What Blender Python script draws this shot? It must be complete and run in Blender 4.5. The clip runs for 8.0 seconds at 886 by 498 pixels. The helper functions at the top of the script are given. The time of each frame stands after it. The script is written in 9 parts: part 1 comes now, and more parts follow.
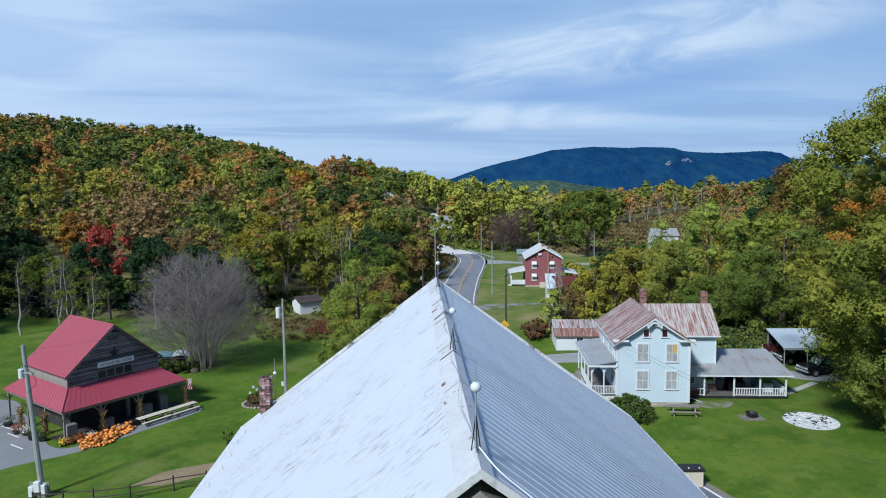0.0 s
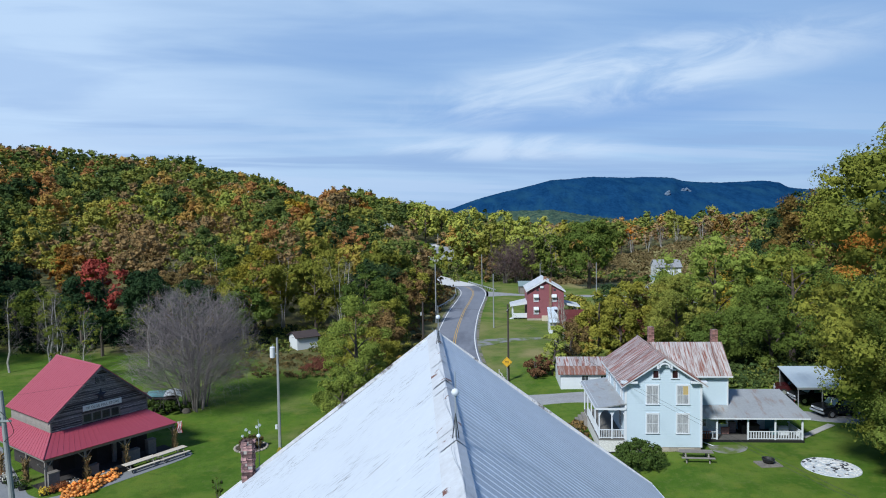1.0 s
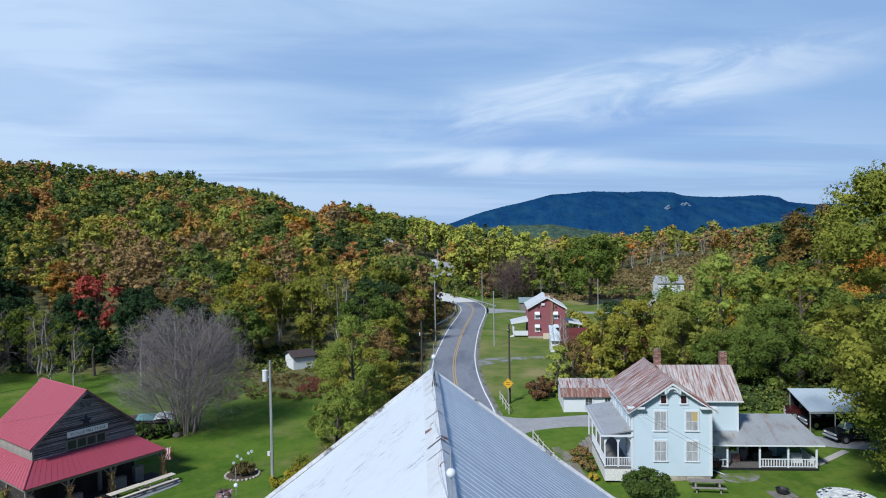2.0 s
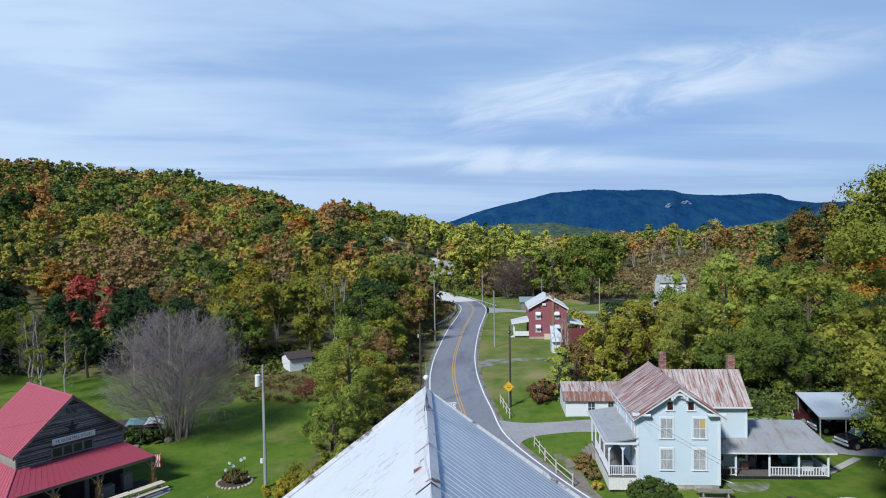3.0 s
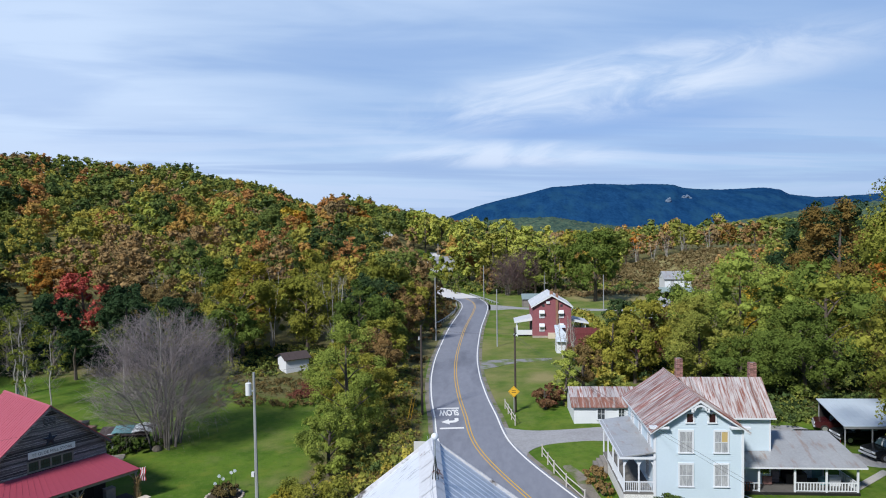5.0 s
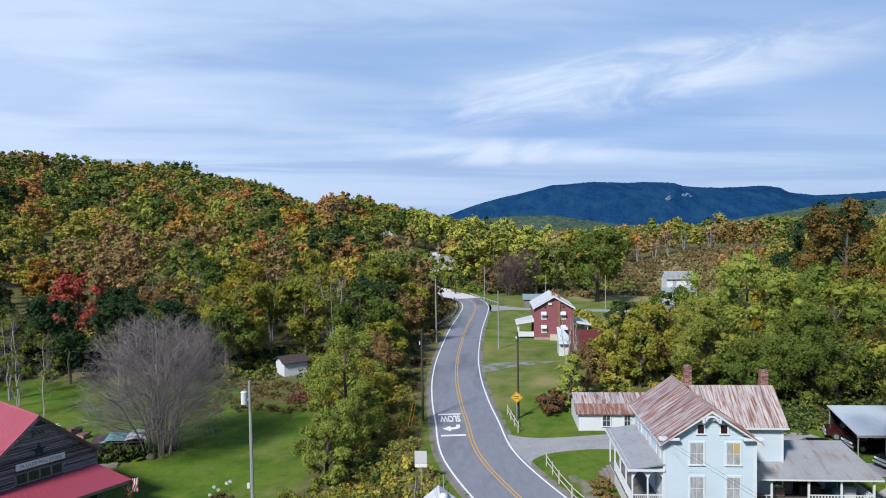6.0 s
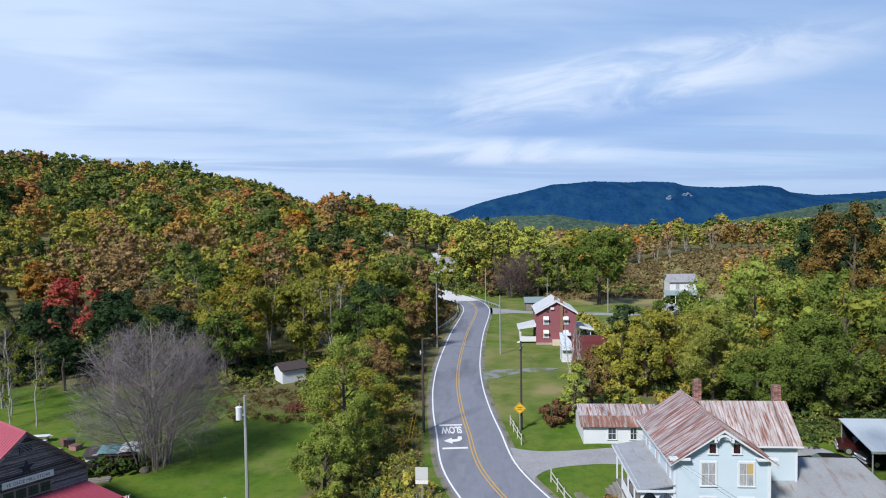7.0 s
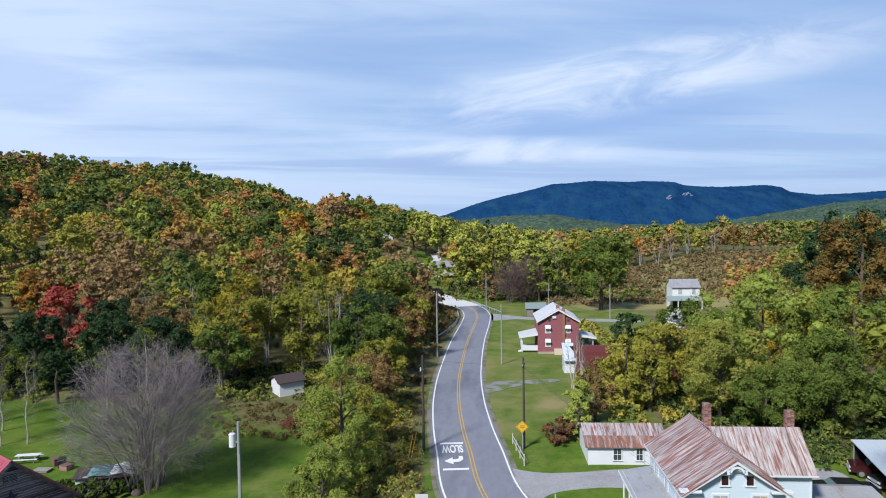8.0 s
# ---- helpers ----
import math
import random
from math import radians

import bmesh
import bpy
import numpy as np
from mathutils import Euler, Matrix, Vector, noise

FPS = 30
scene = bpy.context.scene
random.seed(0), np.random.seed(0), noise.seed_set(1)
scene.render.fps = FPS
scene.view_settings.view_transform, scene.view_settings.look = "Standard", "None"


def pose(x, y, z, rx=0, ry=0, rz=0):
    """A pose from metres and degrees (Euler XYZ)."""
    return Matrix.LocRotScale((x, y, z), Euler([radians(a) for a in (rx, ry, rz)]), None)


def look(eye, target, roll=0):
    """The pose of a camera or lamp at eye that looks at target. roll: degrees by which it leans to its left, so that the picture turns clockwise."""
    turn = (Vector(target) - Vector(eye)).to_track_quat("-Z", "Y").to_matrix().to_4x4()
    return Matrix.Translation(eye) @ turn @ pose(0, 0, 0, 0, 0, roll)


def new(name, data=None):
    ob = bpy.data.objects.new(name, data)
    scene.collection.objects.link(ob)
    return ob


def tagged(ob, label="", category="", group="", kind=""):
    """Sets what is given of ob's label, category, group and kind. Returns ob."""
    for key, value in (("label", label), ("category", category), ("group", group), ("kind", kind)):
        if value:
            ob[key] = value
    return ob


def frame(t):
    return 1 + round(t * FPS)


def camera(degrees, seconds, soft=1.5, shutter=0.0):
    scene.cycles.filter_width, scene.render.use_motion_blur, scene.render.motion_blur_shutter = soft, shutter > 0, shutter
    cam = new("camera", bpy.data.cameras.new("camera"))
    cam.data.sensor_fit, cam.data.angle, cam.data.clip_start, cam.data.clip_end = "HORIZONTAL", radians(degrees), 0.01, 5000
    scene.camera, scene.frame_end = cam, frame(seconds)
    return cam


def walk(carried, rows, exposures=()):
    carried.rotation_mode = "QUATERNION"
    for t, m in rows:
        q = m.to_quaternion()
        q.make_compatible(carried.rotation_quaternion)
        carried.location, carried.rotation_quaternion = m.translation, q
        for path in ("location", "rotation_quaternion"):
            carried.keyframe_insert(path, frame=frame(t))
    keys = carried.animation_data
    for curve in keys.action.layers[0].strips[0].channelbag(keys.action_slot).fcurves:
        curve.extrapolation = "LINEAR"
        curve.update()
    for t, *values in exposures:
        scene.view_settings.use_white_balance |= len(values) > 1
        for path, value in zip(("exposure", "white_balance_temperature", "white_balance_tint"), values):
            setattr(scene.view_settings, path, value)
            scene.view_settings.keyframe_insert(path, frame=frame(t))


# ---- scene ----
cam = camera(68.0, 8.0, 1.05)
PATH = [
    (0, (0.601, 5.427, 20.111), (0.462, 7.413, 19.927), -0.8),
    (0.5, (0.517, 6.449, 20.339), (0.377, 8.439, 20.2), -0.9),
    (1, (0.46, 7.456, 20.594), (0.321, 9.449, 20.5), -0.9),
    (1.5, (0.413, 8.456, 20.816), (0.275, 10.451, 20.766), -0.9),
    (3, (0.457, 11.391, 21.124), (0.317, 13.386, 21.068), -0.9),
    (3.5, (0.401, 12.342, 21.195), (0.261, 14.336, 21.133), -0.9),
    (4, (0.293, 13.2, 21.281), (0.153, 15.194, 21.214), -0.9),
    (4.5, (0.124, 14.111, 21.385), (-0.016, 16.105, 21.315), -0.9),
    (6, (-0.312, 16.695, 21.911), (-0.451, 18.688, 21.832), -0.9),
    (6.5, (-0.439, 17.582, 22.298), (-0.579, 19.575, 22.218), -0.9),
    (7, (-0.558, 18.452, 22.734), (-0.698, 20.446, 22.652), -0.8),
    (7.5, (-0.644, 19.376, 23.417), (-0.784, 21.37, 23.334), -0.8),
    (8, (-0.727, 20.321, 24.236), (-0.867, 22.314, 24.152), -0.8),
]
EXPOSURES = [(0, -0.10, 6100, 4), (1.5, -0.08, 6150, 5), (4, 0.0, 6400, 8), (6, 0.06, 6500, 10), (8, 0.10, 6500, 10)]
walk(cam, [(t, look(eye, target, roll)) for t, eye, target, roll in PATH], EXPOSURES)

# ---- light ----
SUN_AZ, SUN_EL = 213.0, 42.0          # compass-like angle of the sun (clockwise from +y) and its height
sun_dir = Vector((math.sin(radians(SUN_AZ)) * math.cos(radians(SUN_EL)), math.cos(radians(SUN_AZ)) * math.cos(radians(SUN_EL)), math.sin(radians(SUN_EL))))
sun = new("sun", bpy.data.lights.new("sun", "SUN"))
sun.data.energy, sun.data.angle, sun.data.color = 5.0, radians(8.0), (1.0, 0.97, 0.93)
sun.matrix_world = look((0, 0, 300), Vector((0, 0, 300)) - sun_dir)

world = bpy.data.worlds.new("sky")
world.use_nodes = True
scene.world = world
scene.view_settings.exposure = 0.0


def build_sky():
    nt = world.node_tree
    nt.nodes.clear()
    N, L = nt.nodes.new, nt.links.new
    out, bg = N("ShaderNodeOutputWorld"), N("ShaderNodeBackground")
    sky = N("ShaderNodeTexSky")
    sky.sky_type, sky.sun_disc = "NISHITA", False
    sky.sun_elevation, sky.sun_rotation = radians(SUN_EL), radians(SUN_AZ)
    sky.air_density, sky.dust_density, sky.ozone_density = 1.0, 0.4, 2.0
    tc = N("ShaderNodeTexCoord")
    sep = N("ShaderNodeSeparateXYZ")
    L(tc.outputs["Generated"], sep.inputs[0])

    def math_(op, a, b=None, c=None):
        m = N("ShaderNodeMath"); m.operation = op
        for i, v in enumerate((a, b, c)):
            if v is None:
                continue
            if isinstance(v, (int, float)):
                m.inputs[i].default_value = v
            else:
                L(v, m.inputs[i])
        return m.outputs[0]

    def ramp(fac, a, b, lo=0.0, hi=1.0):
        r = N("ShaderNodeMapRange")
        r.interpolation_type = "SMOOTHSTEP"
        r.inputs["From Min"].default_value, r.inputs["From Max"].default_value = a, b
        r.inputs["To Min"].default_value, r.inputs["To Max"].default_value = lo, hi
        L(fac, r.inputs[0])
        return r.outputs[0]

    def mix(fac, a, b):
        m = N("ShaderNodeMix"); m.data_type = "RGBA"
        if isinstance(fac, float):
            m.inputs[0].default_value = fac
        else:
            L(fac, m.inputs[0])
        for v, k in ((a, 6), (b, 7)):
            if isinstance(v, tuple):
                m.inputs[k].default_value = (*v, 1)
            else:
                L(v, m.inputs[k])
        return m.outputs[2]

    X, Y, Z = sep.outputs
    # bearing and slope of the line of sight, so that clouds draw out along the horizon
    side = math_("DIVIDE", X, math_("MAXIMUM", math_("ABSOLUTE", Y), 0.12))
    rise = math_("DIVIDE", math_("MAXIMUM", Z, 0.0), math_("MAXIMUM", math_("ABSOLUTE", Y), 0.12))

    def cloud(sx, sz, tilt, off, detail, rough, dist):
        c = N("ShaderNodeCombineXYZ")
        L(math_("MULTIPLY", side, sx), c.inputs[0])
        L(math_("MULTIPLY_ADD", side, tilt, math_("MULTIPLY", rise, sz)), c.inputs[1])
        L(math_("MULTIPLY", Y, 0.4), c.inputs[2])
        mp = N("ShaderNodeMapping")
        mp.inputs["Location"].default_value = off
        L(c.outputs[0], mp.inputs[0])
        n = N("ShaderNodeTexNoise")
        n.inputs["Scale"].default_value, n.inputs["Detail"].default_value = 1.0, detail
        n.inputs["Roughness"].default_value, n.inputs["Distortion"].default_value = rough, dist
        L(mp.outputs[0], n.inputs["Vector"])
        return n.outputs[0]

    broad = cloud(1.3, 4.5, 0.15, (3.1, 0.7, 0), 2, 0.5, 0.3)
    veil = cloud(2.2, 15.0, 0.9, (1.2, 5.4, 0), 5, 0.5, 0.35)
    wisp = cloud(4.2, 17.0, -2.6, (7.7, 2.3, 0), 7, 0.62, 0.9)
    strata = cloud(1.6, 34.0, 1.2, (4.6, 9.1, 0), 5, 0.55, 0.5)
    K = 7.0

    def bank(s0, wide, r0, tilt, high):
        """How near the line of sight is to a long bank of cloud, 1 along its middle."""
        u = math_("MULTIPLY", math_("SUBTRACT", side, s0), 1 / wide)
        v = math_("MULTIPLY", math_("SUBTRACT", rise, math_("MULTIPLY_ADD", math_("SUBTRACT", side, s0), tilt, r0)), 1 / high)
        return math_("MULTIPLY", ramp(math_("SUBTRACT", 1.0, math_("ADD", math_("MULTIPLY", u, u), math_("MULTIPLY", v, v))), -0.4, 1.0), ahead)

    ahead = ramp(Y, 0.0, 0.3)
    # pale cover towards -x, bluer towards +x
    cover = math_("ADD", math_("MULTIPLY", side, -0.50), math_("ADD", math_("MULTIPLY", broad, 1.0), math_("MULTIPLY", veil, 0.75)))
    blue = mix(0.25, (K * 0.22, K * 0.375, K * 0.69), sky.outputs[0])
    col = mix(ramp(cover, 0.42, 1.30), blue, (K * 0.56, K * 0.70, K * 0.93))
    dim = math_("MULTIPLY", ramp(veil, 0.54, 0.34), 0.35)
    col = mix(dim, col, (K * 0.29, K * 0.44, K * 0.76))
    # low layers, pale and slate by turns, closing towards the horizon
    layer = math_("MULTIPLY", ramp(rise, 0.24, 0.06), 0.62)
    col = mix(math_("MULTIPLY", ramp(strata, 0.50, 0.62), layer), col, (K * 0.55, K * 0.67, K * 0.89))
    col = mix(math_("MULTIPLY", ramp(strata, 0.50, 0.36), layer), col, (K * 0.31, K * 0.44, K * 0.72))
    # a bright brushed wisp, a blue gap under it and a pale streak below
    col = mix(math_("MULTIPLY", bank(0.12, 0.34, 0.155, 0.05, 0.035), math_("MULTIPLY", ramp(veil, 0.70, 0.35), 0.75)), col, (K * 0.27, K * 0.43, K * 0.76))
    col = mix(math_("MULTIPLY", bank(0.24, 0.42, 0.215, 0.15, 0.055), ramp(wisp, 0.30, 0.72)), col, (K * 0.68, K * 0.78, K * 0.95))
    col = mix(math_("MULTIPLY", bank(0.02, 0.20, 0.105, -0.02, 0.022), math_("MULTIPLY", ramp(wisp, 0.36, 0.62), 0.85)), col, (K * 0.66, K * 0.76, K * 0.94))
    low = ramp(rise, 0.09, 0.0, 0.0, 0.45)
    col = mix(low, col, (K * 0.42, K * 0.56, K * 0.82))
    # greyer cloud far to the right of the mountain
    col = mix(math_("MULTIPLY", math_("MULTIPLY", ramp(side, 0.18, 0.62), ahead), 0.42), col, (K * 0.33, K * 0.47, K * 0.74))
    # overhead the cover opens to deep blue
    col = mix(ramp(Z, 0.38, 0.70), col, (K * 0.075, K * 0.155, K * 0.36))
    # on the sun's side the sky is open and clear
    col = mix(ramp(Y, 0.12, -0.30), col, (K * 0.11, K * 0.20, K * 0.42))
    L(col, bg.inputs["Color"])
    bg.inputs["Strength"].default_value = 0.15
    L(bg.outputs[0], out.inputs[0])


build_sky()

# ---- materials ----
MATS = {}


def mat(name, c1, c2=None, rough=0.8, metal=0.0, scale=1.5, fine=14.0, amount=0.6, bump=0.15, stretch=(1, 1, 1), spot=None, spots=(0.55, 0.7), island=0.0, spec=0.4, turn=(0, 0, 0), spot_scale=None, spot_stretch=None, pieces=0.0, groups=None):
    """A surface of two tones at two scales, with an optional third tone in patches."""
    if name in MATS:
        return MATS[name]
    m = bpy.data.materials.new(name)
    m.use_nodes = True
    nt = m.node_tree
    N, L = nt.nodes.new, nt.links.new
    b = nt.nodes["Principled BSDF"]
    b.inputs["Roughness"].default_value, b.inputs["Metallic"].default_value = rough, metal
    b.inputs["Specular IOR Level"].default_value = spec
    c2 = c2 or tuple(v * 0.72 for v in c1)
    tc = N("ShaderNodeTexCoord")

    def mapped(s, t=(0, 0, 0)):
        mp = N("ShaderNodeMapping")
        mp.inputs["Scale"].default_value = s
        mp.inputs["Rotation"].default_value = [radians(a) for a in t]
        L(tc.outputs["Object"], mp.inputs[0])
        return mp.outputs[0]

    def noise(v, s, d=4):
        n = N("ShaderNodeTexNoise")
        n.inputs["Scale"].default_value, n.inputs["Detail"].default_value = s, d
        n.inputs["Roughness"].default_value = 0.6
        L(v, n.inputs["Vector"])
        return n.outputs[0]

    v = mapped(stretch, turn)
    a, f = noise(v, scale), noise(v, fine, 3)
    add = N("ShaderNodeMath"); add.operation = "ADD"
    L(a, add.inputs[0]); L(f, add.inputs[1])
    rng = N("ShaderNodeMapRange")
    rng.inputs["From Min"].default_value, rng.inputs["From Max"].default_value = 1.0 - 0.32 / max(amount, 0.05), 1.0 + 0.32 / max(amount, 0.05)
    L(add.outputs[0], rng.inputs[0])
    mx = N("ShaderNodeMix"); mx.data_type = "RGBA"
    L(rng.outputs[0], mx.inputs[0])
    mx.inputs[6].default_value, mx.inputs[7].default_value = (*c2, 1), (*c1, 1)
    col = mx.outputs[2]
    if spot:
        n = noise(mapped(spot_stretch or stretch, turn), spot_scale or scale * 0.6, 6)
        r = N("ShaderNodeMapRange")
        r.inputs["From Min"].default_value, r.inputs["From Max"].default_value = spots
        L(n, r.inputs[0])
        patch = r.outputs[0]
        if groups:
            # the third tone comes in groups
            gr = N("ShaderNodeMapRange")
            gr.inputs["From Min"].default_value, gr.inputs["From Max"].default_value = groups[1:]
            L(noise(mapped((1, 1, 1)), groups[0], 3), gr.inputs[0])
            mu = N("ShaderNodeMath"); mu.operation = "MULTIPLY"
            L(patch, mu.inputs[0]); L(gr.outputs[0], mu.inputs[1])
            patch = mu.outputs[0]
        m2 = N("ShaderNodeMix"); m2.data_type = "RGBA"
        L(patch, m2.inputs[0]); L(col, m2.inputs[6])
        m2.inputs[7].default_value = (*spot, 1)
        col = m2.outputs[2]
    if island or pieces:
        if pieces:
            g = N("ShaderNodeObjectInfo").outputs["Random"]
        else:
            g = N("ShaderNodeNewGeometry").outputs["Random Per Island"]
        r = N("ShaderNodeMapRange")
        w = island or pieces
        r.inputs["To Min"].default_value, r.inputs["To Max"].default_value = 1 - w, 1 + w
        L(g, r.inputs[0])
        h = N("ShaderNodeHueSaturation")
        L(r.outputs[0], h.inputs["Value"]); L(col, h.inputs["Color"])
        col = h.outputs[0]
    L(col, b.inputs["Base Color"])
    if bump:
        bp = N("ShaderNodeBump")
        bp.inputs["Strength"].default_value, bp.inputs["Distance"].default_value = bump, 0.02
        L(f, bp.inputs["Height"]); L(bp.outputs[0], b.inputs["Normal"])
    MATS[name] = m
    return m


def leaf_mat(name, tones, through_light=0.10, drift=0.26):
    """Foliage: leaf by leaf tones, drifting across the crown, with light passing through."""
    if name in MATS:
        return MATS[name]
    m = bpy.data.materials.new(name)
    m.use_nodes = True
    nt = m.node_tree
    N, L = nt.nodes.new, nt.links.new
    nt.nodes.clear()
    out = N("ShaderNodeOutputMaterial")
    geo, tc = N("ShaderNodeNewGeometry"), N("ShaderNodeTexCoord")
    nz = N("ShaderNodeTexNoise")
    nz.inputs["Scale"].default_value, nz.inputs["Detail"].default_value = 0.22, 3
    L(tc.outputs["Object"], nz.inputs["Vector"])
    at = N("ShaderNodeAttribute"); at.attribute_name = "tint"
    s1 = N("ShaderNodeMath"); s1.operation = "MULTIPLY_ADD"; s1.inputs[1].default_value = 0.4 * drift
    L(geo.outputs["Random Per Island"], s1.inputs[0])
    s2 = N("ShaderNodeMath"); s2.operation = "MULTIPLY_ADD"; s2.inputs[1].default_value = drift
    L(nz.outputs[0], s2.inputs[0]); L(at.outputs["Fac"], s2.inputs[2])
    L(s2.outputs[0], s1.inputs[2])
    sub = N("ShaderNodeMath"); sub.operation = "SUBTRACT"; sub.inputs[1].default_value = 0.7 * drift
    L(s1.outputs[0], sub.inputs[0])
    cr = N("ShaderNodeValToRGB")
    cr.color_ramp.interpolation = "LINEAR"
    e = cr.color_ramp.elements
    while len(e) < len(tones):
        e.new(0.5)
    for i, c in enumerate(tones):
        c = (1.80 * c[0], 1.56 * c[1], 1.7 * c[2])
        e[i].position = i / (len(tones) - 1)
        e[i].color = (*c, 1)
    L(sub.outputs[0], cr.inputs[0])
    hs = N("ShaderNodeHueSaturation")
    vr = N("ShaderNodeMapRange")
    vr.inputs["To Min"].default_value, vr.inputs["To Max"].default_value = 0.80, 1.16
    wn = N("ShaderNodeTexWhiteNoise"); wn.noise_dimensions = "1D"
    L(geo.outputs["Random Per Island"], wn.inputs["W"])
    L(wn.outputs["Value"], vr.inputs[0]); L(vr.outputs[0], hs.inputs["Value"])
    L(cr.outputs[0], hs.inputs["Color"])
    d, t = N("ShaderNodeBsdfDiffuse"), N("ShaderNodeBsdfTranslucent")
    L(hs.outputs[0], d.inputs[0]); L(hs.outputs[0], t.inputs[0])
    mx = N("ShaderNodeMixShader"); mx.inputs[0].default_value = through_light
    L(d.outputs[0], mx.inputs[1]); L(t.outputs[0], mx.inputs[2])
    L(mx.outputs[0], out.inputs[0])
    MATS[name] = m
    return m


def glass_mat(name="window_glass", tint=(0.05, 0.06, 0.07)):
    return mat(name, tint, tuple(v * 0.8 for v in tint), rough=0.08, bump=0.0, spec=0.6)


CURTGLASS = mat("curtained_glass", (0.46, 0.475, 0.50), (0.24, 0.25, 0.275), rough=0.12, bump=0, scale=1.6, fine=7, amount=1.2, stretch=(3, 3, 0.5), spec=0.6)
WHITE = mat("white_paint", (0.68, 0.71, 0.75), (0.58, 0.62, 0.67), rough=0.55, scale=0.8, fine=9, amount=0.5, bump=0.05)
HOUSE = mat("pale_blue_clapboard", (0.55, 0.655, 0.735), (0.48, 0.585, 0.67), rough=0.6, scale=0.5, fine=6, amount=0.5, bump=0.05)
RUST = mat("rusted_roof", (0.52, 0.51, 0.52), (0.34, 0.30, 0.30), rough=0.55, metal=0.15, scale=1.6, fine=6, amount=1.1, spot=(0.235, 0.098, 0.078), spots=(0.42, 0.57), stretch=(0.3, 3.2, 0.3), spot_scale=1.5, spot_stretch=(0.32, 4.2, 0.32), pieces=0.2)
RUSTY = mat("rusted_wing_roof", (0.52, 0.51, 0.52), (0.34, 0.30, 0.30), rough=0.55, metal=0.15, scale=1.6, fine=6, amount=1.1, spot=(0.225, 0.10, 0.078), spots=(0.46, 0.60), stretch=(3.2, 0.3, 0.3), spot_scale=1.6, spot_stretch=(4.2, 0.32, 0.32), pieces=0.2)
RUSTLOW = mat("rust_eaten_sheets", (0.42, 0.38, 0.37), (0.30, 0.24, 0.22), rough=0.65, metal=0.1, scale=1.6, fine=6, amount=1.1, spot=(0.235, 0.105, 0.075), spots=(0.36, 0.52), stretch=(3.2, 0.3, 0.3), spot_scale=1.4, spot_stretch=(4.2, 0.4, 0.4), pieces=0.2)
GREYROOF = mat("grey_tin_roof", (0.42, 0.435, 0.455), (0.30, 0.31, 0.325), rough=0.45, metal=0.25, scale=0.6, fine=6, amount=0.8, spot=(0.30, 0.235, 0.205), spots=(0.55, 0.70), spot_scale=0.9, spot_stretch=(2.0, 0.5, 0.5))
BARNWHITE = mat("white_roof_coating", (0.58, 0.62, 0.68), (0.50, 0.54, 0.61), rough=0.6, scale=0.5, fine=5, amount=0.5, bump=0.25, spot=(0.12, 0.12, 0.135), spots=(0.575, 0.625), spot_scale=2.6, spot_stretch=(1.0, 8.5, 1.0), groups=(0.55, 0.44, 0.60))
CAPFLAKE = mat("flaking_ridge_coating", (0.58, 0.61, 0.66), (0.46, 0.47, 0.50), rough=0.7, scale=1.5, fine=9, amount=0.8, bump=0.4, spot=(0.16, 0.075, 0.06), spots=(0.62, 0.66), spot_scale=2.2)
PALECONC = mat("bleached_concrete", (0.62, 0.62, 0.62), (0.50, 0.50, 0.51), rough=0.9, scale=0.4, fine=4, amount=0.7)
ROUGHBRICK = mat("rough_old_brick", (0.34, 0.20, 0.19), (0.10, 0.062, 0.065), rough=0.95, scale=3, fine=12, amount=1.2, bump=0.6, pieces=0.75)
WORNEDGE = mat("bleached_board_edge", (0.44, 0.40, 0.42), (0.18, 0.16, 0.17), rough=0.9, scale=1.6, fine=10, amount=1.3, pieces=0.4)
# near-black boards: shade under roofs and in gaps put into the colour
SHADEBOARD = mat("shade_dark_boards", (0.055, 0.048, 0.048), (0.02, 0.018, 0.018), rough=0.95, scale=1.5, fine=9)
BARNGREY = mat("galvanised_sheet", (0.55, 0.61, 0.69), (0.44, 0.49, 0.57), rough=0.45, metal=0.2, scale=0.5, fine=4, amount=0.7, bump=0.06, spot=(0.30, 0.31, 0.33), spots=(0.60, 0.75), spot_stretch=(0.25, 1.6, 0.25), pieces=0.06)
REDROOF = mat("red_metal_roof", (0.36, 0.062, 0.092), (0.31, 0.05, 0.076), rough=0.40, scale=0.5, fine=5, amount=0.6, bump=0.03, spec=0.75)
BOARDS = mat("weathered_boards", (0.27, 0.235, 0.26), (0.05, 0.043, 0.05), rough=0.9, scale=1.2, fine=10, amount=1.1, stretch=(0.35, 0.35, 5), bump=0.5, pieces=0.7)
BRICK = mat("painted_brick", (0.285, 0.098, 0.118), (0.215, 0.075, 0.09), rough=0.85, scale=1.0, fine=7, amount=0.9, bump=0.3)
CHIMNEY = mat("old_brick", (0.33, 0.18, 0.155), (0.18, 0.095, 0.085), rough=0.9, scale=3, fine=14, amount=1.0, bump=0.4, pieces=0.5)
MORTAR = mat("mortar", (0.42, 0.40, 0.37), rough=0.95, scale=4)
STONE = mat("foundation_stone", (0.40, 0.36, 0.30), (0.26, 0.23, 0.20), rough=0.9, scale=2.2, fine=9, amount=0.9, bump=0.4, pieces=0.25)
POLE = mat("weathered_pole", (0.085, 0.068, 0.058), (0.045, 0.036, 0.032), rough=0.95, scale=1.0, fine=10, stretch=(3, 3, 0.3), amount=0.9, bump=0.3)
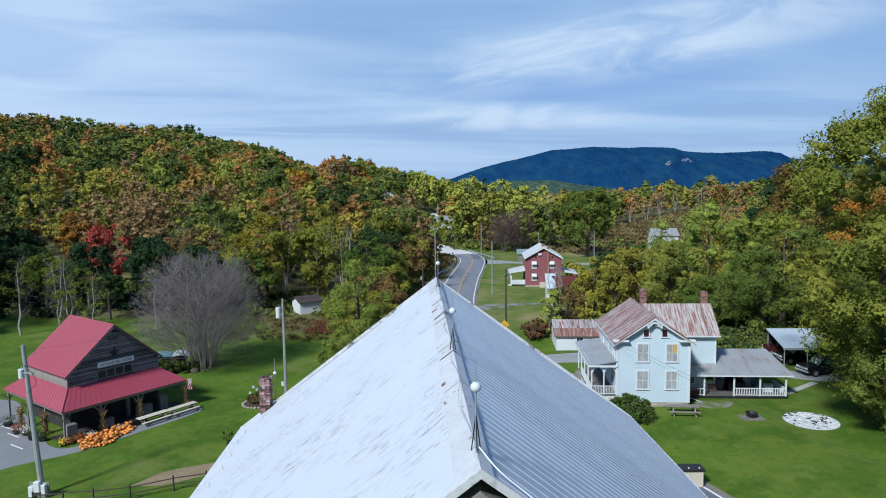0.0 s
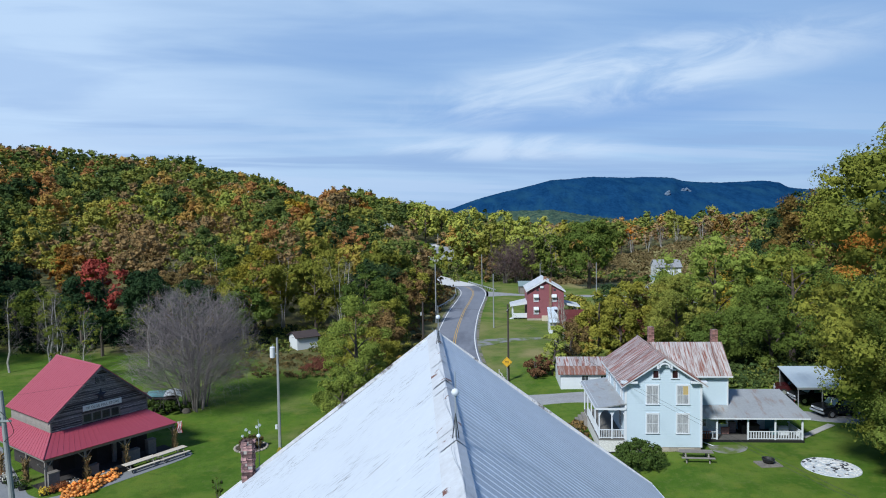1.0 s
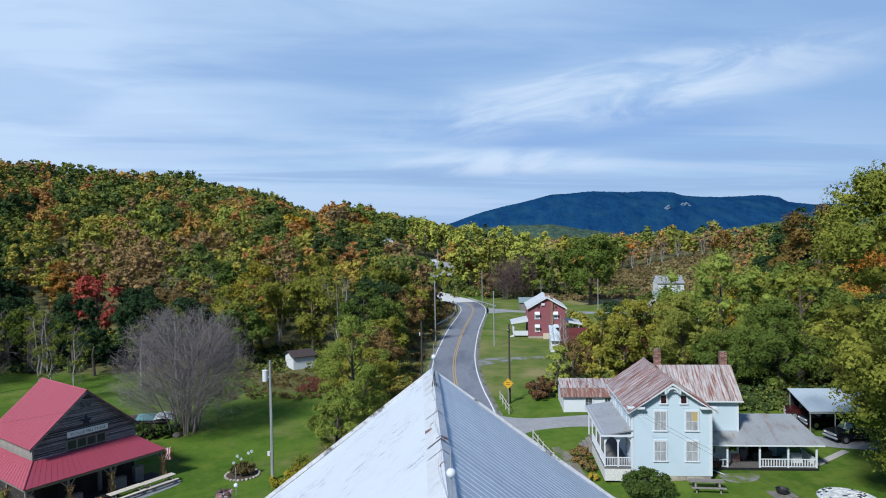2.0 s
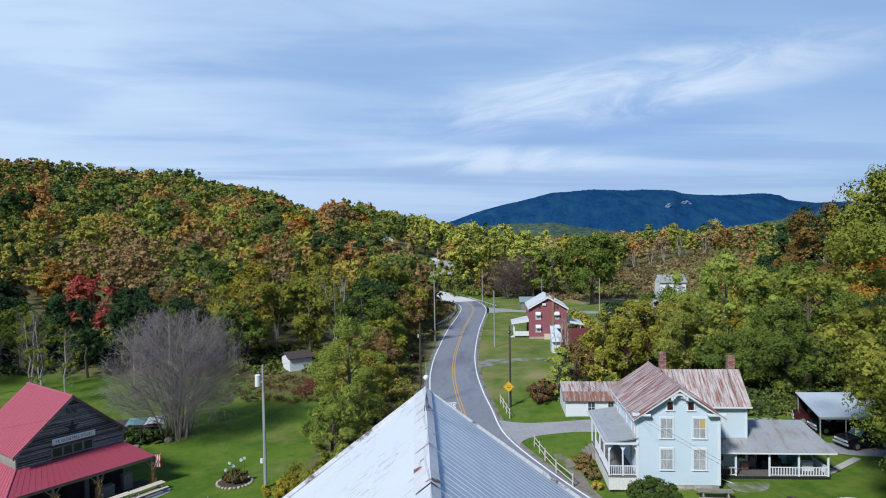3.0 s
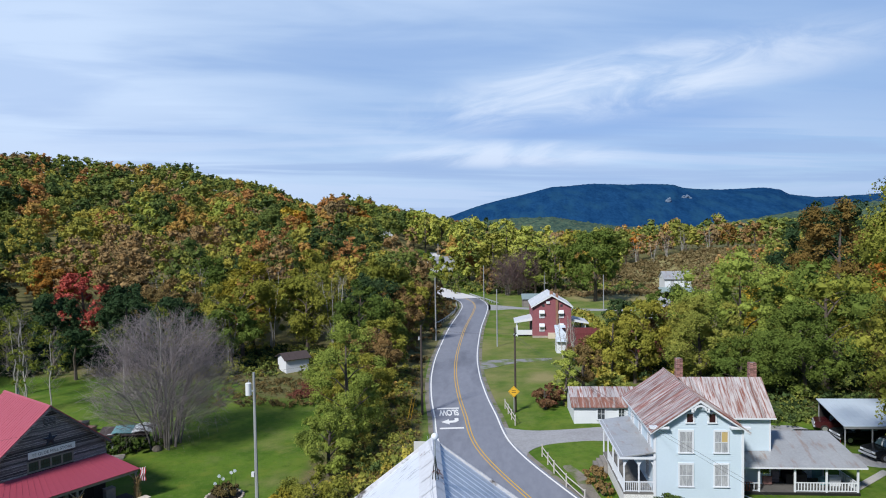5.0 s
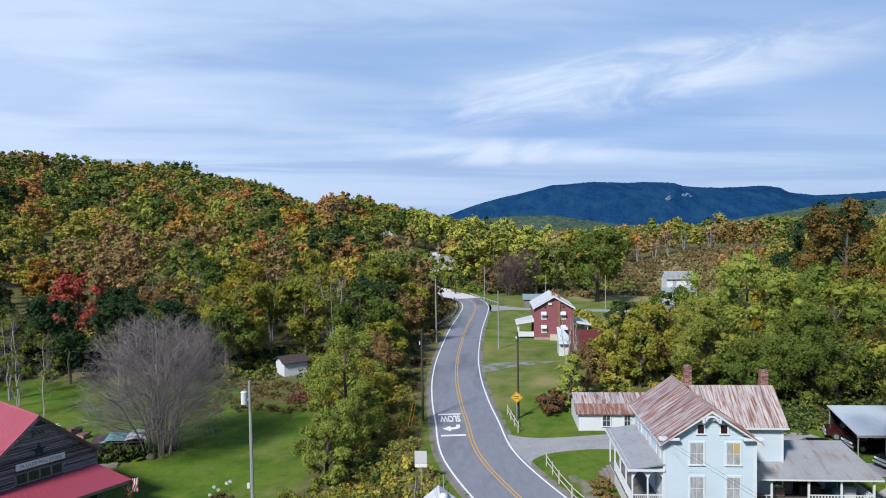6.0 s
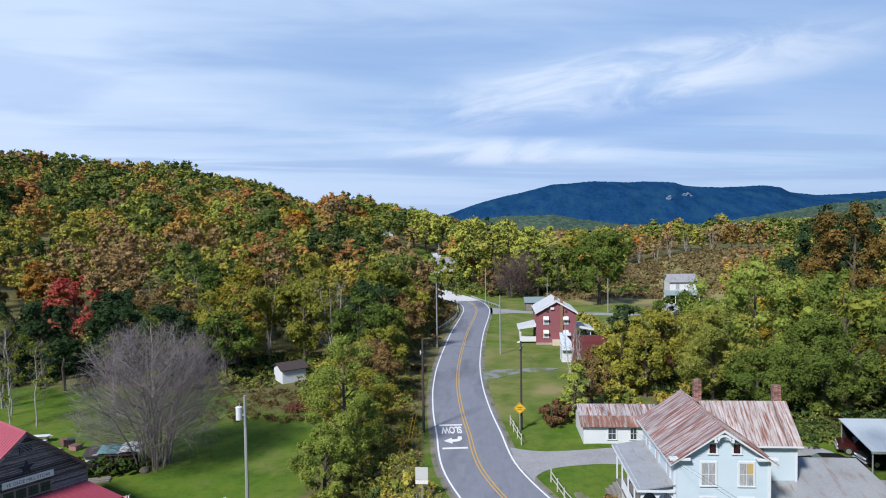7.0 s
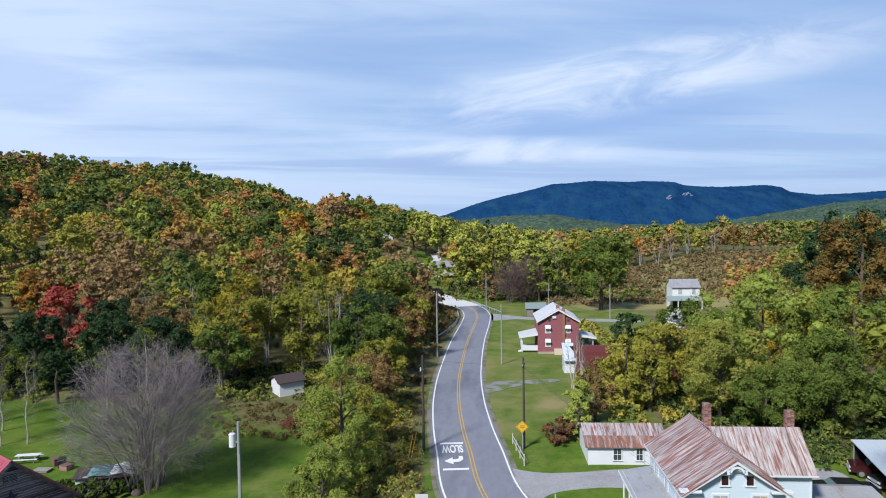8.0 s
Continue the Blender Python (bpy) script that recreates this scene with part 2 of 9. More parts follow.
PALEPOLE = mat("silvered_pole", (0.33, 0.35, 0.36), (0.22, 0.23, 0.24), rough=0.9, scale=1.0, fine=10, stretch=(3, 3, 0.3), amount=0.9, bump=0.3)
GALV = mat("grey_steel", (0.50, 0.53, 0.55), (0.42, 0.44, 0.47), rough=0.4, metal=0.5, scale=2, bump=0.03)
# near-black stand-in for unlit space in openings and under roofs
DARK = mat("dark_interior", (0.025, 0.023, 0.022), (0.015, 0.014, 0.014), rough=0.9)
DECK = mat("deck_boards", (0.16, 0.155, 0.15), (0.10, 0.095, 0.09), rough=0.85, scale=1.5, fine=9, amount=0.8, pieces=0.2)
NEWWOOD = mat("pale_planks", (0.62, 0.56, 0.47), (0.50, 0.44, 0.36), rough=0.8, scale=1.5, fine=9, stretch=(0.4, 4, 4), amount=0.7, pieces=0.1)
GREYWOOD = mat("grey_weathered_wood", (0.27, 0.25, 0.23), (0.17, 0.155, 0.145), rough=0.9, scale=1.5, fine=9, amount=0.9, pieces=0.2)
CONC = mat("concrete", (0.42, 0.41, 0.39), (0.34, 0.33, 0.31), rough=0.9, scale=0.9, fine=8, amount=0.8)
ASPHALT = mat("asphalt", (0.215, 0.228, 0.270), (0.17, 0.183, 0.222), rough=0.9, scale=0.18, fine=1.7, amount=1.0, bump=0.15, stretch=(1, 0.35, 1), spot=(0.118, 0.128, 0.16), spots=(0.50, 0.64), spot_scale=0.13, spot_stretch=(1.2, 0.25, 1))
LOT = mat("old_lot_asphalt", (0.23, 0.24, 0.255), (0.18, 0.19, 0.20), rough=0.9, scale=0.5, fine=6, amount=0.9, bump=0.15)
DIRT = mat("dirt_verge", (0.23, 0.205, 0.175), (0.15, 0.135, 0.11), rough=0.95, scale=0.6, fine=5, amount=1.1, bump=0.4, spot=(0.10, 0.125, 0.04), spots=(0.50, 0.62), spot_scale=0.5)
GRAVEL = mat("gravel", (0.33, 0.335, 0.35), (0.24, 0.24, 0.25), rough=0.95, scale=0.5, fine=4, amount=1.0, bump=0.5, spot=(0.13, 0.15, 0.07), spots=(0.60, 0.75))
PATCHY = mat("gravel_and_grass", (0.26, 0.26, 0.265), (0.19, 0.19, 0.19), rough=0.95, scale=0.5, fine=4, amount=1.0, bump=0.5, spot=(0.11, 0.15, 0.035), spots=(0.46, 0.58), spot_scale=0.45)
LINEW = mat("road_white", (0.80, 0.80, 0.79), (0.66, 0.66, 0.65), rough=0.7, scale=1.2, fine=9, amount=0.6)
LINEY = mat("road_yellow", (0.62, 0.38, 0.06), (0.52, 0.31, 0.05), rough=0.7, scale=1.2, fine=9, amount=0.6)
GLASS = glass_mat()
BARK = mat("bark", (0.14, 0.115, 0.095), (0.075, 0.06, 0.05), rough=0.95, scale=1.5, fine=9, stretch=(2, 2, 0.5), amount=1.0, bump=0.5)
PALEBARK = mat("pale_bark", (0.50, 0.48, 0.44), (0.26, 0.24, 0.22), rough=0.9, scale=1.0, fine=6, stretch=(1.5, 1.5, 1), amount=1.1, bump=0.3)
TWIG = mat("bare_twigs", (0.25, 0.22, 0.225), (0.15, 0.128, 0.13), rough=0.95, scale=0.8, fine=6, island=0.3)
TWIGPALE = mat("pale_twigs", (0.24, 0.215, 0.195), (0.15, 0.13, 0.12), rough=0.95, scale=0.8, fine=6, island=0.3)
BROWNTWIG = mat("brown_twigs", (0.13, 0.085, 0.08), (0.075, 0.05, 0.05), rough=0.95, scale=0.8, fine=6, island=0.3)
BLACK = mat("black_metal", (0.02, 0.02, 0.022), rough=0.5)

GREENS = [(0.028, 0.052, 0.014), (0.048, 0.084, 0.018), (0.074, 0.116, 0.023), (0.11, 0.148, 0.03), (0.16, 0.175, 0.034)]
LEAF = {
    "green": leaf_mat("green_leaves", GREENS),
    "olive": leaf_mat("olive_leaves", [(0.042, 0.068, 0.014), (0.075, 0.105, 0.019), (0.12, 0.143, 0.024), (0.175, 0.185, 0.03), (0.215, 0.20, 0.035)]),
    "yellow": leaf_mat("yellow_leaves", [(0.09, 0.10, 0.015), (0.16, 0.155, 0.02), (0.25, 0.21, 0.025), (0.34, 0.25, 0.03), (0.36, 0.22, 0.03)]),
    "orange": leaf_mat("orange_leaves", [(0.10, 0.07, 0.02), (0.20, 0.11, 0.022), (0.31, 0.14, 0.025), (0.36, 0.13, 0.025), (0.26, 0.08, 0.025)]),
    "rust": leaf_mat("rust_leaves", [(0.045, 0.043, 0.014), (0.07, 0.06, 0.018), (0.10, 0.078, 0.022), (0.125, 0.088, 0.024), (0.15, 0.095, 0.026)]),
    "red": leaf_mat("red_leaves", [(0.08, 0.04, 0.025), (0.15, 0.045, 0.033), (0.24, 0.06, 0.045), (0.28, 0.08, 0.055), (0.18, 0.08, 0.04)]),
    "brown": leaf_mat("brown_leaves", [(0.055, 0.055, 0.022), (0.09, 0.08, 0.030), (0.125, 0.098, 0.037), (0.16, 0.112, 0.042), (0.13, 0.085, 0.04)]),
    "sumac": leaf_mat("sumac_leaves", [(0.045, 0.04, 0.02), (0.07, 0.045, 0.025), (0.10, 0.042, 0.03), (0.10, 0.055, 0.03), (0.09, 0.075, 0.03)]),
    "straw": leaf_mat("straw", [(0.065, 0.065, 0.028), (0.095, 0.088, 0.038), (0.125, 0.11, 0.05), (0.15, 0.122, 0.055), (0.115, 0.088, 0.045)]),
    # dark conifers, and wood-edge leaves darkened to stand for shade
    "pine": leaf_mat("needles_and_shaded_leaves", [(0.010, 0.025, 0.012), (0.016, 0.036, 0.016), (0.024, 0.05, 0.02), (0.034, 0.06, 0.022), (0.05, 0.075, 0.025)], 0.15),
    "mixed": leaf_mat("mixed_autumn_leaves", [(0.012, 0.027, 0.013), (0.032, 0.058, 0.019), (0.064, 0.100, 0.026), (0.104, 0.138, 0.030), (0.160, 0.182, 0.036), (0.225, 0.222, 0.040), (0.235, 0.182, 0.045), (0.215, 0.118, 0.040), (0.175, 0.135, 0.056), (0.135, 0.120, 0.055)], drift=0.09),
    "lime": leaf_mat("yellow_green_leaves", [(0.082, 0.125, 0.024), (0.128, 0.182, 0.034), (0.188, 0.245, 0.048), (0.25, 0.285, 0.054), (0.285, 0.265, 0.055)]),
}

# ---- builders ----


def smooth(a, b, v):
    t = np.clip((np.asarray(v, float) - a) / (b - a), 0, 1)
    return t * t * (3 - 2 * t)


def mesh_of(name, bm):
    me = bpy.data.meshes.new(name)
    bmesh.ops.recalc_face_normals(bm, faces=bm.faces)
    bm.to_mesh(me)
    bm.free()
    return me


def part(name, bm, material, parent=None, label=""):
    me = bm if isinstance(bm, bpy.types.Mesh) else mesh_of(name, bm)
    if material and not me.materials:
        me.materials.append(material)
    ob = new(name, me)
    if parent is not None:
        ob.parent = parent
    if label:
        ob["label"] = label
    return ob


def thing(name, m, label, category, group=""):
    ob = new(name)
    ob.empty_display_size = 0.2
    ob.matrix_world = m
    return tagged(ob, label, category, group)


def structure(name, bm, material, label="", category=""):
    return tagged(part(name, bm, material), label, category, kind="structure")


def B():
    return bmesh.new()


def box(bm, x0, x1, y0, y1, z0, z1, m=None):
    vs = [bm.verts.new(Vector(p) if m is None else m @ Vector(p)) for p in ((x0, y0, z0), (x1, y0, z0), (x1, y1, z0), (x0, y1, z0), (x0, y0, z1), (x1, y0, z1), (x1, y1, z1), (x0, y1, z1))]
    for f in ((3, 2, 1, 0), (4, 5, 6, 7), (0, 1, 5, 4), (1, 2, 6, 5), (2, 3, 7, 6), (3, 0, 4, 7)):
        bm.faces.new([vs[i] for i in f])
    return bm


def cube(*a, m=None, bevel=0.0):
    bm = box(B(), *a, m=m)
    if bevel:
        bmesh.ops.bevel(bm, geom=bm.edges[:], offset=bevel, segments=1, affect="EDGES")
    return bm


def extrude(bm, pts, v):
    """A solid from a flat outline pts pushed along v."""
    v = Vector(v)
    a = [bm.verts.new(Vector(p)) for p in pts]
    b = [bm.verts.new(Vector(p) + v) for p in pts]
    n = len(pts)
    bm.faces.new(a[::-1])
    bm.faces.new(b)
    for i in range(n):
        bm.faces.new((a[i], a[(i + 1) % n], b[(i + 1) % n], b[i]))
    return bm


def tube(bm, p, q, r0, r1=None, n=8, caps=True):
    p, q = Vector(p), Vector(q)
    r1 = r0 if r1 is None else r1
    w = (q - p).normalized()
    u = w.orthogonal().normalized()
    v = w.cross(u)
    rings = []
    for c, r in ((p, r0), (q, r1)):
        rings.append([bm.verts.new(c + (u * math.cos(2 * math.pi * i / n) + v * math.sin(2 * math.pi * i / n)) * r) for i in range(n)])
    for i in range(n):
        bm.faces.new((rings[0][i], rings[0][(i + 1) % n], rings[1][(i + 1) % n], rings[1][i]))
    if caps:
        bm.faces.new(rings[0][::-1])
        bm.faces.new(rings[1])
    return bm


def ball(bm, c, r, squash=1.0, u=10, v=7):
    bmesh.ops.create_uvsphere(bm, u_segments=u, v_segments=v, radius=r, matrix=Matrix.Translation(c) @ Matrix.Diagonal((1, 1, squash, 1)))
    return bm


def raw_mesh(name, co, faces_n, tint=None):
    """A mesh of separate polygons, faces_n corners each, from an array of corners."""
    me = bpy.data.meshes.new(name)
    nv = len(co)
    nf = nv // faces_n
    me.vertices.add(nv)
    me.vertices.foreach_set("co", np.asarray(co, np.float32).ravel())
    me.loops.add(nv)
    me.loops.foreach_set("vertex_index", np.arange(nv, dtype=np.int32))
    me.polygons.add(nf)
    me.polygons.foreach_set("loop_start", np.arange(0, nv, faces_n, dtype=np.int32))
    if tint is not None:
        me.attributes.new("tint", "FLOAT", "POINT").data.foreach_set("value", np.repeat(np.asarray(tint, np.float32), faces_n))
    me.update()
    return me


rng = np.random.default_rng(7)


def leaves(centres, radii, count, size, flat=0.75):
    """Corners of leaf clumps spread over lumpy masses (centres, radii), facing outwards with scatter."""
    centres, radii = np.asarray(centres, float), np.asarray(radii, float)
    w = radii ** 2
    k = rng.choice(len(radii), count, p=w / w.sum())
    d = rng.normal(size=(count, 3))
    d /= np.linalg.norm(d, axis=1)[:, None]
    d[:, 2] = np.where(d[:, 2] < -0.35, -d[:, 2] * 0.6, d[:, 2])
    r = radii[k] * (0.45 + 0.60 * rng.random(count) ** 0.55) * (1 + 0.10 * rng.normal(size=count))
    p = centres[k] + d * r[:, None] * np.array((1, 1, flat))
    p = p + 0.26 * radii[k][:, None] * rng.normal(size=(count, 3))
    n = d + 0.45 * rng.normal(size=(count, 3))
    n /= np.linalg.norm(n, axis=1)[:, None]
    u = np.cross(n, rng.normal(size=(count, 3)))
    u /= np.linalg.norm(u, axis=1)[:, None] + 1e-9
    v = np.cross(n, u)
    s = size * (0.55 + 0.9 * rng.random(count))[:, None]
    quad = np.stack((p - u * s, p - v * s * 0.62, p + u * s, p + v * s * 0.62), axis=1)
    return quad.reshape(-1, 3)


ICO = np.array([(0, 0.526, 0.851), (0, -0.526, 0.851), (0.851, 0, 0.526), (-0.851, 0, 0.526), (0.526, 0.851, 0), (-0.526, 0.851, 0), (0.526, -0.851, 0), (-0.526, -0.851, 0), (0, 0.526, -0.851), (0, -0.526, -0.851), (0.851, 0, -0.526), (-0.851, 0, -0.526)])
ICO_FACES = np.array([f for f in ((i, j, k) for i in range(12) for j in range(i + 1, 12) for k in range(j + 1, 12)) if all(np.linalg.norm(ICO[p] - ICO[q]) < 1.1 for p, q in ((f[0], f[1]), (f[1], f[2]), (f[0], f[2])))])

OCT = np.array([(1, 0, 0), (-1, 0, 0), (0, 1, 0), (0, -1, 0), (0, 0, 1), (0, 0, -1)]) * 1.1
OCT_FACES = np.array([(i, j, k) for i in (0, 1) for j in (2, 3) for k in (4, 5)])


def unit(v):
    return v / (np.linalg.norm(v, axis=-1, keepdims=True) + 1e-9)


def boughs(h, r, low, n, wide=0.30, cone=0.0, span=1.62, uneven=0.30):
    """Masses of a crown of height h, radius r, beginning at the height low: boughs standing out from an uneven shell."""
    i = np.arange(n) + 0.5
    z = 1 - span * i / n
    a = i * 2.39996 + 0.5 * rng.normal(size=n) + rng.random() * 6.28
    s = np.sqrt(np.maximum(0, 1 - z * z))
    d = unit(np.stack((s * np.cos(a), s * np.sin(a), z), 1) + 0.14 * rng.normal(size=(n, 3)))
    q = r * wide * (0.62 + 0.62 * rng.random(n))
    lean = unit(rng.normal(size=3))
    f = (1.01 - uneven * rng.random(n)) * (1 + 0.4 * uneven * d @ lean) * (1 - cone * np.clip(d[:, 2], -0.3, 1) * 0.4)
    half = 0.5 * (h - low)
    c = d * f[:, None] * np.array((max(r - 0.6 * q.mean(), 0.3 * r), max(r - 0.6 * q.mean(), 0.3 * r), max(half - 0.6 * q.mean(), 0.3 * half)))
    c[:, :2] *= np.where(d[:, 2] < -0.2, 0.85, 1.0)[:, None]
    return c + np.array((0, 0, low + half)), q


def foliage(c, q, count, size, mid, flat=0.8, per=12, tone=0.05, core=0.40, spray=0.36, coarse=False):
    """Leaf triangles in sprays over boughs (centres c, radii q), and a close leafy heart in each; returns corners and a tone for each triangle."""
    c, q = np.asarray(c, float), np.asarray(q, float)
    ns = max(len(q), count // per)
    w = q ** 2
    k = rng.choice(len(q), ns, p=w / w.sum())
    out = unit(c[k] - np.asarray(mid, float))
    d = unit(rng.normal(size=(ns, 3)) + 0.85 * out + np.array((0, 0, 0.30)))
    p = c[k] + d * (q[k] * (0.74 + 0.36 * rng.random(ns) ** 1.5))[:, None] * np.array((1, 1, flat))
    n = unit(0.9 * d + np.array((0, 0, 0.35)) + 0.35 * rng.normal(size=(ns, 3)))
    # every third spray lies deeper in, with closer leaves
    deep = rng.random(ns) < 0.34
    p = np.where(deep[:, None], c[k] + (p - c[k]) * 0.72, p)
    n = np.where(deep[:, None], unit(n + 0.6 * rng.normal(size=(ns, 3))), n)
    sr = spray * q[k] * (0.55 + 0.75 * rng.random(ns))
    bough_tone = tone * rng.normal(size=len(q))
    spray_tone = bough_tone[k] + 0.6 * tone * rng.normal(size=ns)
    # leaves on each spray, drooping to its rim
    j = np.repeat(np.arange(ns), per)
    m = len(j)
    u = unit(np.cross(n, rng.normal(size=(ns, 3))))
    v = np.cross(n, u)
    rho, th = np.sqrt(rng.random(m)), 6.2832 * rng.random(m)
    e = u[j] * (rho * np.cos(th))[:, None] + v[j] * (rho * np.sin(th))[:, None]
    x = p[j] + sr[j][:, None] * (e - n[j] * (0.45 * rho ** 2)[:, None] + 0.10 * rng.normal(size=(m, 3)))
    nn = unit(n[j] + 0.45 * e + 0.38 * rng.normal(size=(m, 3)))
    lu = unit(np.cross(nn, rng.normal(size=(m, 3))))
    lv = np.cross(nn, lu)
    z = (size * (0.6 + 0.8 * rng.random(m)) * np.where(deep[j], 1.55, 0.86))[:, None]
    co = np.stack((x - lu * z * 1.05 - lv * z * 0.55, x + lu * z * 1.05 - lv * z * 0.45, x + lv * z * 1.05), axis=1).reshape(-1, 3)
    tn = spray_tone[j]
    if core:
        form, faces = (OCT, OCT_FACES) if coarse else (ICO, ICO_FACES)
        hub = form[None] * (core * q[:, None, None] * (0.8 + 0.35 * rng.random((len(q), len(form), 1)))) * np.array((1, 1, flat)) + c[:, None]
        co = np.concatenate((co, hub[:, faces].reshape(-1, 3)))
        tn = np.concatenate((tn, np.repeat(bough_tone, len(faces))))
    return co, tn


def trunk_bm(h, r, n=6, lean=0.1, base=None):
    bm = B()
    base = base or 0.018 * h + 0.08
    top = Vector((lean * rng.normal() * 2, lean * rng.normal() * 2, h * 0.78))
    last, lr = Vector((0, 0, -0.4)), base * 1.25
    spine = []
    for i in range(1, 5):
        t = i / 4
        p = Vector((top.x * t + 0.12 * rng.normal(), top.y * t + 0.12 * rng.normal(), top.z * t))
        rr = base * (1 - 0.82 * t) + 0.02
        tube(bm, last, p, lr, rr, n)
        spine.append((p, rr))
        last, lr = p, rr
    for i in range(9):
        t = 0.3 + 0.65 * (i / 9)
        p = top * t
        a = i * 2.4 + rng.random()
        ln = r * (0.38 + 0.25 * rng.random()) * (1.1 - 0.6 * t)
        q = p + Vector((math.cos(a) * ln, math.sin(a) * ln, ln * (0.5 + 0.5 * rng.random())))
        mid = (p + q) / 2 + Vector((0, 0, 0.12 * ln))
        b0 = base * (0.5 - 0.3 * t)
        tube(bm, p, mid, b0, b0 * 0.65, 5)
        tube(bm, mid, q, b0 * 0.65, b0 * 0.2, 5)
    return bm


def tree(x, y, h, r, kind="green", label="", n=0, leaf=0.0, low=0.22, count=0, bark=None, tint=0.0, cat="tree", name="tree", group="trees of the valley", flat=0.8, wide=0.29, cone=0.0, uneven=0.30):
    """One tree: a tapered trunk with limbs, and a crown of leaf clumps in lumps."""
    z = ground(x, y)
    ob = thing(name, Matrix.Translation((x, y, z - 0.05)), label or "leafy roadside tree", cat, group)
    part("trunk", trunk_bm(h, r), bark or BARK, ob)
    dist = max(30.0, math.hypot(x, y - 14))
    size = leaf or max(0.06, (0.00092 if dist < 90 else 0.00105 if dist < 200 else 0.00125) * dist)
    cnt = count or int(min(26000 if dist < 90 else 14500, 1.1 * (r * r * 4 + r * h) / (size * size)))
    boughs_n = n or int(np.clip(10 + 3.2 * r, 12, 46))
    span = 1.92 if low < 0.03 else 1.62
    c, q = boughs(h, r, low * h, boughs_n, wide, cone or (0.6 if kind == "pine" else 0.0), span, uneven)
    # small boughs fill the spaces between the large ones
    c2, q2 = boughs(0.93 * h, 0.84 * r, low * h, boughs_n // 2, 0.75 * wide, cone, span, uneven)
    c3, q3 = boughs(0.84 * h, 0.55 * r, low * h, max(6, boughs_n // 4), 1.5 * wide, cone, span)
    co, tn = foliage(np.concatenate((c, c2, c3)), np.concatenate((q, q2, q3)), cnt, size, (0, 0, 0.45 * h), flat)
    me = raw_mesh("crown", co, 3, np.clip(0.5 + tint + tn, 0, 1))
    part("crown", me, LEAF[kind], ob)
    return ob

# ---- the lie of the land ----
ROAD = [(28, 12), (17, 35), (8.6, 54), (3.2, 65), (-1.33, 77.2), (-3.0, 88.5), (-4.2, 98.1), (-5.2, 110.9), (-5.75, 128.7), (-5.45, 155), (-4.35, 180), (-4.1, 194), (-5.4, 206), (-8.6, 216), (-14.5, 226), (-23, 236), (-34, 246), (-46, 256)]


def spline(pts, per=8):
    """Points along a smooth curve through pts."""
    p = [Vector(q).to_3d() for q in pts]
    p = [2 * p[0] - p[1]] + p + [2 * p[-1] - p[-2]]
    out = []
    for i in range(1, len(p) - 2):
        for k in range(per):
            t = k / per
            a, b, c, d = p[i - 1], p[i], p[i + 1], p[i + 2]
            out.append(0.5 * (2 * b + (c - a) * t + (2 * a - 5 * b + 4 * c - d) * t * t + (3 * b - a - 3 * c + d) * t ** 3))
    return out + [p[-2]]


ROADLINE = spline(ROAD)
_ry = np.array([p.y for p in ROADLINE])
_rx = np.array([p.x for p in ROADLINE])


def land(x, y):
    """Height of the ground, for numbers or arrays."""
    x, y = np.asarray(x, float), np.asarray(y, float)
    rx = np.interp(np.clip(y, 12, 206), _ry, _rx)
    zr = -0.9 * smooth(95, 140, y)
    left = rx - 4.6 - x
    lz = (-1.1 + 0.35 * smooth(62, 100, y)) - zr
    lz = lz * smooth(120, 100, y) + 0.2 * smooth(100, 120, y)
    z = zr + lz * smooth(0, 9, left)
    right = x - rx - 4.6
    z = z + 0.45 * smooth(0, 8, right) * smooth(125, 85, y)
    # wooded hill on one side, low rises beyond
    a = x / np.maximum(y, 40)
    w = np.interp(a, [-1.1, -0.78, -0.46, -0.33, -0.28, -0.262, -0.24, -0.215, -0.19, -0.155, -0.12, -0.07, 0.0, 0.1], [0.94, 0.90, 0.78, 0.57, 0.40, 0.30, 0.42, 0.45, 0.43, 0.35, 0.26, 0.16, 0.06, 0.0])
    d = np.hypot(x, y)
    level = 1 - (1 - smooth(3, 42, left)) * smooth(262, 214, y)
    z = z + level * 78 * w * smooth(90, 720, d) ** 0.85 * smooth(112, 190, y + 0.25 * np.maximum(-x, 0))
    z = z + 9 * smooth(55, 110, x) * smooth(70, 160, y) * smooth(700, 300, d)
    z = z - 5.5 * smooth(350, 1000, d) * smooth(-0.03, 0.10, a) + 0.6 * np.sin(x * 0.011 + 1) * np.sin(y * 0.009) * smooth(250, 500, d)
    return z


def ground(x, y):
    return float(land(x, y))


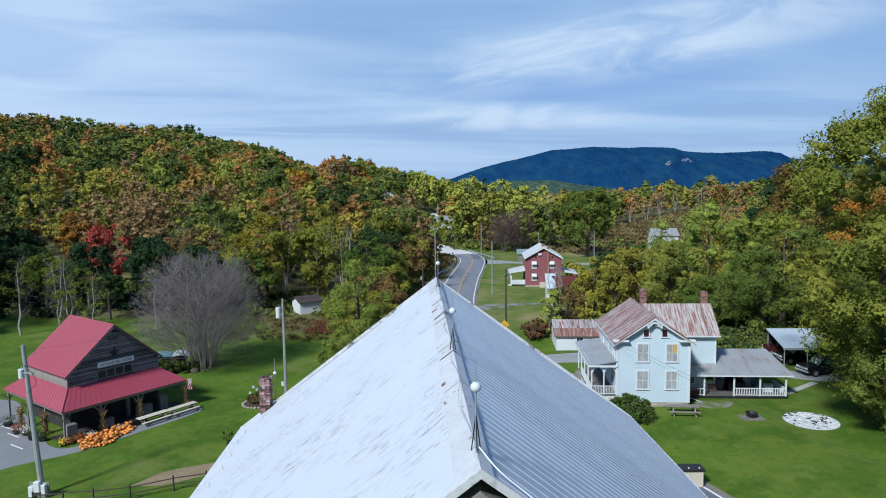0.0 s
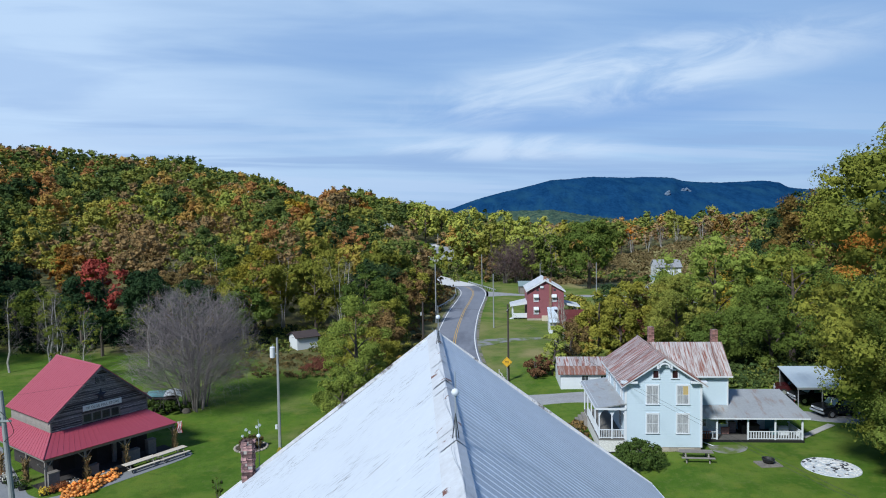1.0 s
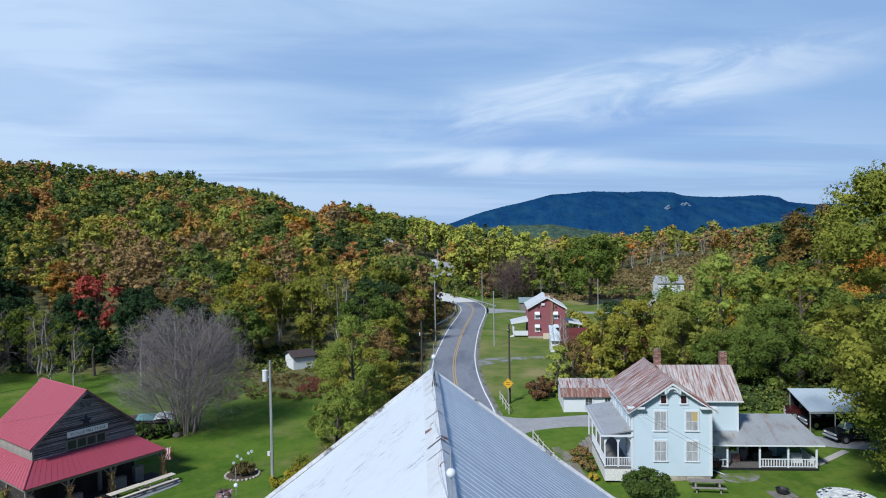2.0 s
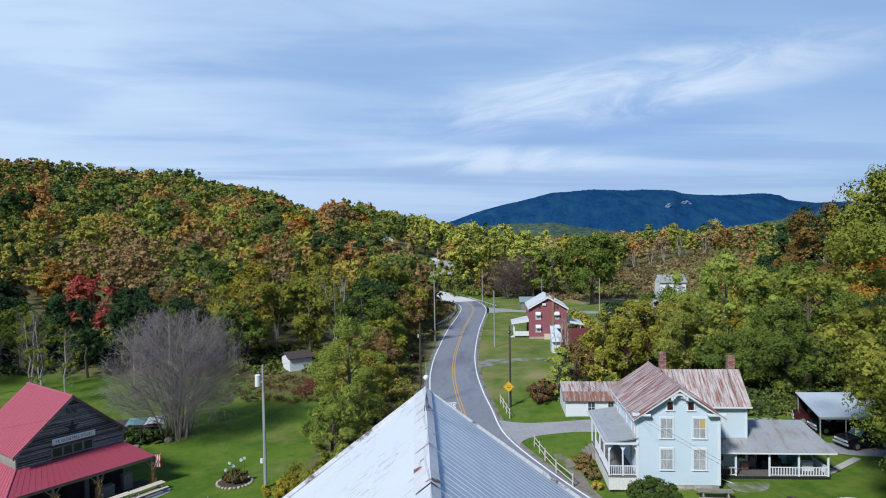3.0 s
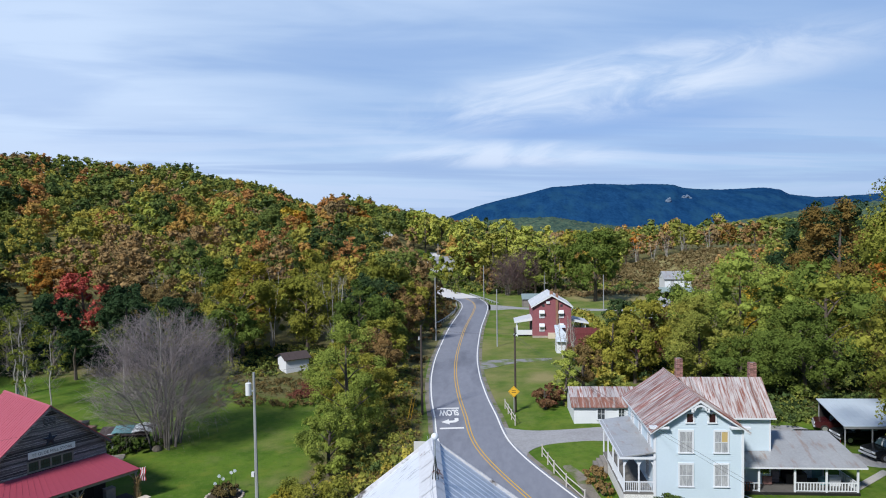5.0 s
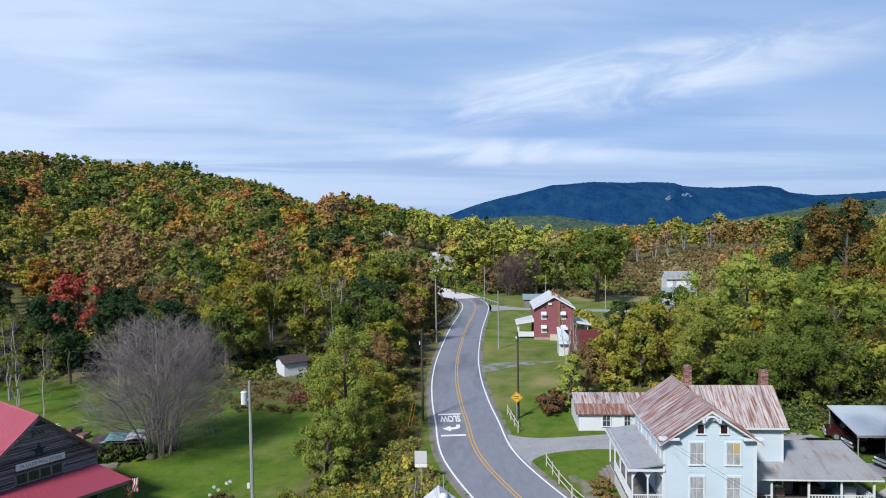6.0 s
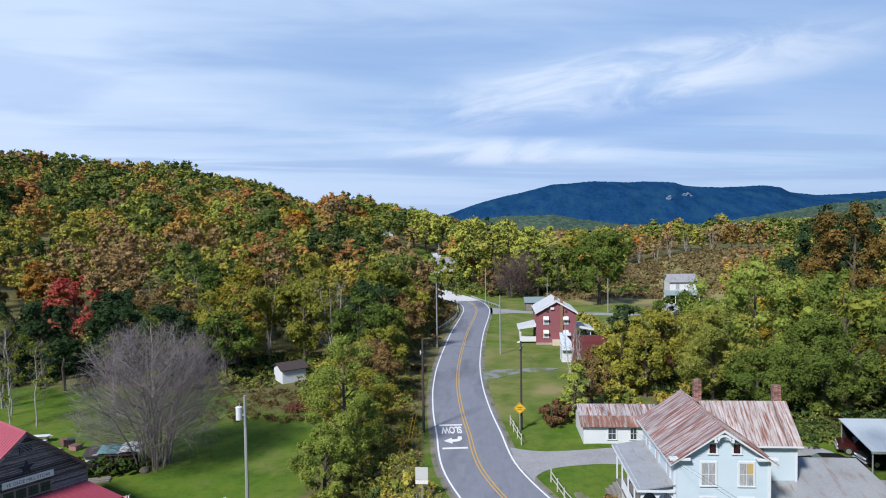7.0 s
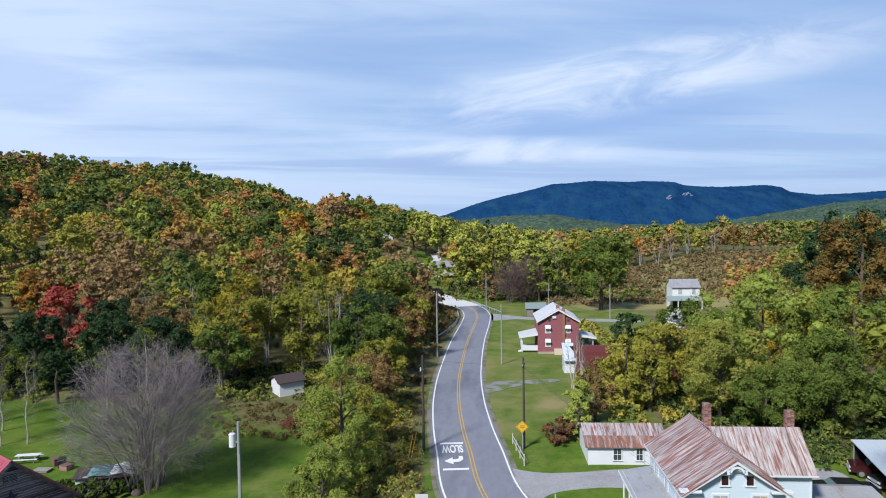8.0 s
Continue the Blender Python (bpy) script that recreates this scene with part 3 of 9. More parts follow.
def build_ground():
    ys = np.concatenate((np.arange(-120, 40, 10), np.arange(40, 130, 1.25), np.arange(130, 260, 3), np.geomspace(260, 4900, 46)))
    n = 170
    s = np.linspace(-1, 1, n)
    s = np.sign(s) * (0.35 * np.abs(s) + 0.65 * np.abs(s) ** 2.2)
    half = 110 + 1.1 * np.maximum(ys, 0)
    X = s[None, :] * half[:, None]
    Y = np.repeat(ys[:, None], n, 1)
    Z = land(X, Y)
    co = np.stack((X, Y, Z), -1).reshape(-1, 3)
    idx = np.arange(len(ys) * n).reshape(len(ys), n)
    f = np.stack((idx[:-1, :-1], idx[:-1, 1:], idx[1:, 1:], idx[1:, :-1]), -1).reshape(-1, 4)
    me = bpy.data.meshes.new("ground")
    me.from_pydata(co.tolist(), [], f.tolist())
    me.polygons.foreach_set("use_smooth", np.ones(len(f), bool))
    # how rough the cover is: 0 mown lawn, 0.5 scrub, 1 dry field or wood floor
    x, y = co[:, 0], co[:, 1]
    rx = np.interp(np.clip(y, 12, 206), _ry, _rx)
    cover = smooth(100, 112, y + 0.04 * x + 9 * smooth(-38, -30, x)) * (x < rx - 4)
    cover = np.maximum(cover, smooth(-19, -15.5, x) * smooth(4.2, 6.0, rx - x) * (y > 45))
    cover = np.maximum(cover, 0.8 * (x < rx - 4.6) * (x > rx - 30) * smooth(104, 116, y))
    cover = np.maximum(cover, smooth(230, 260, y))
    cover = np.maximum(cover, smooth(16, 22, x) * smooth(87, 91, y) * smooth(135, 128, y))
    cover = np.maximum(cover, smooth(33, 38, x) * smooth(60, 66, y - 0.3 * x + 12) * (x > 40))
    cover = np.maximum(cover, 0.10 * smooth(4, 8, x - rx) * smooth(86, 96, y) * smooth(150, 118, y))
    cover = np.maximum(cover, 0.15 * smooth(9, 5, x - rx) * (x > rx) * smooth(84, 92, y) * smooth(215, 190, y))
    cover = np.maximum(cover, 0.12 * smooth(2, 6, x - rx) * smooth(90, 98, y) * (y < 215))
    slope = x / np.maximum(y - 20, 1)
    cover = cover * (1 - 0.9 * smooth(-0.155, -0.14, slope) * smooth(-0.055, -0.068, slope) * smooth(212, 222, y) * smooth(400, 370, y))
    me.attributes.new("cover", "FLOAT", "POINT").data.foreach_set("value", cover.astype(np.float32))
    # how dry the grass is: 0 green, 1 straw-coloured
    dry = 0.85 * smooth(14, 30, x) * smooth(196, 212, y) * smooth(362, 335, y)
    dry = np.maximum(dry, 0.25 * smooth(3, 6, rx - x) * smooth(125, 140, y) * (y < 300))
    dry = np.maximum(dry, 0.24 * smooth(3, 6, x - rx) * smooth(92, 104, y) * (y < 320))
    dry = np.maximum(dry, 0.42 * smooth(9, 4, x - rx) * (x > rx) * smooth(88, 96, y) * smooth(160, 135, y))
    dry = np.maximum(dry, 0.10 * smooth(-24, -18, x) * (x < rx - 4) * (y > 52) * (y < 130))
    dry = np.maximum(dry, 0.9 * np.exp(-((x - 7.4) / 2.8) ** 2 - ((y - 107) / 5.0) ** 2))
    me.attributes.new("dry", "FLOAT", "POINT").data.foreach_set("value", dry.astype(np.float32))
    m = bpy.data.materials.new("grass_ground")
    m.use_nodes = True
    nt = m.node_tree
    N, L = nt.nodes.new, nt.links.new
    b = nt.nodes["Principled BSDF"]
    b.inputs["Roughness"].default_value, b.inputs["Specular IOR Level"].default_value = 0.95, 0.15
    tc = N("ShaderNodeTexCoord")

    def noise(s, d):
        nz = N("ShaderNodeTexNoise")
        nz.inputs["Scale"].default_value, nz.inputs["Detail"].default_value = s, d
        nz.inputs["Roughness"].default_value = 0.65
        L(tc.outputs["Object"], nz.inputs["Vector"])
        return nz.outputs[0]

    def mix(fac, c1, c2):
        mx = N("ShaderNodeMix"); mx.data_type = "RGBA"
        L(fac, mx.inputs[0])
        for v, k in ((c1, 6), (c2, 7)):
            if isinstance(v, tuple):
                mx.inputs[k].default_value = (*v, 1)
            else:
                L(v, mx.inputs[k])
        return mx.outputs[2]

    def rr(v, a, c):
        r = N("ShaderNodeMapRange"); r.inputs["From Min"].default_value, r.inputs["From Max"].default_value = a, c
        L(v, r.inputs[0])
        return r.outputs[0]

    big, mid, fine = noise(0.07, 4), noise(0.6, 5), noise(7, 4)
    lawn = mix(rr(mid, 0.3, 0.7), (0.052, 0.108, 0.010), (0.095, 0.165, 0.015))
    lawn = mix(rr(big, 0.46, 0.66), lawn, (0.13, 0.155, 0.028))
    lawn = mix(rr(fine, 0.35, 0.75), lawn, (0.105, 0.18, 0.022))
    lawn = mix(rr(noise(0.22, 3), 0.46, 0.62), lawn, (0.055, 0.115, 0.010))
    lawn = mix(rr(noise(2.3, 4), 0.52, 0.74), lawn, (0.10, 0.145, 0.03))
    lawn = mix(rr(noise(1.3, 5), 0.52, 0.76), lawn, (0.050, 0.100, 0.011))
    lawn = mix(rr(noise(0.6, 4), 0.54, 0.72), lawn, (0.120, 0.160, 0.022))
    rough_ = mix(rr(mid, 0.35, 0.68), (0.095, 0.11, 0.032), (0.19, 0.15, 0.075))
    rough_ = mix(rr(fine, 0.4, 0.8), rough_, (0.06, 0.07, 0.026))
    at = N("ShaderNodeAttribute"); at.attribute_name = "cover"
    jit = N("ShaderNodeMath"); jit.operation = "MULTIPLY_ADD"; jit.inputs[1].default_value = 0.5
    L(mid, jit.inputs[0]); L(at.outputs["Fac"], jit.inputs[2])
    dr = N("ShaderNodeAttribute"); dr.attribute_name = "dry"
    dj = N("ShaderNodeMath"); dj.operation = "MULTIPLY_ADD"; dj.inputs[1].default_value = 1.3
    L(noise(0.16, 6), dj.inputs[0]); L(dr.outputs["Fac"], dj.inputs[2])
    straw = mix(rr(fine, 0.3, 0.7), (0.215, 0.205, 0.075), (0.28, 0.235, 0.115))
    cover_ = mix(rr(jit.outputs[0], 0.5, 0.95), lawn, rough_)
    L(mix(rr(dj.outputs[0], 0.72, 1.35), cover_, straw), b.inputs["Base Color"])
    bp = N("ShaderNodeBump"); bp.inputs["Strength"].default_value, bp.inputs["Distance"].default_value = 0.6, 0.08
    L(fine, bp.inputs["Height"]); L(bp.outputs[0], b.inputs["Normal"])
    me.materials.append(m)
    tagged(new("ground", me), "mown green lawn with rough grass and field beyond", "ground", kind="structure")


build_ground()


def strip(name, line, w0, w1, lift, material, label, category, thick=0.05):
    """A band along a line, from w0 to w1 to its right, lying on the land."""
    bm = B()
    rows = []
    for i, p in enumerate(line):
        a, c = line[max(i - 1, 0)], line[min(i + 1, len(line) - 1)]
        t = (c - a).normalized()
        nrm = Vector((t.y, -t.x, 0))
        zz = ground(p.x, p.y) if abs(p.z) < 1e-6 else p.z
        row = [bm.verts.new((p + nrm * w).to_2d().to_3d() + Vector((0, 0, zz + lift))) for w in (w0, w1)]
        row += [bm.verts.new(v.co - Vector((0, 0, thick))) for v in row]
        rows.append(row)
    for a, c in zip(rows, rows[1:]):
        bm.faces.new((a[0], a[1], c[1], c[0]))
        bm.faces.new((a[1], a[3], c[3], c[1]))
        bm.faces.new((a[2], a[0], c[0], c[2]))
    return tagged(part(name, bm, material), label, category, kind="structure")


def outline(name, pts, lift, material, label, category, per=5):
    """A flat patch inside a smooth outline, lying on the land."""
    line = spline(list(pts) + [pts[0]], per)[:-1]
    bm = B()
    f = bm.faces.new([bm.verts.new((p.x, p.y, 0)) for p in line])
    bmesh.ops.triangulate(bm, faces=[f])
    for v in bm.verts:
        v.co.z = ground(v.co.x, v.co.y) + lift
    top = bm.faces[:]
    ext = bmesh.ops.extrude_face_region(bm, geom=top)
    for v in [g for g in ext["geom"] if isinstance(g, bmesh.types.BMVert)]:
        v.co.z -= 0.12
    return tagged(part(name, bm, material), label, category, kind="structure")


END = [i for i, p in enumerate(ROADLINE) if p.y > 212][0]
tarmac = ROADLINE[: END + 1]
strip("shoulder", ROADLINE, -4.25, 4.25, 0.03, DIRT, "thin dirt and gravel shoulder along the road", "road shoulder", 0.3)
strip("road", tarmac, -3.75, 3.75, 0.055, ASPHALT, "patched grey asphalt road bending through the valley", "road", 0.1)
strip("bridge_deck", ROADLINE[END:], -4.6, 4.6, 0.14, PALECONC, "pale concrete road deck beyond the bend", "road", 0.2)
for w in (-3.45, 3.45):
    strip("edge_line", tarmac, w - 0.085, w + 0.085, 0.062, LINEW, "white painted edge line", "road marking", 0.004)
for w in (-0.16, 0.16):
    strip("centre_line", tarmac, w - 0.055, w + 0.055, 0.062, LINEY, "yellow painted centre line", "road marking", 0.004)
outline("driveway", [(0.9, 84.0), (4.2, 82.6), (8.3, 82.2), (13, 82.6), (13, 78.6), (9, 78.6), (5.2, 78.2), (3.3, 76.0), (3.4, 72.4), (1.9, 75.2), (0.9, 79.5)], 0.048, GRAVEL, "grey gravel driveway beside the lawn", "driveway")
outline("gravel_track", [(-1.4, 120.5), (3, 121.6), (9.5, 122.4), (9.0, 120.6), (4, 118.2), (0.4, 114.5), (-1.5, 113.5)], 0.048, PATCHY, "gravel pull-off with patchy grass", "driveway")
outline("lane", [(-0.5, 198), (6, 193), (12, 190), (34, 185.5), (34, 182), (12, 186), (6, 187.5), (-0.5, 186)], 0.03, GRAVEL, "grey side lane crossing the lawn", "lane")
HILLROAD = spline([(-74, 276), (-56, 282), (-43, 291), (-34, 304), (-28.5, 322), (-27, 345), (-31, 372)])
strip("hill_road", HILLROAD, -2.6, 2.6, 0.25, PALECONC, "pale narrow road climbing the hillside", "road", 0.5)


def clear_sight(x, y):
    """Open ground round the hillside road and its houses."""
    a = x / max(y - 20, 1)
    if -0.142 < a < -0.066 and 215 < y < 352:
        return False
    if -0.172 < a < -0.14 and 340 < y < 405:
        return False
    return all((p.x - x) ** 2 + (p.y - y) ** 2 > 64 for p in HILLROAD[::3] if p.x / (p.y - 20) > -0.125)

# ---- the big barn under the camera ----


def build_barn():
    m = pose(0.49, 12.75, -1.0, 0, 0, 6.35)
    ob = thing("barn", m, "tall old barn with a white coated and a galvanised roof slope", "barn")
    ridge, eave, half, length = 17.85, 12.45, 7.25, 16.35
    s = (ridge - eave) / half
    part("side_wall", cube(-half + 0.45, -half + 0.7, 0.5, length - 0.4, 0, eave - 0.1), WHITE, ob)
    part("side_wall", cube(half - 0.7, half - 0.45, 0.5, length - 0.4, 0, eave - 0.1), WHITE, ob)
    for y in (0.45, length - 0.7):
        g = B()
        w = half - 0.45
        extrude(g, [(-w, y, 0), (w, y, 0), (w, y, eave - 0.05), (0, y, ridge - 0.42), (-w, y, eave - 0.05)], (0, 0.25, 0))
        part("gable_wall", g, MAT_BARNWALL, ob, "grey weathered board gable")
    # coated slope: long sheets lapped side by side, slightly uneven
    n = 18
    for i in range(n):
        y0, y1 = length * i / n, length * (i + 1) / n + 0.02
        dz = 0.003 * rng.normal()
        g = B()
        k = 7
        top = []
        for j in range(k + 1):
            t = j / k
            x = -half * t
            z = ridge - s * half * t + dz + 0.008 * math.sin(j * 2.3) - 0.10 * math.sin(math.pi * t)
            top.append((x, z))
        for j in range(k):
            (xa, za), (xb, zb) = top[j], top[j + 1]
            q = [(xa, y0, za), (xb, y0, zb), (xb, y1, zb + 0.001), (xa, y1, za + 0.001)]
            f = [g.verts.new(p) for p in q]
            g.faces.new(f)
        bmesh.ops.remove_doubles(g, verts=g.verts[:], dist=0.001)
        ext = bmesh.ops.extrude_face_region(g, geom=g.faces[:])
        for v in [e for e in ext["geom"] if isinstance(e, bmesh.types.BMVert)]:
            v.co.z -= 0.06
        part("roof_sheet", g, BARNWHITE, ob)
    # ribbed slope
    n, ribs = 19, 3
    g = B()
    wide = length / n
    prof = []
    for r in range(ribs):
        p = r * wide / ribs
        prof += [(p, 0.0), (p + wide / ribs * 0.70, 0.0), (p + wide / ribs * 0.78, 0.016), (p + wide / ribs * 0.92, 0.016)]
    prof.append((wide, 0.0))
    k = 5
    grid = []
    for j in range(k + 1):
        t = j / k
        grid.append([g.verts.new((half * t, a, ridge - s * half * t + b - 0.08 * math.sin(math.pi * t))) for a, b in prof])
    for r0, r1 in zip(grid, grid[1:]):
        for i in range(len(prof) - 1):
            g.faces.new((r0[i], r0[i + 1], r1[i + 1], r1[i]))
    sheet = mesh_of("ribbed_sheet", g)
    for i in range(n):
        o = part("ribbed_sheet", sheet, BARNGREY, ob)
        o.location = (0, wide * i, 0.004 * (i % 2))
    under = B()
    extrude(under, [(0, 0.02, ridge - 0.26), (half - 0.02, 0.02, eave - 0.26), (half - 0.02, 0.02, eave - 0.34), (0, 0.02, ridge - 0.40), (-half + 0.02, 0.02, eave - 0.34), (-half + 0.02, 0.02, eave - 0.26)], (0, length - 0.04, 0))
    for v in under.verts:
        v.co.z -= 0.10 * math.sin(math.pi * min(1, abs(v.co.x) / half))
    part("roof_deck", under, GREYWOOD, ob)
    for i in range(24):
        cap = B()
        y0, y1 = length * i / 24, length * (i + 1) / 24
        a, b_ = 0.012 * rng.normal(), 0.012 * rng.normal()
        for sgn, w in ((-1, 0.30), (1, 0.16)):
            q = [(0, y0, ridge + 0.065 + a), (sgn * w, y0, ridge + 0.065 - s * w + a), (sgn * w, y1 + 0.01, ridge + 0.06 - s * w + b_), (0, y1 + 0.01, ridge + 0.065 + b_)]
            cap.faces.new([cap.verts.new(p) for p in q])
        part("ridge_cap", cap, CAPFLAKE, ob)
    for y0 in (-0.05, length - 0.05):
        for sgn in (-1, 1):
            f = B()
            pts = [(0, y0, ridge + 0.05), (sgn * half, y0, eave + 0.05), (sgn * half, y0, eave - 0.07), (0, y0, ridge - 0.07)]
            extrude(f, pts, (0, 0.06, 0))
            part("barge_board", f, FLAKED, ob)
    for x in (-half - 0.02, half - 0.02):
        part("fascia", cube(x, x + 0.05, 0, length, eave - 0.22, eave + 0.0), WHITE, ob)
    # lightning rods with glass balls on the ridge
    for y in (0.55, 5.6, 14.0):
        rod = thing("lightning_rod", m @ Matrix.Translation((0.0, y, ridge + 0.04)), "lightning rod with a white glass ball on the roof ridge", "lightning rod", "lightning rods")
        r = tube(B(), (0, 0, 0.0), (0, 0, 1.14), 0.016, 0.007, 6)
        part("rod", r, GALV, rod)
        part("glass_ball", ball(B(), (0, 0, 0.79), 0.068, 0.95, 14, 10), WHITE, rod, "white glass ball")
        for a in (0.5, 2.6, 4.7):
            part("brace", tube(B(), (0.07 * math.cos(a), 0.12 * math.sin(a), -0.06), (0, 0, 0.46), 0.008, 0.007, 5), BLACK, rod)
    # another rod on a bracket against the far gable, beside the chimney
    rod = thing("lightning_rod", m @ Matrix.Translation((-6.0, length + 0.35, 12.2)), "lightning rod with a white glass ball by the barn chimney", "lightning rod", "lightning rods")
    part("rod", tube(B(), (0, 0, 0.0), (0, 0, 2.75), 0.016, 0.007, 6), GALV, rod)
    part("glass_ball", ball(B(), (0, 0, 2.2), 0.068, 0.95, 14, 10), WHITE, rod, "white glass ball")
    part("bracket", cube(-0.02, 0.02, -0.81, 0.03, 0.1, 0.14), BLACK, rod)
    wire = B()
    last = Vector((-0.05, 0.2, ridge + 0.09))
    for i in range(1, 41):
        p = Vector((-0.06 + 0.05 * math.sin(i * 0.9), length * i / 40, ridge + 0.085 + 0.012 * math.sin(i * 2.1)))
        tube(wire, last, p, 0.004, 0.004, 4, False)
        last = p
    part("earth_wire", wire, GALV, ob)
    # row of small bent snow guards above the eave
    for i in range(13):
        y, x = 2.0 + 1.05 * i + 0.1 * rng.normal(), -half * (0.90 + 0.012 * rng.normal())
        z = ridge - s * -x - 0.10 * math.sin(math.pi * -x / half)
        g = tube(B(), (x, y, z - 0.02), (x - 0.02, y, z + 0.16), 0.011, 0.009, 5)
        part("snow_guard", tube(g, (x - 0.02, y, z + 0.16), (x + 0.05, y, z + 0.18), 0.009, 0.006, 5), GALV, ob)
    cable = B()
    pts = spline([(0.02, 0.5, ridge + 0.1), (0.25, 0.2, ridge - 0.1), (0.6, 0.06, ridge - 0.36), (0.9, -0.04, ridge - 0.6)], 5)
    for a, b_ in zip(pts, pts[1:]):
        tube(cable, a, b_, 0.012, 0.012, 5, False)
    part("cable", cable, WHITE, ob)
    # brick chimney against the far gable
    ch = thing("brick_chimney", m @ Matrix.Translation((-6.25, length - 0.1, 0)), "weathered brick chimney stack beside the barn gable", "chimney")
    brick_stack(ch, 0.37, 0.37, 11.6, 14.35, course=0.10, broken=True, material=ROUGHBRICK)
    part("shaft", cube(-0.17, 0.17, -0.17, 0.17, 0, 11.6), CHIMNEY, ch)


MAT_BARNWALL = mat("barn_boards", (0.24, 0.23, 0.22), (0.13, 0.12, 0.115), rough=0.9, scale=1.0, fine=8, stretch=(6, 6, 0.4), amount=1.0, bump=0.4)

FLAKED = mat("flaked_white_board", (0.62, 0.63, 0.65), (0.46, 0.46, 0.47), rough=0.9, scale=2.5, fine=9, amount=1.2, spot=(0.10, 0.09, 0.085), spots=(0.60, 0.68))


def brick_stack(ob, w, d, z0, z1, course=0.085, broken=False, material=None):
    """A chimney of separate bricks round a mortar core."""
    part("core", cube(-w / 2 + 0.02, w / 2 - 0.02, -d / 2 + 0.02, d / 2 - 0.02, z0, z1 - 0.03), MORTAR, ob)
    L_ = 0.225
    protos = {}
    row, z = 0, z0
    while z < z1 - 0.02:
        for face, span in ((0, w), (1, d)):
            n = max(2, round(span / L_))
            step = span / n
            key = round(step, 3)
            if key not in protos:
                protos[key] = mesh_of("brick", cube(-step / 2 + 0.006, step / 2 - 0.006, -0.05, 0.05, 0.006, course - 0.006))
                protos[key].materials.append(material or CHIMNEY)
            for sgn in (-1, 1):
                for i in range(n):
                    if broken and z > z1 - 0.2 and rng.random() < 0.3:
                        continue
                    o = part("brick", protos[key], None, ob)
                    u = -span / 2 + step * (i + 0.5) + (step * 0.25 if row % 2 else -step * 0.0) * (0.5 if i < n - 1 else 0)
                    off = (0.022 if broken else 0.006) * rng.normal()
                    if face == 0:
                        o.location = (u, sgn * (d / 2 - 0.045) + off, z)
                    else:
                        o.location, o.rotation_euler = (sgn * (w / 2 - 0.045) + off, u, z), (0, 0, radians(90))
        z += course
        row += 1


build_barn()

# ---- white farmhouse ----


def window(parent, x, z, w, h, y=0.0, rot=None, panes=(2, 2), blind=None, frame_mat=None, glass=None):
    """A sash window in a wall whose outer face lies at y, facing -y: frame, sill, glass panes and bars."""
    fr = B()
    t = 0.10
    for a in ((x - w / 2 - t, x - w / 2, z, z + h), (x + w / 2, x + w / 2 + t, z, z + h), (x - w / 2 - t, x + w / 2 + t, z + h, z + h + 0.13)):
        box(fr, a[0], a[1], y - 0.045, y + 0.08, a[2], a[3])
    win = part("window", fr, frame_mat or WHITE, parent)
    if rot is not None:
        win.matrix_basis = rot
    part("sill", cube(x - w / 2 - 0.13, x + w / 2 + 0.13, y - 0.09, y + 0.05, z - 0.07, z), frame_mat or WHITE, win)
    nx, nz = panes
    for i in range(nx):
        for j in range(nz):
            x0, x1 = x - w / 2 + w * i / nx, x - w / 2 + w * (i + 1) / nx
            z0, z1 = z + h * j / nz, z + h * (j + 1) / nz
            mt = blind if blind and j >= nz / 2 and i > 0 else (glass or CURTGLASS)
            yo = y - (0.022 if j >= nz / 2 else 0.014)
            part("pane", cube(x0 + 0.02, x1 - 0.02, yo, yo + 0.01, z0 + 0.02, z1 - 0.02), mt, win)
    bars = B()
    for i in range(nx + 1):
        xx = x - w / 2 + w * i / nx
        box(bars, xx - 0.014, xx + 0.014, y - 0.034, y - 0.001, z, z + h)
    for j in range(nz + 1):
        zz = z + h * j / nz
        box(bars, x - w / 2, x + w / 2, y - 0.037, y - 0.002, zz - 0.018, zz + 0.018)
    part("sash", bars, frame_mat or WHITE, win)
    part("backing", cube(x - w / 2, x + w / 2, y - 0.010, y - 0.004, z, z + h), CURTAIN, win)
    return win


CURTAIN = mat("pale_curtain", (0.50, 0.50, 0.48), (0.33, 0.33, 0.33), rough=0.9, scale=3, fine=8, stretch=(5, 5, 0.4), amount=1.2)
BLIND = mat("yellow_blind", (0.50, 0.38, 0.17), (0.42, 0.31, 0.13), rough=0.8)


def clapboards(parent, x0, x1, y, z0, z1, material, rot=None, top=None, step=0.14, skip=()):
    """Overlapping boards on a wall face at y facing -y. top(z) gives the x-range under a gable; skip: openings x0, x1, z0, z1."""
    z = z0
    while z < z1:
        a, b = (x0, x1) if top is None else top(z + step * 0.7)
        runs = [(a, b)]
        for sx0, sx1, sz0, sz1 in skip:
            if z + step > sz0 and z < sz1:
                nxt = []
                for p, q in runs:
                    if sx0 > p + 0.02:
                        nxt.append((p, min(q, sx0)))
                    if sx1 < q - 0.02:
                        nxt.append((max(p, sx1), q))
                runs = nxt
        for p, q in runs:
            if q - p < 0.06:
                continue
            g = B()
            extrude(g, [(p, y, z), (p, y - 0.014, z), (p, y - 0.004, z + step + 0.01), (p, y, z + step + 0.01)], (q - p, 0, 0))
            o = part("board", g, material, parent)
            if rot is not None:
                o.matrix_basis = rot
        z += step


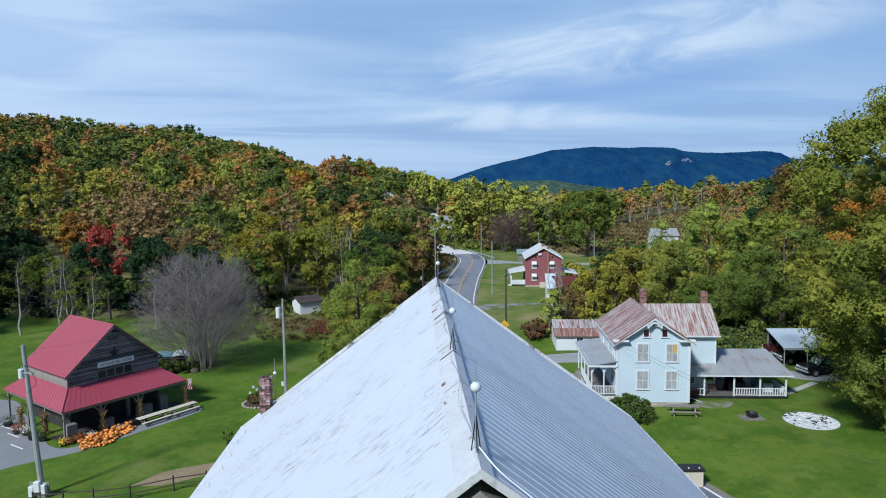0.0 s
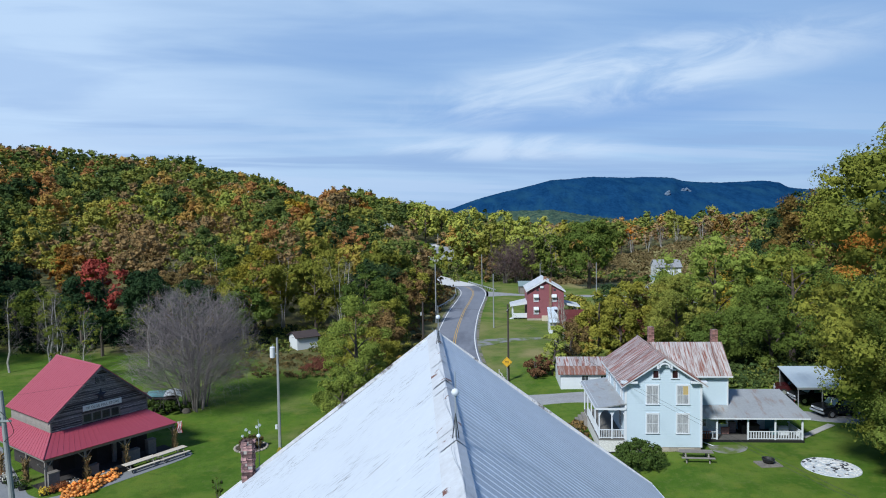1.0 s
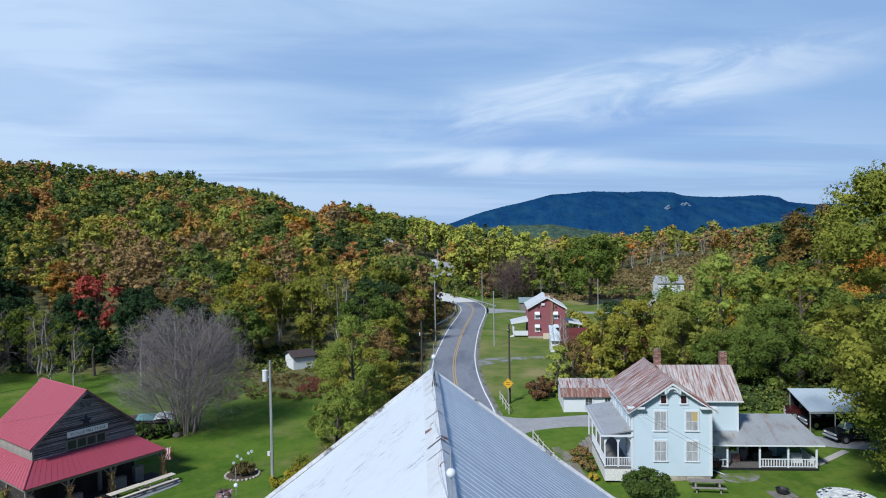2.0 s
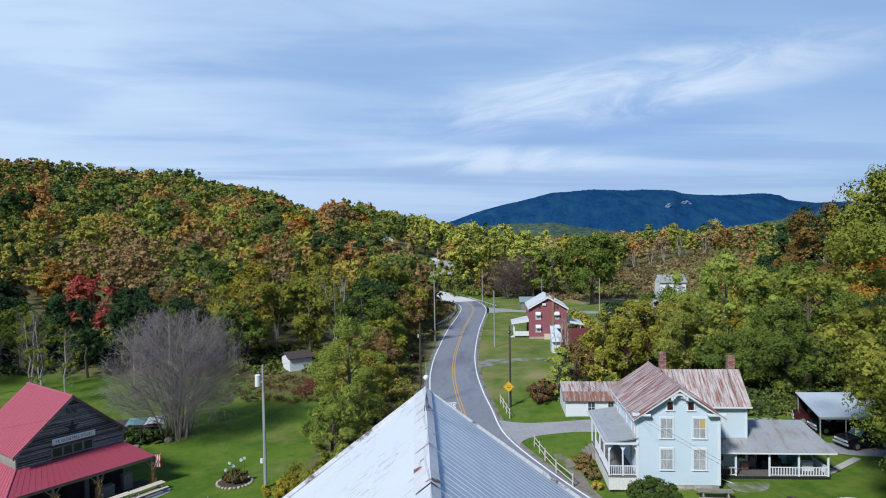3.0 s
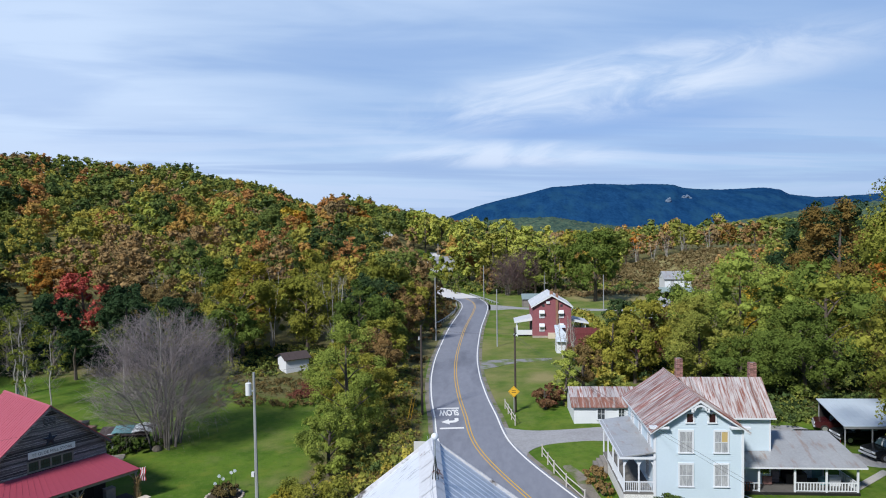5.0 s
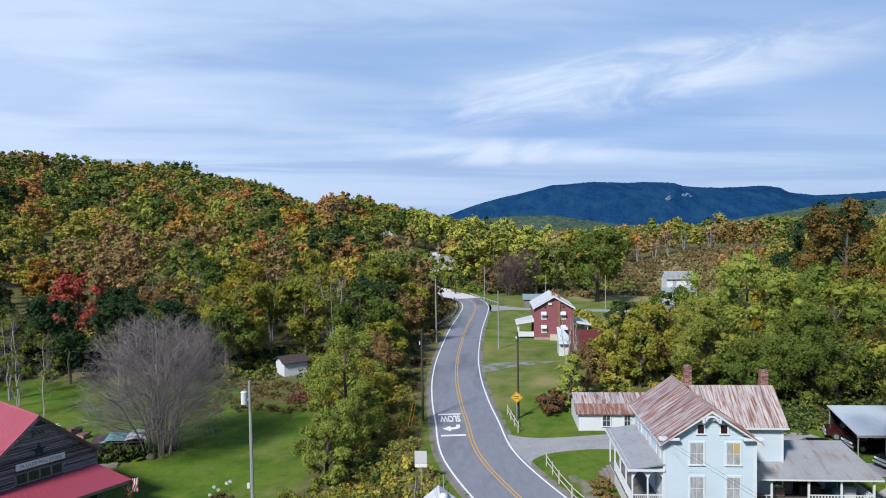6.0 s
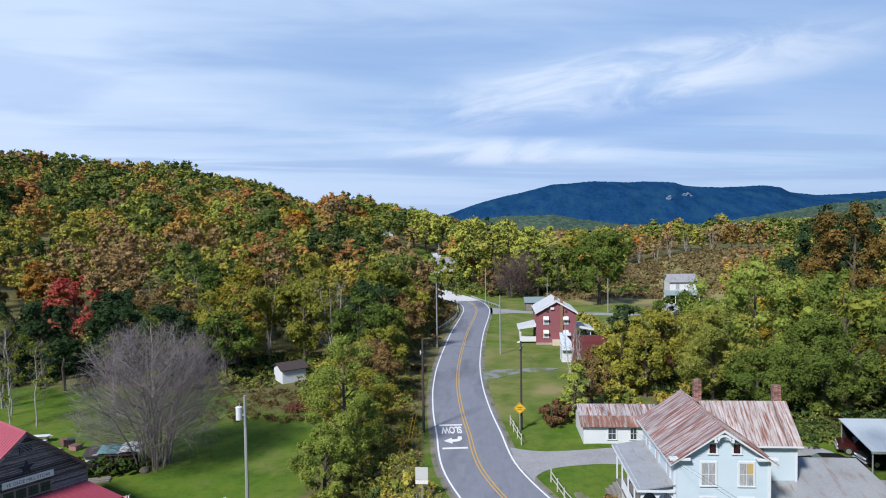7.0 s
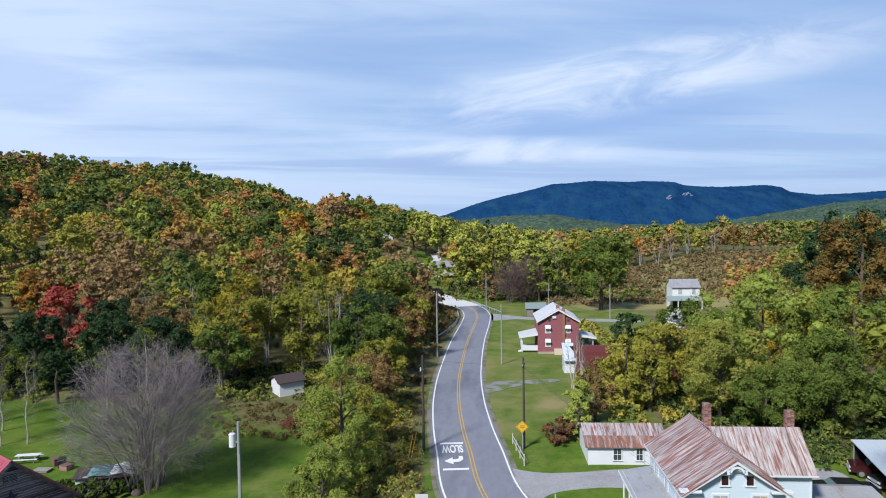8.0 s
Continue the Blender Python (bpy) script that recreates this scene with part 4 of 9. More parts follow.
def seam_roof(parent, a, b, c, d, material, step=0.5, thick=0.06, rib=0.035, name="roof", sheet="roof_sheet"):
    """A roof slope a-b along the ridge, d-c along the eave, as lapped sheets with raised seams."""
    a, b, c, d = (Vector(p) for p in (a, b, c, d))
    n = max(1, round((b - a).length / step))
    nrm = (b - a).cross(d - a).normalized()
    if nrm.z < 0:
        nrm = -nrm
    base = part(name, extrude(B(), [a, b, c, d], -nrm * thick), material, parent)
    for i in range(n):
        t0, t1 = i / n, (i + 1) / n
        p, q = a.lerp(b, t0), a.lerp(b, t1)
        r, s = d.lerp(c, t1), d.lerp(c, t0)
        side = (q - p).normalized()
        g = B()
        extrude(g, [p + nrm * 0.004, q + nrm * 0.004, r + nrm * 0.004, s + nrm * 0.004], nrm * 0.008)
        if (r - s).length > 0.03:
            extrude(g, [p, p + side * 0.03, s + side * 0.03, s], nrm * rib)
        part(sheet, g, material, base)
    return base


def build_house():
    ob = thing("farmhouse", Matrix.Translation((15.07, 63.65, 0.35)), "pale blue two-storey farmhouse with a rusted tin roof", "house")
    # local: x from the middle of the front gable, y backwards, z from the ground
    W, D, E, R = 3.14, 9.4, 6.05, 8.22
    f0 = 0.48
    body = B()
    extrude(body, [(-W, 0.03, f0), (W, 0.03, f0), (W, 0.03, E), (0, 0.03, R - 0.12), (-W, 0.03, E)], (0, D - 0.06, 0))
    part("front_wing_wall", body, HOUSE, ob)
    openings = [(-0.9 - 0.65, -0.9 + 0.65, 1.55, 3.5), (1.62 - 0.65, 1.62 + 0.65, 1.55, 3.5), (-0.9 - 0.65, -0.9 + 0.65, 4.1, 5.95), (1.62 - 0.65, 1.62 + 0.65, 4.1, 5.95), (-0.62 - 0.38, -0.62 + 0.38, 6.35, 7.25), (0.98 - 0.38, 0.98 + 0.38, 6.35, 7.25)]
    half = lambda z: (-W, W) if z < E else (-W * (R - z) / (R - E) + 0.05, W * (R - z) / (R - E) - 0.05)
    front = part("front_cladding", cube(-W, W, 0.02, 0.035, f0, E), HOUSE, ob)
    clapboards(front, -W, W, 0.02, f0, R - 0.35, HOUSE, top=half, skip=openings, step=0.15)
    for x, z, w, h, bl in ((-0.9, 1.7, 0.92, 1.6, None), (1.62, 1.7, 0.92, 1.6, None), (-0.9, 4.2, 0.92, 1.55, None), (1.62, 4.2, 0.92, 1.55, BLIND)):
        window(ob, x, z, w, h, 0.0, panes=(2, 2), blind=bl)
    for x in (-0.62, 0.98):
        o = window(ob, x, 6.42, 0.46, 0.66, 0.0, panes=(1, 1))
        part("dark_pane", cube(x - 0.21, x + 0.21, -0.040, -0.028, 6.44, 7.06), DARKRED, o, "dark reddish attic pane")
    for sx in (-1, 1):
        part("corner_board", cube(sx * W - 0.09, sx * W + 0.09, -0.03, 0.05, f0, E), WHITE, ob)
        # eave return and barge board on the gable
        r0, r1 = sorted((sx * (W + 0.42), sx * (W - 0.95)))
        part("eave_return", cube(r0, r1, -0.46, 0.02, E - 0.02, E + 0.16, bevel=0.02), WHITE, ob)
        s = (R - E) / W
        o = 0.40
        pts = [(0, -0.5, R + 0.02), (sx * (W + o), -0.5, E - s * o + 0.10), (sx * (W + o), -0.5, E - s * o - 0.10), (0, -0.5, R - 0.22)]
        part("barge_board", extrude(B(), pts, (0, 0.05, 0)), WHITE, ob)
        part("eave_board", cube(sx * (W + o) - 0.03, sx * (W + o) + 0.03, -0.45, D + 0.3, E - s * o - 0.12, E - s * o + 0.06), WHITE, ob)
    # pierced ornament in the peak
    g = B()
    ring = 18
    pts = [(0.50 * math.cos(math.pi * i / ring), 0.42 * math.sin(math.pi * i / ring)) for i in range(ring + 1)]
    inn = [(0.34 * math.cos(math.pi * i / ring), 0.28 * math.sin(math.pi * i / ring)) for i in range(ring + 1)]
    for i in range(ring):
        q = [(pts[i][0], -0.50, R - 0.80 + pts[i][1]), (pts[i + 1][0], -0.50, R - 0.80 + pts[i + 1][1]), (inn[i + 1][0], -0.50, R - 0.80 + inn[i + 1][1]), (inn[i][0], -0.50, R - 0.80 + inn[i][1])]
        extrude(g, q, (0, 0.05, 0))
    for x in (-0.55, 0.55):
        box(g, x - 0.1, x + 0.1, -0.50, -0.45, R - 0.92, R - 0.62)
    part("gable_ornament", g, WHITE, ob)
    s = (R - E) / W
    for sx in (-1, 1):
        seam_roof(ob, (0, -0.52, R + 0.06), (0, D + 0.35, R + 0.06), (sx * (W + 0.42), D + 0.35, E - s * 0.42 + 0.06), (sx * (W + 0.42), -0.52, E - s * 0.42 + 0.06), RUST, 0.48)
    part("ridge_roll", tube(B(), (0, -0.53, R + 0.08), (0, D + 0.36, R + 0.08), 0.06, 0.06, 8), RUST, ob)
    # cross wing
    y0, y1, xr = 4.15, 9.4, 6.78
    ym, RE, RR = 6.63, 5.95, 8.18
    g = B()
    extrude(g, [(W - 0.05, y0, f0), (W - 0.05, y1 - 0.1, f0), (W - 0.05, y1 - 0.1, RE), (W - 0.05, ym, RR - 0.1), (W - 0.05, y0, RE)], (xr - W, 0, 0))
    part("cross_wing_wall", g, HOUSE, ob)
    fr = part("wing_cladding", cube(W, xr, y0 - 0.012, y0 - 0.002, 3.0, RE), HOUSE, ob)
    clapboards(fr, W, xr - 0.05, y0 - 0.012, 3.0, RE - 0.1, HOUSE, step=0.15, skip=[(3.3, 4.6, 4.55, 5.6)])
    window(ob, 3.95, 4.65, 1.0, 0.75, y0 - 0.01, panes=(2, 1))
    part("corner_board", cube(xr - 0.08, xr + 0.05, y0 - 0.05, y0 + 0.06, f0, RE), WHITE, ob)
    seam_roof(ob, (0.4, ym, RR + 0.04), (xr + 0.3, ym, RR + 0.04), (xr + 0.3, y0 - 0.42, RE - 0.30), (2.2, y0 - 0.42, RE - 0.30), RUSTY, 0.48)
    seam_roof(ob, (0.4, ym, RR + 0.04), (xr + 0.3, ym, RR + 0.04), (xr + 0.3, y1 + 0.25, RE - 0.30), (0.4, y1 + 0.25, RE - 0.30), RUSTY, 0.48)
    part("wing_eave", cube(W + 0.1, xr + 0.32, y0 - 0.46, y0 - 0.40, RE - 0.40, RE - 0.28), WHITE, ob)
    part("wing_soffit", cube(W + 0.02, xr + 0.3, y0 - 0.40, y0, RE - 0.40, RE - 0.36), WHITE, ob)
    # side windows of the front wing (facing the road)
    turn = Matrix.Translation((-W, 0, 0)) @ pose(0, 0, 0, 0, 0, -90)
    for yy in (1.6, 4.6, 7.4):
        window(ob, -yy, 4.2, 0.85, 1.5, 0.0, rot=turn, panes=(2, 2))
    for yy in (2.2, 6.6):
        window(ob, -yy, 1.7, 0.85, 1.7, 0.0, rot=turn, panes=(2, 2))
    # stone footing
    ft = part("footing", cube(-W + 0.04, W - 0.04, 0.06, D - 0.1, -0.3, f0), MORTAR, ob)
    for i in range(9):
        for j in range(2):
            w = 2 * W / 9
            x = -W + w * i + (0.15 if j else 0)
            part("stone", cube(x + 0.02, min(W, x + w - 0.02), 0.0, 0.12, -0.2 + 0.33 * j, 0.10 + 0.33 * j, bevel=0.025), STONE, ft)
    part("wing_footing", cube(W, xr - 0.05, y0 + 0.05, y1 - 0.2, -0.3, f0), STONE, ob)
    for x, y, top in ((6.55, 7.15, 9.3), (1.2, 9.3, 9.25)):
        ch = thing("brick_chimney", Matrix.Translation((15.07 + x, 63.65 + y, 0.35)), "red brick chimney on the farmhouse roof", "chimney", "farmhouse chimneys")
        brick_stack(ch, 0.56, 0.52, 7.2, top)
        part("flue", cube(-0.13, 0.13, -0.11, 0.11, top - 0.2, top + 0.05, bevel=0.02), GREYWOOD, ch, "soot-grey clay flue")
    return ob


DARKRED = mat("attic_glass", (0.04, 0.014, 0.018), (0.03, 0.01, 0.014), rough=0.2, bump=0)
build_house()


def rail(parent, p, q, z0, z1, step=0.16, material=None, thick=0.035):
    """A balustrade between two posts: top and bottom rails and upright spindles."""
    p, q = Vector((*p, 0)), Vector((*q, 0))
    d = q - p
    L_ = d.length
    m = Matrix.Translation(p) @ Matrix.Rotation(math.atan2(d.y, d.x), 4, "Z")
    g = cube(0, L_, -0.04, 0.04, z1 - 0.06, z1)
    r = part("railing", g, material or WHITE, parent)
    r.matrix_basis = m
    low = part("bottom_rail", cube(0, L_, -0.03, 0.03, z0 + 0.06, z0 + 0.12), material or WHITE, parent)
    low.matrix_basis = m
    n = max(2, int(L_ / step))
    sp = None
    for i in range(1, n):
        if sp is None:
            sp = mesh_of("spindle", cube(-thick / 2, thick / 2, -thick / 2, thick / 2, z0 + 0.1, z1 - 0.05))
            sp.materials.append(material or WHITE)
        o = part("spindle", sp, None, r)
        o.location = (L_ * i / n, 0, 0)


def build_side_porch():
    ob = thing("side_porch", Matrix.Translation((9.7, 63.85, 0.3)), "white wooden side porch with arched brackets and lattice base", "porch")
    w, L_ = 2.25, 8.8
    fz, tz = 1.15, 3.72
    part("floor", cube(0, w, 0, L_, fz - 0.14, fz), DECK, ob)
    for i, (x0, x1, y0, y1) in enumerate(((0.02, w, 0.02, 0.06), (0.02, 0.06, 0.05, L_))):
        part("skirt", cube(x0, x1, y0, y1, 0.0, fz - 0.15), LATTICE, ob, "white lattice skirt")
    seam_roof(ob, (w + 0.0, -0.3, 4.28), (w + 0.0, L_ + 0.2, 4.28), (-0.32, L_ + 0.2, 3.86), (-0.32, -0.3, 3.86), GREYROOF, 1.1, rib=0.02)
    part("beam", cube(-0.06, 0.08, -0.02, L_, tz, tz + 0.2), WHITE, ob)
    part("beam", cube(-0.06, w, -0.02, 0.10, tz, tz + 0.2), WHITE, ob)
    part("fascia", cube(-0.34, -0.29, -0.3, L_ + 0.2, 3.72, 3.88), WHITE, ob)
    part("fascia", cube(-0.32, w, -0.32, -0.27, 3.74, 3.90), WHITE, ob)
    ys = (0.08, 2.25, 4.4, 6.6, 8.7)
    posts = [(0.05, y) for y in ys] + [(1.12, 0.05), (w - 0.06, 0.05)]
    for x, y in posts:
        g = cube(x - 0.055, x + 0.055, y - 0.055, y + 0.055, fz, tz, bevel=0.012)
        part("post", g, WHITE, ob)

    def bracket(p, q):
        """A scalloped arch between two posts."""
        g = B()
        p, q = Vector(p), Vector(q)
        n = 12
        up, lo = [], []
        for i in range(n + 1):
            t = i / n
            c = p.lerp(q, t)
            drop = 0.62 * abs(2 * t - 1) ** 2.2 + 0.05
            up.append(c + Vector((0, 0, 0)))
            lo.append(c - Vector((0, 0, drop)))
        nrm = (q - p).cross(Vector((0, 0, 1))).normalized() * 0.05
        for i in range(n):
            extrude(g, [up[i], up[i + 1], lo[i + 1], lo[i]], nrm)
        part("arch", g, WHITE, ob)

    bracket((0.05, 0.03, tz), (1.12, 0.03, tz))
    bracket((1.12, 0.03, tz), (w - 0.06, 0.03, tz))
    for a, b in zip(ys, ys[1:]):
        bracket((0.03, a, tz), (0.03, b, tz))
    rail(ob, (0.1, 0.05), (w - 0.05, 0.05), fz, fz + 0.8, 0.14)
    for a, b in zip(ys[:-2], ys[1:-1]):
        rail(ob, (0.05, a), (0.05, b), fz, fz + 0.8, 0.14)
    for i in range(3):
        part("step", cube(-0.35 - 0.3 * i, -0.0 - 0.3 * i, 6.7, 8.6, 0, fz - 0.25 * (i + 1)), GREYWOOD, ob)
    return ob


LATTICE = mat("white_lattice", (0.74, 0.74, 0.73), (0.50, 0.50, 0.49), rough=0.7, scale=9, fine=18, amount=1.2)
build_side_porch()


def build_back_porch():
    ob = thing("covered_porch", Matrix.Translation((18.35, 65.9, 0.35)), "one-storey kitchen wing with a tin-roofed covered porch", "porch")
    # local x from the front wing's corner, y backwards
    part("deck", cube(0.0, 9.45, 0.25, 3.4, 0.0, 0.30), DECK, ob)
    part("deck_edge", cube(-0.02, 9.47, 0.20, 0.26, 0.02, 0.31), BLACK, ob)
    wall = extrude(B(), [(3.5, 3.3, 0), (3.5, 6.4, 0), (3.5, 6.4, 3.0), (3.5, 4.9, 3.5), (3.5, 3.3, 3.05)], (4.8, 0, 0))
    part("wall", wall, HOUSE, ob)
    seam_roof(ob, (3.6, 4.9, 3.62), (9.3, 4.9, 3.62), (9.95, 0.02, 2.32), (3.2, 0.02, 2.32), GREYROOF, 0.9, rib=0.02)
    seam_roof(ob, (3.6, 4.9, 3.62), (9.3, 4.9, 3.62), (9.6, 7.0, 2.9), (3.6, 7.0, 2.9), GREYROOF, 0.9, rib=0.02)
    seam_roof(ob, (-0.12, 2.1, 2.98), (3.9, 2.1, 2.98), (3.9, 0.02, 2.315), (-0.12, 0.02, 2.315), GREYROOF, 0.9, rib=0.02)
    part("gable_side", extrude(B(), [(8.3, 3.4, 2.6), (8.3, 6.4, 2.6), (8.3, 6.4, 3.0), (8.3, 4.9, 3.5)], (-0.05, 0, 0)), HOUSE, ob)
    part("beam", cube(0.0, 9.5, 0.28, 0.42, 2.18, 2.34), WHITE, ob)
    part("fascia", cube(-0.1, 9.9, 0.0, 0.04, 2.20, 2.32), WHITE, ob)
    xs = (2.05, 4.72, 7.05, 9.35)
    for x in xs:
        part("post", cube(x - 0.07, x + 0.07, 0.29, 0.43, 0.30, 2.2, bevel=0.012), WHITE, ob)
    rail(ob, (0.1, 0.35), (1.55, 0.35), 0.30, 1.05, 0.2, RAILRED, 0.07)
    rail(ob, (1.35, 0.35), (2.0, 0.35), 0.30, 1.0, 0.22, WHITE, 0.07)
    rail(ob, (4.75, 0.36), (7.0, 0.36), 0.30, 1.05, 0.22, WHITE, 0.07)
    rail(ob, (7.1, 0.36), (9.3, 0.36), 0.30, 1.05, 0.22, WHITE, 0.07)
    rail(ob, (9.35, 0.4), (9.35, 3.2), 0.30, 1.05, 0.22, WHITE, 0.07)
    window(ob, 1.2, 1.0, 0.75, 0.95, 1.86, panes=(2, 2), glass=GLASS)
    part("inner_wall", cube(0.0, 3.5, 1.88, 1.95, 0.3, 2.5), HOUSE, ob)
    part("door", cube(4.9, 6.6, 3.22, 3.28, 0.3, 2.3), DARK, ob, "dark open doorway")
    part("side_door", cube(7.35, 8.15, 3.22, 3.29, 0.3, 2.3), TEAL, ob, "teal painted door")
    part("step", cube(1.9, 4.6, -0.45, 0.2, -0.3, 0.06), CONC, ob)
    ramp = part("ramp", extrude(B(), [(-0.05, -0.1, 0.45), (0.35, -0.5, 0.40), (1.6, -0.9, 0.02), (1.2, -0.3, 0.05)], (0, 0, 0.06)), WHITE, ob, "white plank ramp")
    return ob


RAILRED = mat("red_brown_rail", (0.30, 0.10, 0.05), (0.2, 0.07, 0.04), rough=0.8)
TEAL = mat("teal_paint", (0.16, 0.33, 0.36), (0.12, 0.27, 0.3), rough=0.6)
build_back_porch()


def build_annex():
    ob = thing("outbuilding", Matrix.Translation((8.65, 84.0, 0.0)), "low white outbuilding with a rusted tin roof", "outbuilding")
    L_, D = 7.5, 6.0
    part("wall", extrude(B(), [(0, 0.05, 0), (0, D, 0), (0, D, 2.35), (0, D / 2, 3.5), (0, 0.05, 2.35)], (L_, 0, 0)), WHITE, ob)
    fr = part("front_cladding", cube(0, L_, 0.03, 0.045, 0, 2.35), WHITE, ob)
    clapboards(fr, 0, L_, 0.03, 0.0, 2.3, WHITE, step=0.18, skip=[(2.2, 3.4, 0.8, 2.3), (4.4, 5.4, 0.8, 2.3)])
    for x, w in ((2.8, 0.75), (4.9, 0.6)):
        window(ob, x, 0.9, w, 1.15, 0.0, panes=(2, 2), glass=GLASS)
    seam_roof(ob, (-0.3, D / 2, 3.62), (L_ + 0.2, D / 2, 3.62), (L_ + 0.2, 1.25, 2.90), (-0.3, 1.25, 2.90), RUSTY, 0.5)
    seam_roof(ob, (-0.3, 1.35, 2.93), (L_ + 0.2, 1.35, 2.93), (L_ + 0.2, -0.35, 2.24), (-0.3, -0.35, 2.24), RUSTLOW, 0.5)
    seam_roof(ob, (-0.3, D / 2, 3.62), (L_ + 0.2, D / 2, 3.62), (L_ + 0.2, D + 0.35, 2.28), (-0.3, D + 0.35, 2.28), RUSTY, 0.5)
    part("footing", cube(0.02, L_ - 0.02, 0.08, D - 0.05, -0.5, 0.02), STONE, ob)


build_annex()

# ---- country store ----
STORE = pose(-36.75, 59.9, -1.15, 0, 0, 57.7)


def build_store():
    ob = thing("country_store", STORE, "weathered board country store with red metal roofs", "store")
    W, D, E, R = 8.5, 8.0, 5.35, 9.0
    pj, pe = 4.05, 2.72
    # wall toned near-black for porch shade and for shadow between the boards
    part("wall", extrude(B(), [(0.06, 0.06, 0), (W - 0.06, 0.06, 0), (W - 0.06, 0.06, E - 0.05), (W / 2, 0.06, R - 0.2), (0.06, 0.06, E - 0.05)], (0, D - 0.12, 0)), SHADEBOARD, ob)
    # lapped waney boards on the gable
    z = pj - 0.1
    while z < R - 0.3:
        h = 0.16 + 0.05 * rng.random()
        k = 1.0 if z < E else max(0.02, (R - z - h * 0.6) / (R - E))
        a, b_ = W / 2 - W / 2 * k, W / 2 + W / 2 * k
        segs = [(a, b_)]
        if pj + 0.05 < z + h and z < pj + 1.05:
            segs = [(a, 2.55), (5.95, b_)]
        for p, q in segs:
            if q - p < 0.1:
                continue
            g = B()
            n = 12
            lo = [p + (q - p) * i / n for i in range(n + 1)]
            wob = [0.018 * rng.normal() for _ in lo]
            pts = [(x, 0.03, z + w) for x, w in zip(lo, wob)] + [(x, 0.03, z + h) for x in lo[::-1]]
            extrude(g, pts, (0, -0.035 - 0.05 * rng.random(), 0))
            part("board", g, BOARDS, ob)
            e = B()
            d = -0.05 - 0.045 * rng.random()
            pts = [(x, 0.03, zz + w) for x, w, zz in zip(lo, wob, [z] * len(lo))] + [(x, 0.03, z + w + 0.045) for x, w in zip(lo[::-1], wob[::-1])]
            extrude(e, pts, (0, d, 0))
            part("worn_edge", e, WORNEDGE, ob)
        z += h
    # paler boards on the long side
    for i in range(6):
        z0 = pj + 0.22 * i
        part("side_board", cube(-0.03, 0.03, 0.05, D - 0.05, z0, z0 + 0.215), GREYWOOD, ob)
    for x in (0.0, W):
        part("corner_board", cube(x - 0.06, x + 0.06, -0.05, 0.06, pj - 0.1, E), GREYWOOD, ob)
    s = (R - E) / (W / 2)
    for sx in (-1, 1):
        ex = W / 2 + sx * (W / 2 + 0.35)
        seam_roof(ob, (W / 2, -0.35, R + 0.06), (W / 2, D + 0.35, R + 0.06), (ex, D + 0.35, E - s * 0.35 + 0.06), (ex, -0.35, E - s * 0.35 + 0.06), REDROOF, 0.36, rib=0.03)
        pts = [(W / 2, -0.36, R), (ex, -0.36, E - s * 0.35), (ex, -0.36, E - s * 0.35 - 0.2), (W / 2, -0.36, R - 0.22)]
        part("barge_board", extrude(B(), pts, (0, 0.05, 0)), BOARDS, ob)
    part("ridge_cap", extrude(B(), [(W / 2 - 0.16, -0.37, R + 0.0), (W / 2, -0.37, R + 0.12), (W / 2 + 0.16, -0.37, R + 0.0), (W / 2, -0.37, R + 0.06)], (0, D + 0.74, 0)), REDROOF, ob)
    # wrap-round porch roof
    o, r_ = 2.35, 1.65
    seam_roof(ob, (-0.02, -0.02, pj), (W + 0.0, -0.02, pj), (W + r_, -o, pe), (-r_, -o, pe), REDROOF, 0.36, rib=0.03)
    seam_roof(ob, (-0.02, D, pj), (-0.02, -0.02, pj), (-r_, -o, pe), (-r_, D + 1.8, pe), REDROOF, 0.36, rib=0.03)
    part("porch_beam", cube(-r_ + 0.15, W + r_ - 0.1, -o + 0.18, -o + 0.34, pe - 0.30, pe - 0.06), GREYWOOD, ob)
    part("porch_beam", cube(-r_ + 0.18, -r_ + 0.34, -o + 0.2, D + 1.6, pe - 0.30, pe - 0.06), GREYWOOD, ob)
    part("hip_cap", tube(B(), (-0.02, -0.02, pj + 0.04), (-r_, -o, pe + 0.04), 0.05, 0.05, 6), REDROOF, ob)
    for x, y in ((-r_ + 0.26, -o + 0.26), (1.75, -o + 0.26), (5.2, -o + 0.26), (W + r_ - 0.25, -o + 0.26), (-r_ + 0.26, 1.4), (-r_ + 0.26, 5.0), (-r_ + 0.26, 9.2)):
        g = cube(x - 0.08, x + 0.08, y - 0.08, y + 0.08, 0, pe - 0.3, bevel=0.015)
        for sg in (-1, 1):
            tube(g, (x, y, pe - 0.95), (x + sg * 0.55, y, pe - 0.32), 0.045, 0.045, 5)
        part("post", g, GREYWOOD, ob)
    # floor colour holds the deep shade below the porch roof
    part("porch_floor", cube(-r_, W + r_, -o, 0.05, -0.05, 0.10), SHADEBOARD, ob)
    # shop front under the porch
    for x, w in ((1.2, 1.2), (3.2, 1.0), (6.8, 1.3)):
        part("shop_opening", cube(x - w / 2, x + w / 2, 0.0, 0.05, 0.5 if w > 1.0 else 0.1, 2.2), DARK, ob, "dark shop window")
    part("inner_post", cube(4.95, 5.25, -0.5, -0.2, 0.1, 3.0), GREYWOOD, ob)
    # upper window row
    fr = B()
    box(fr, 2.5, 6.0, -0.05, 0.03, pj + 0.08, pj + 0.20)
    box(fr, 2.5, 6.0, -0.05, 0.03, pj + 0.88, pj + 1.0)
    for i in range(5):
        box(fr, 2.55 + 0.82 * i, 2.68 + 0.82 * i, -0.05, 0.03, pj + 0.2, pj + 0.9)
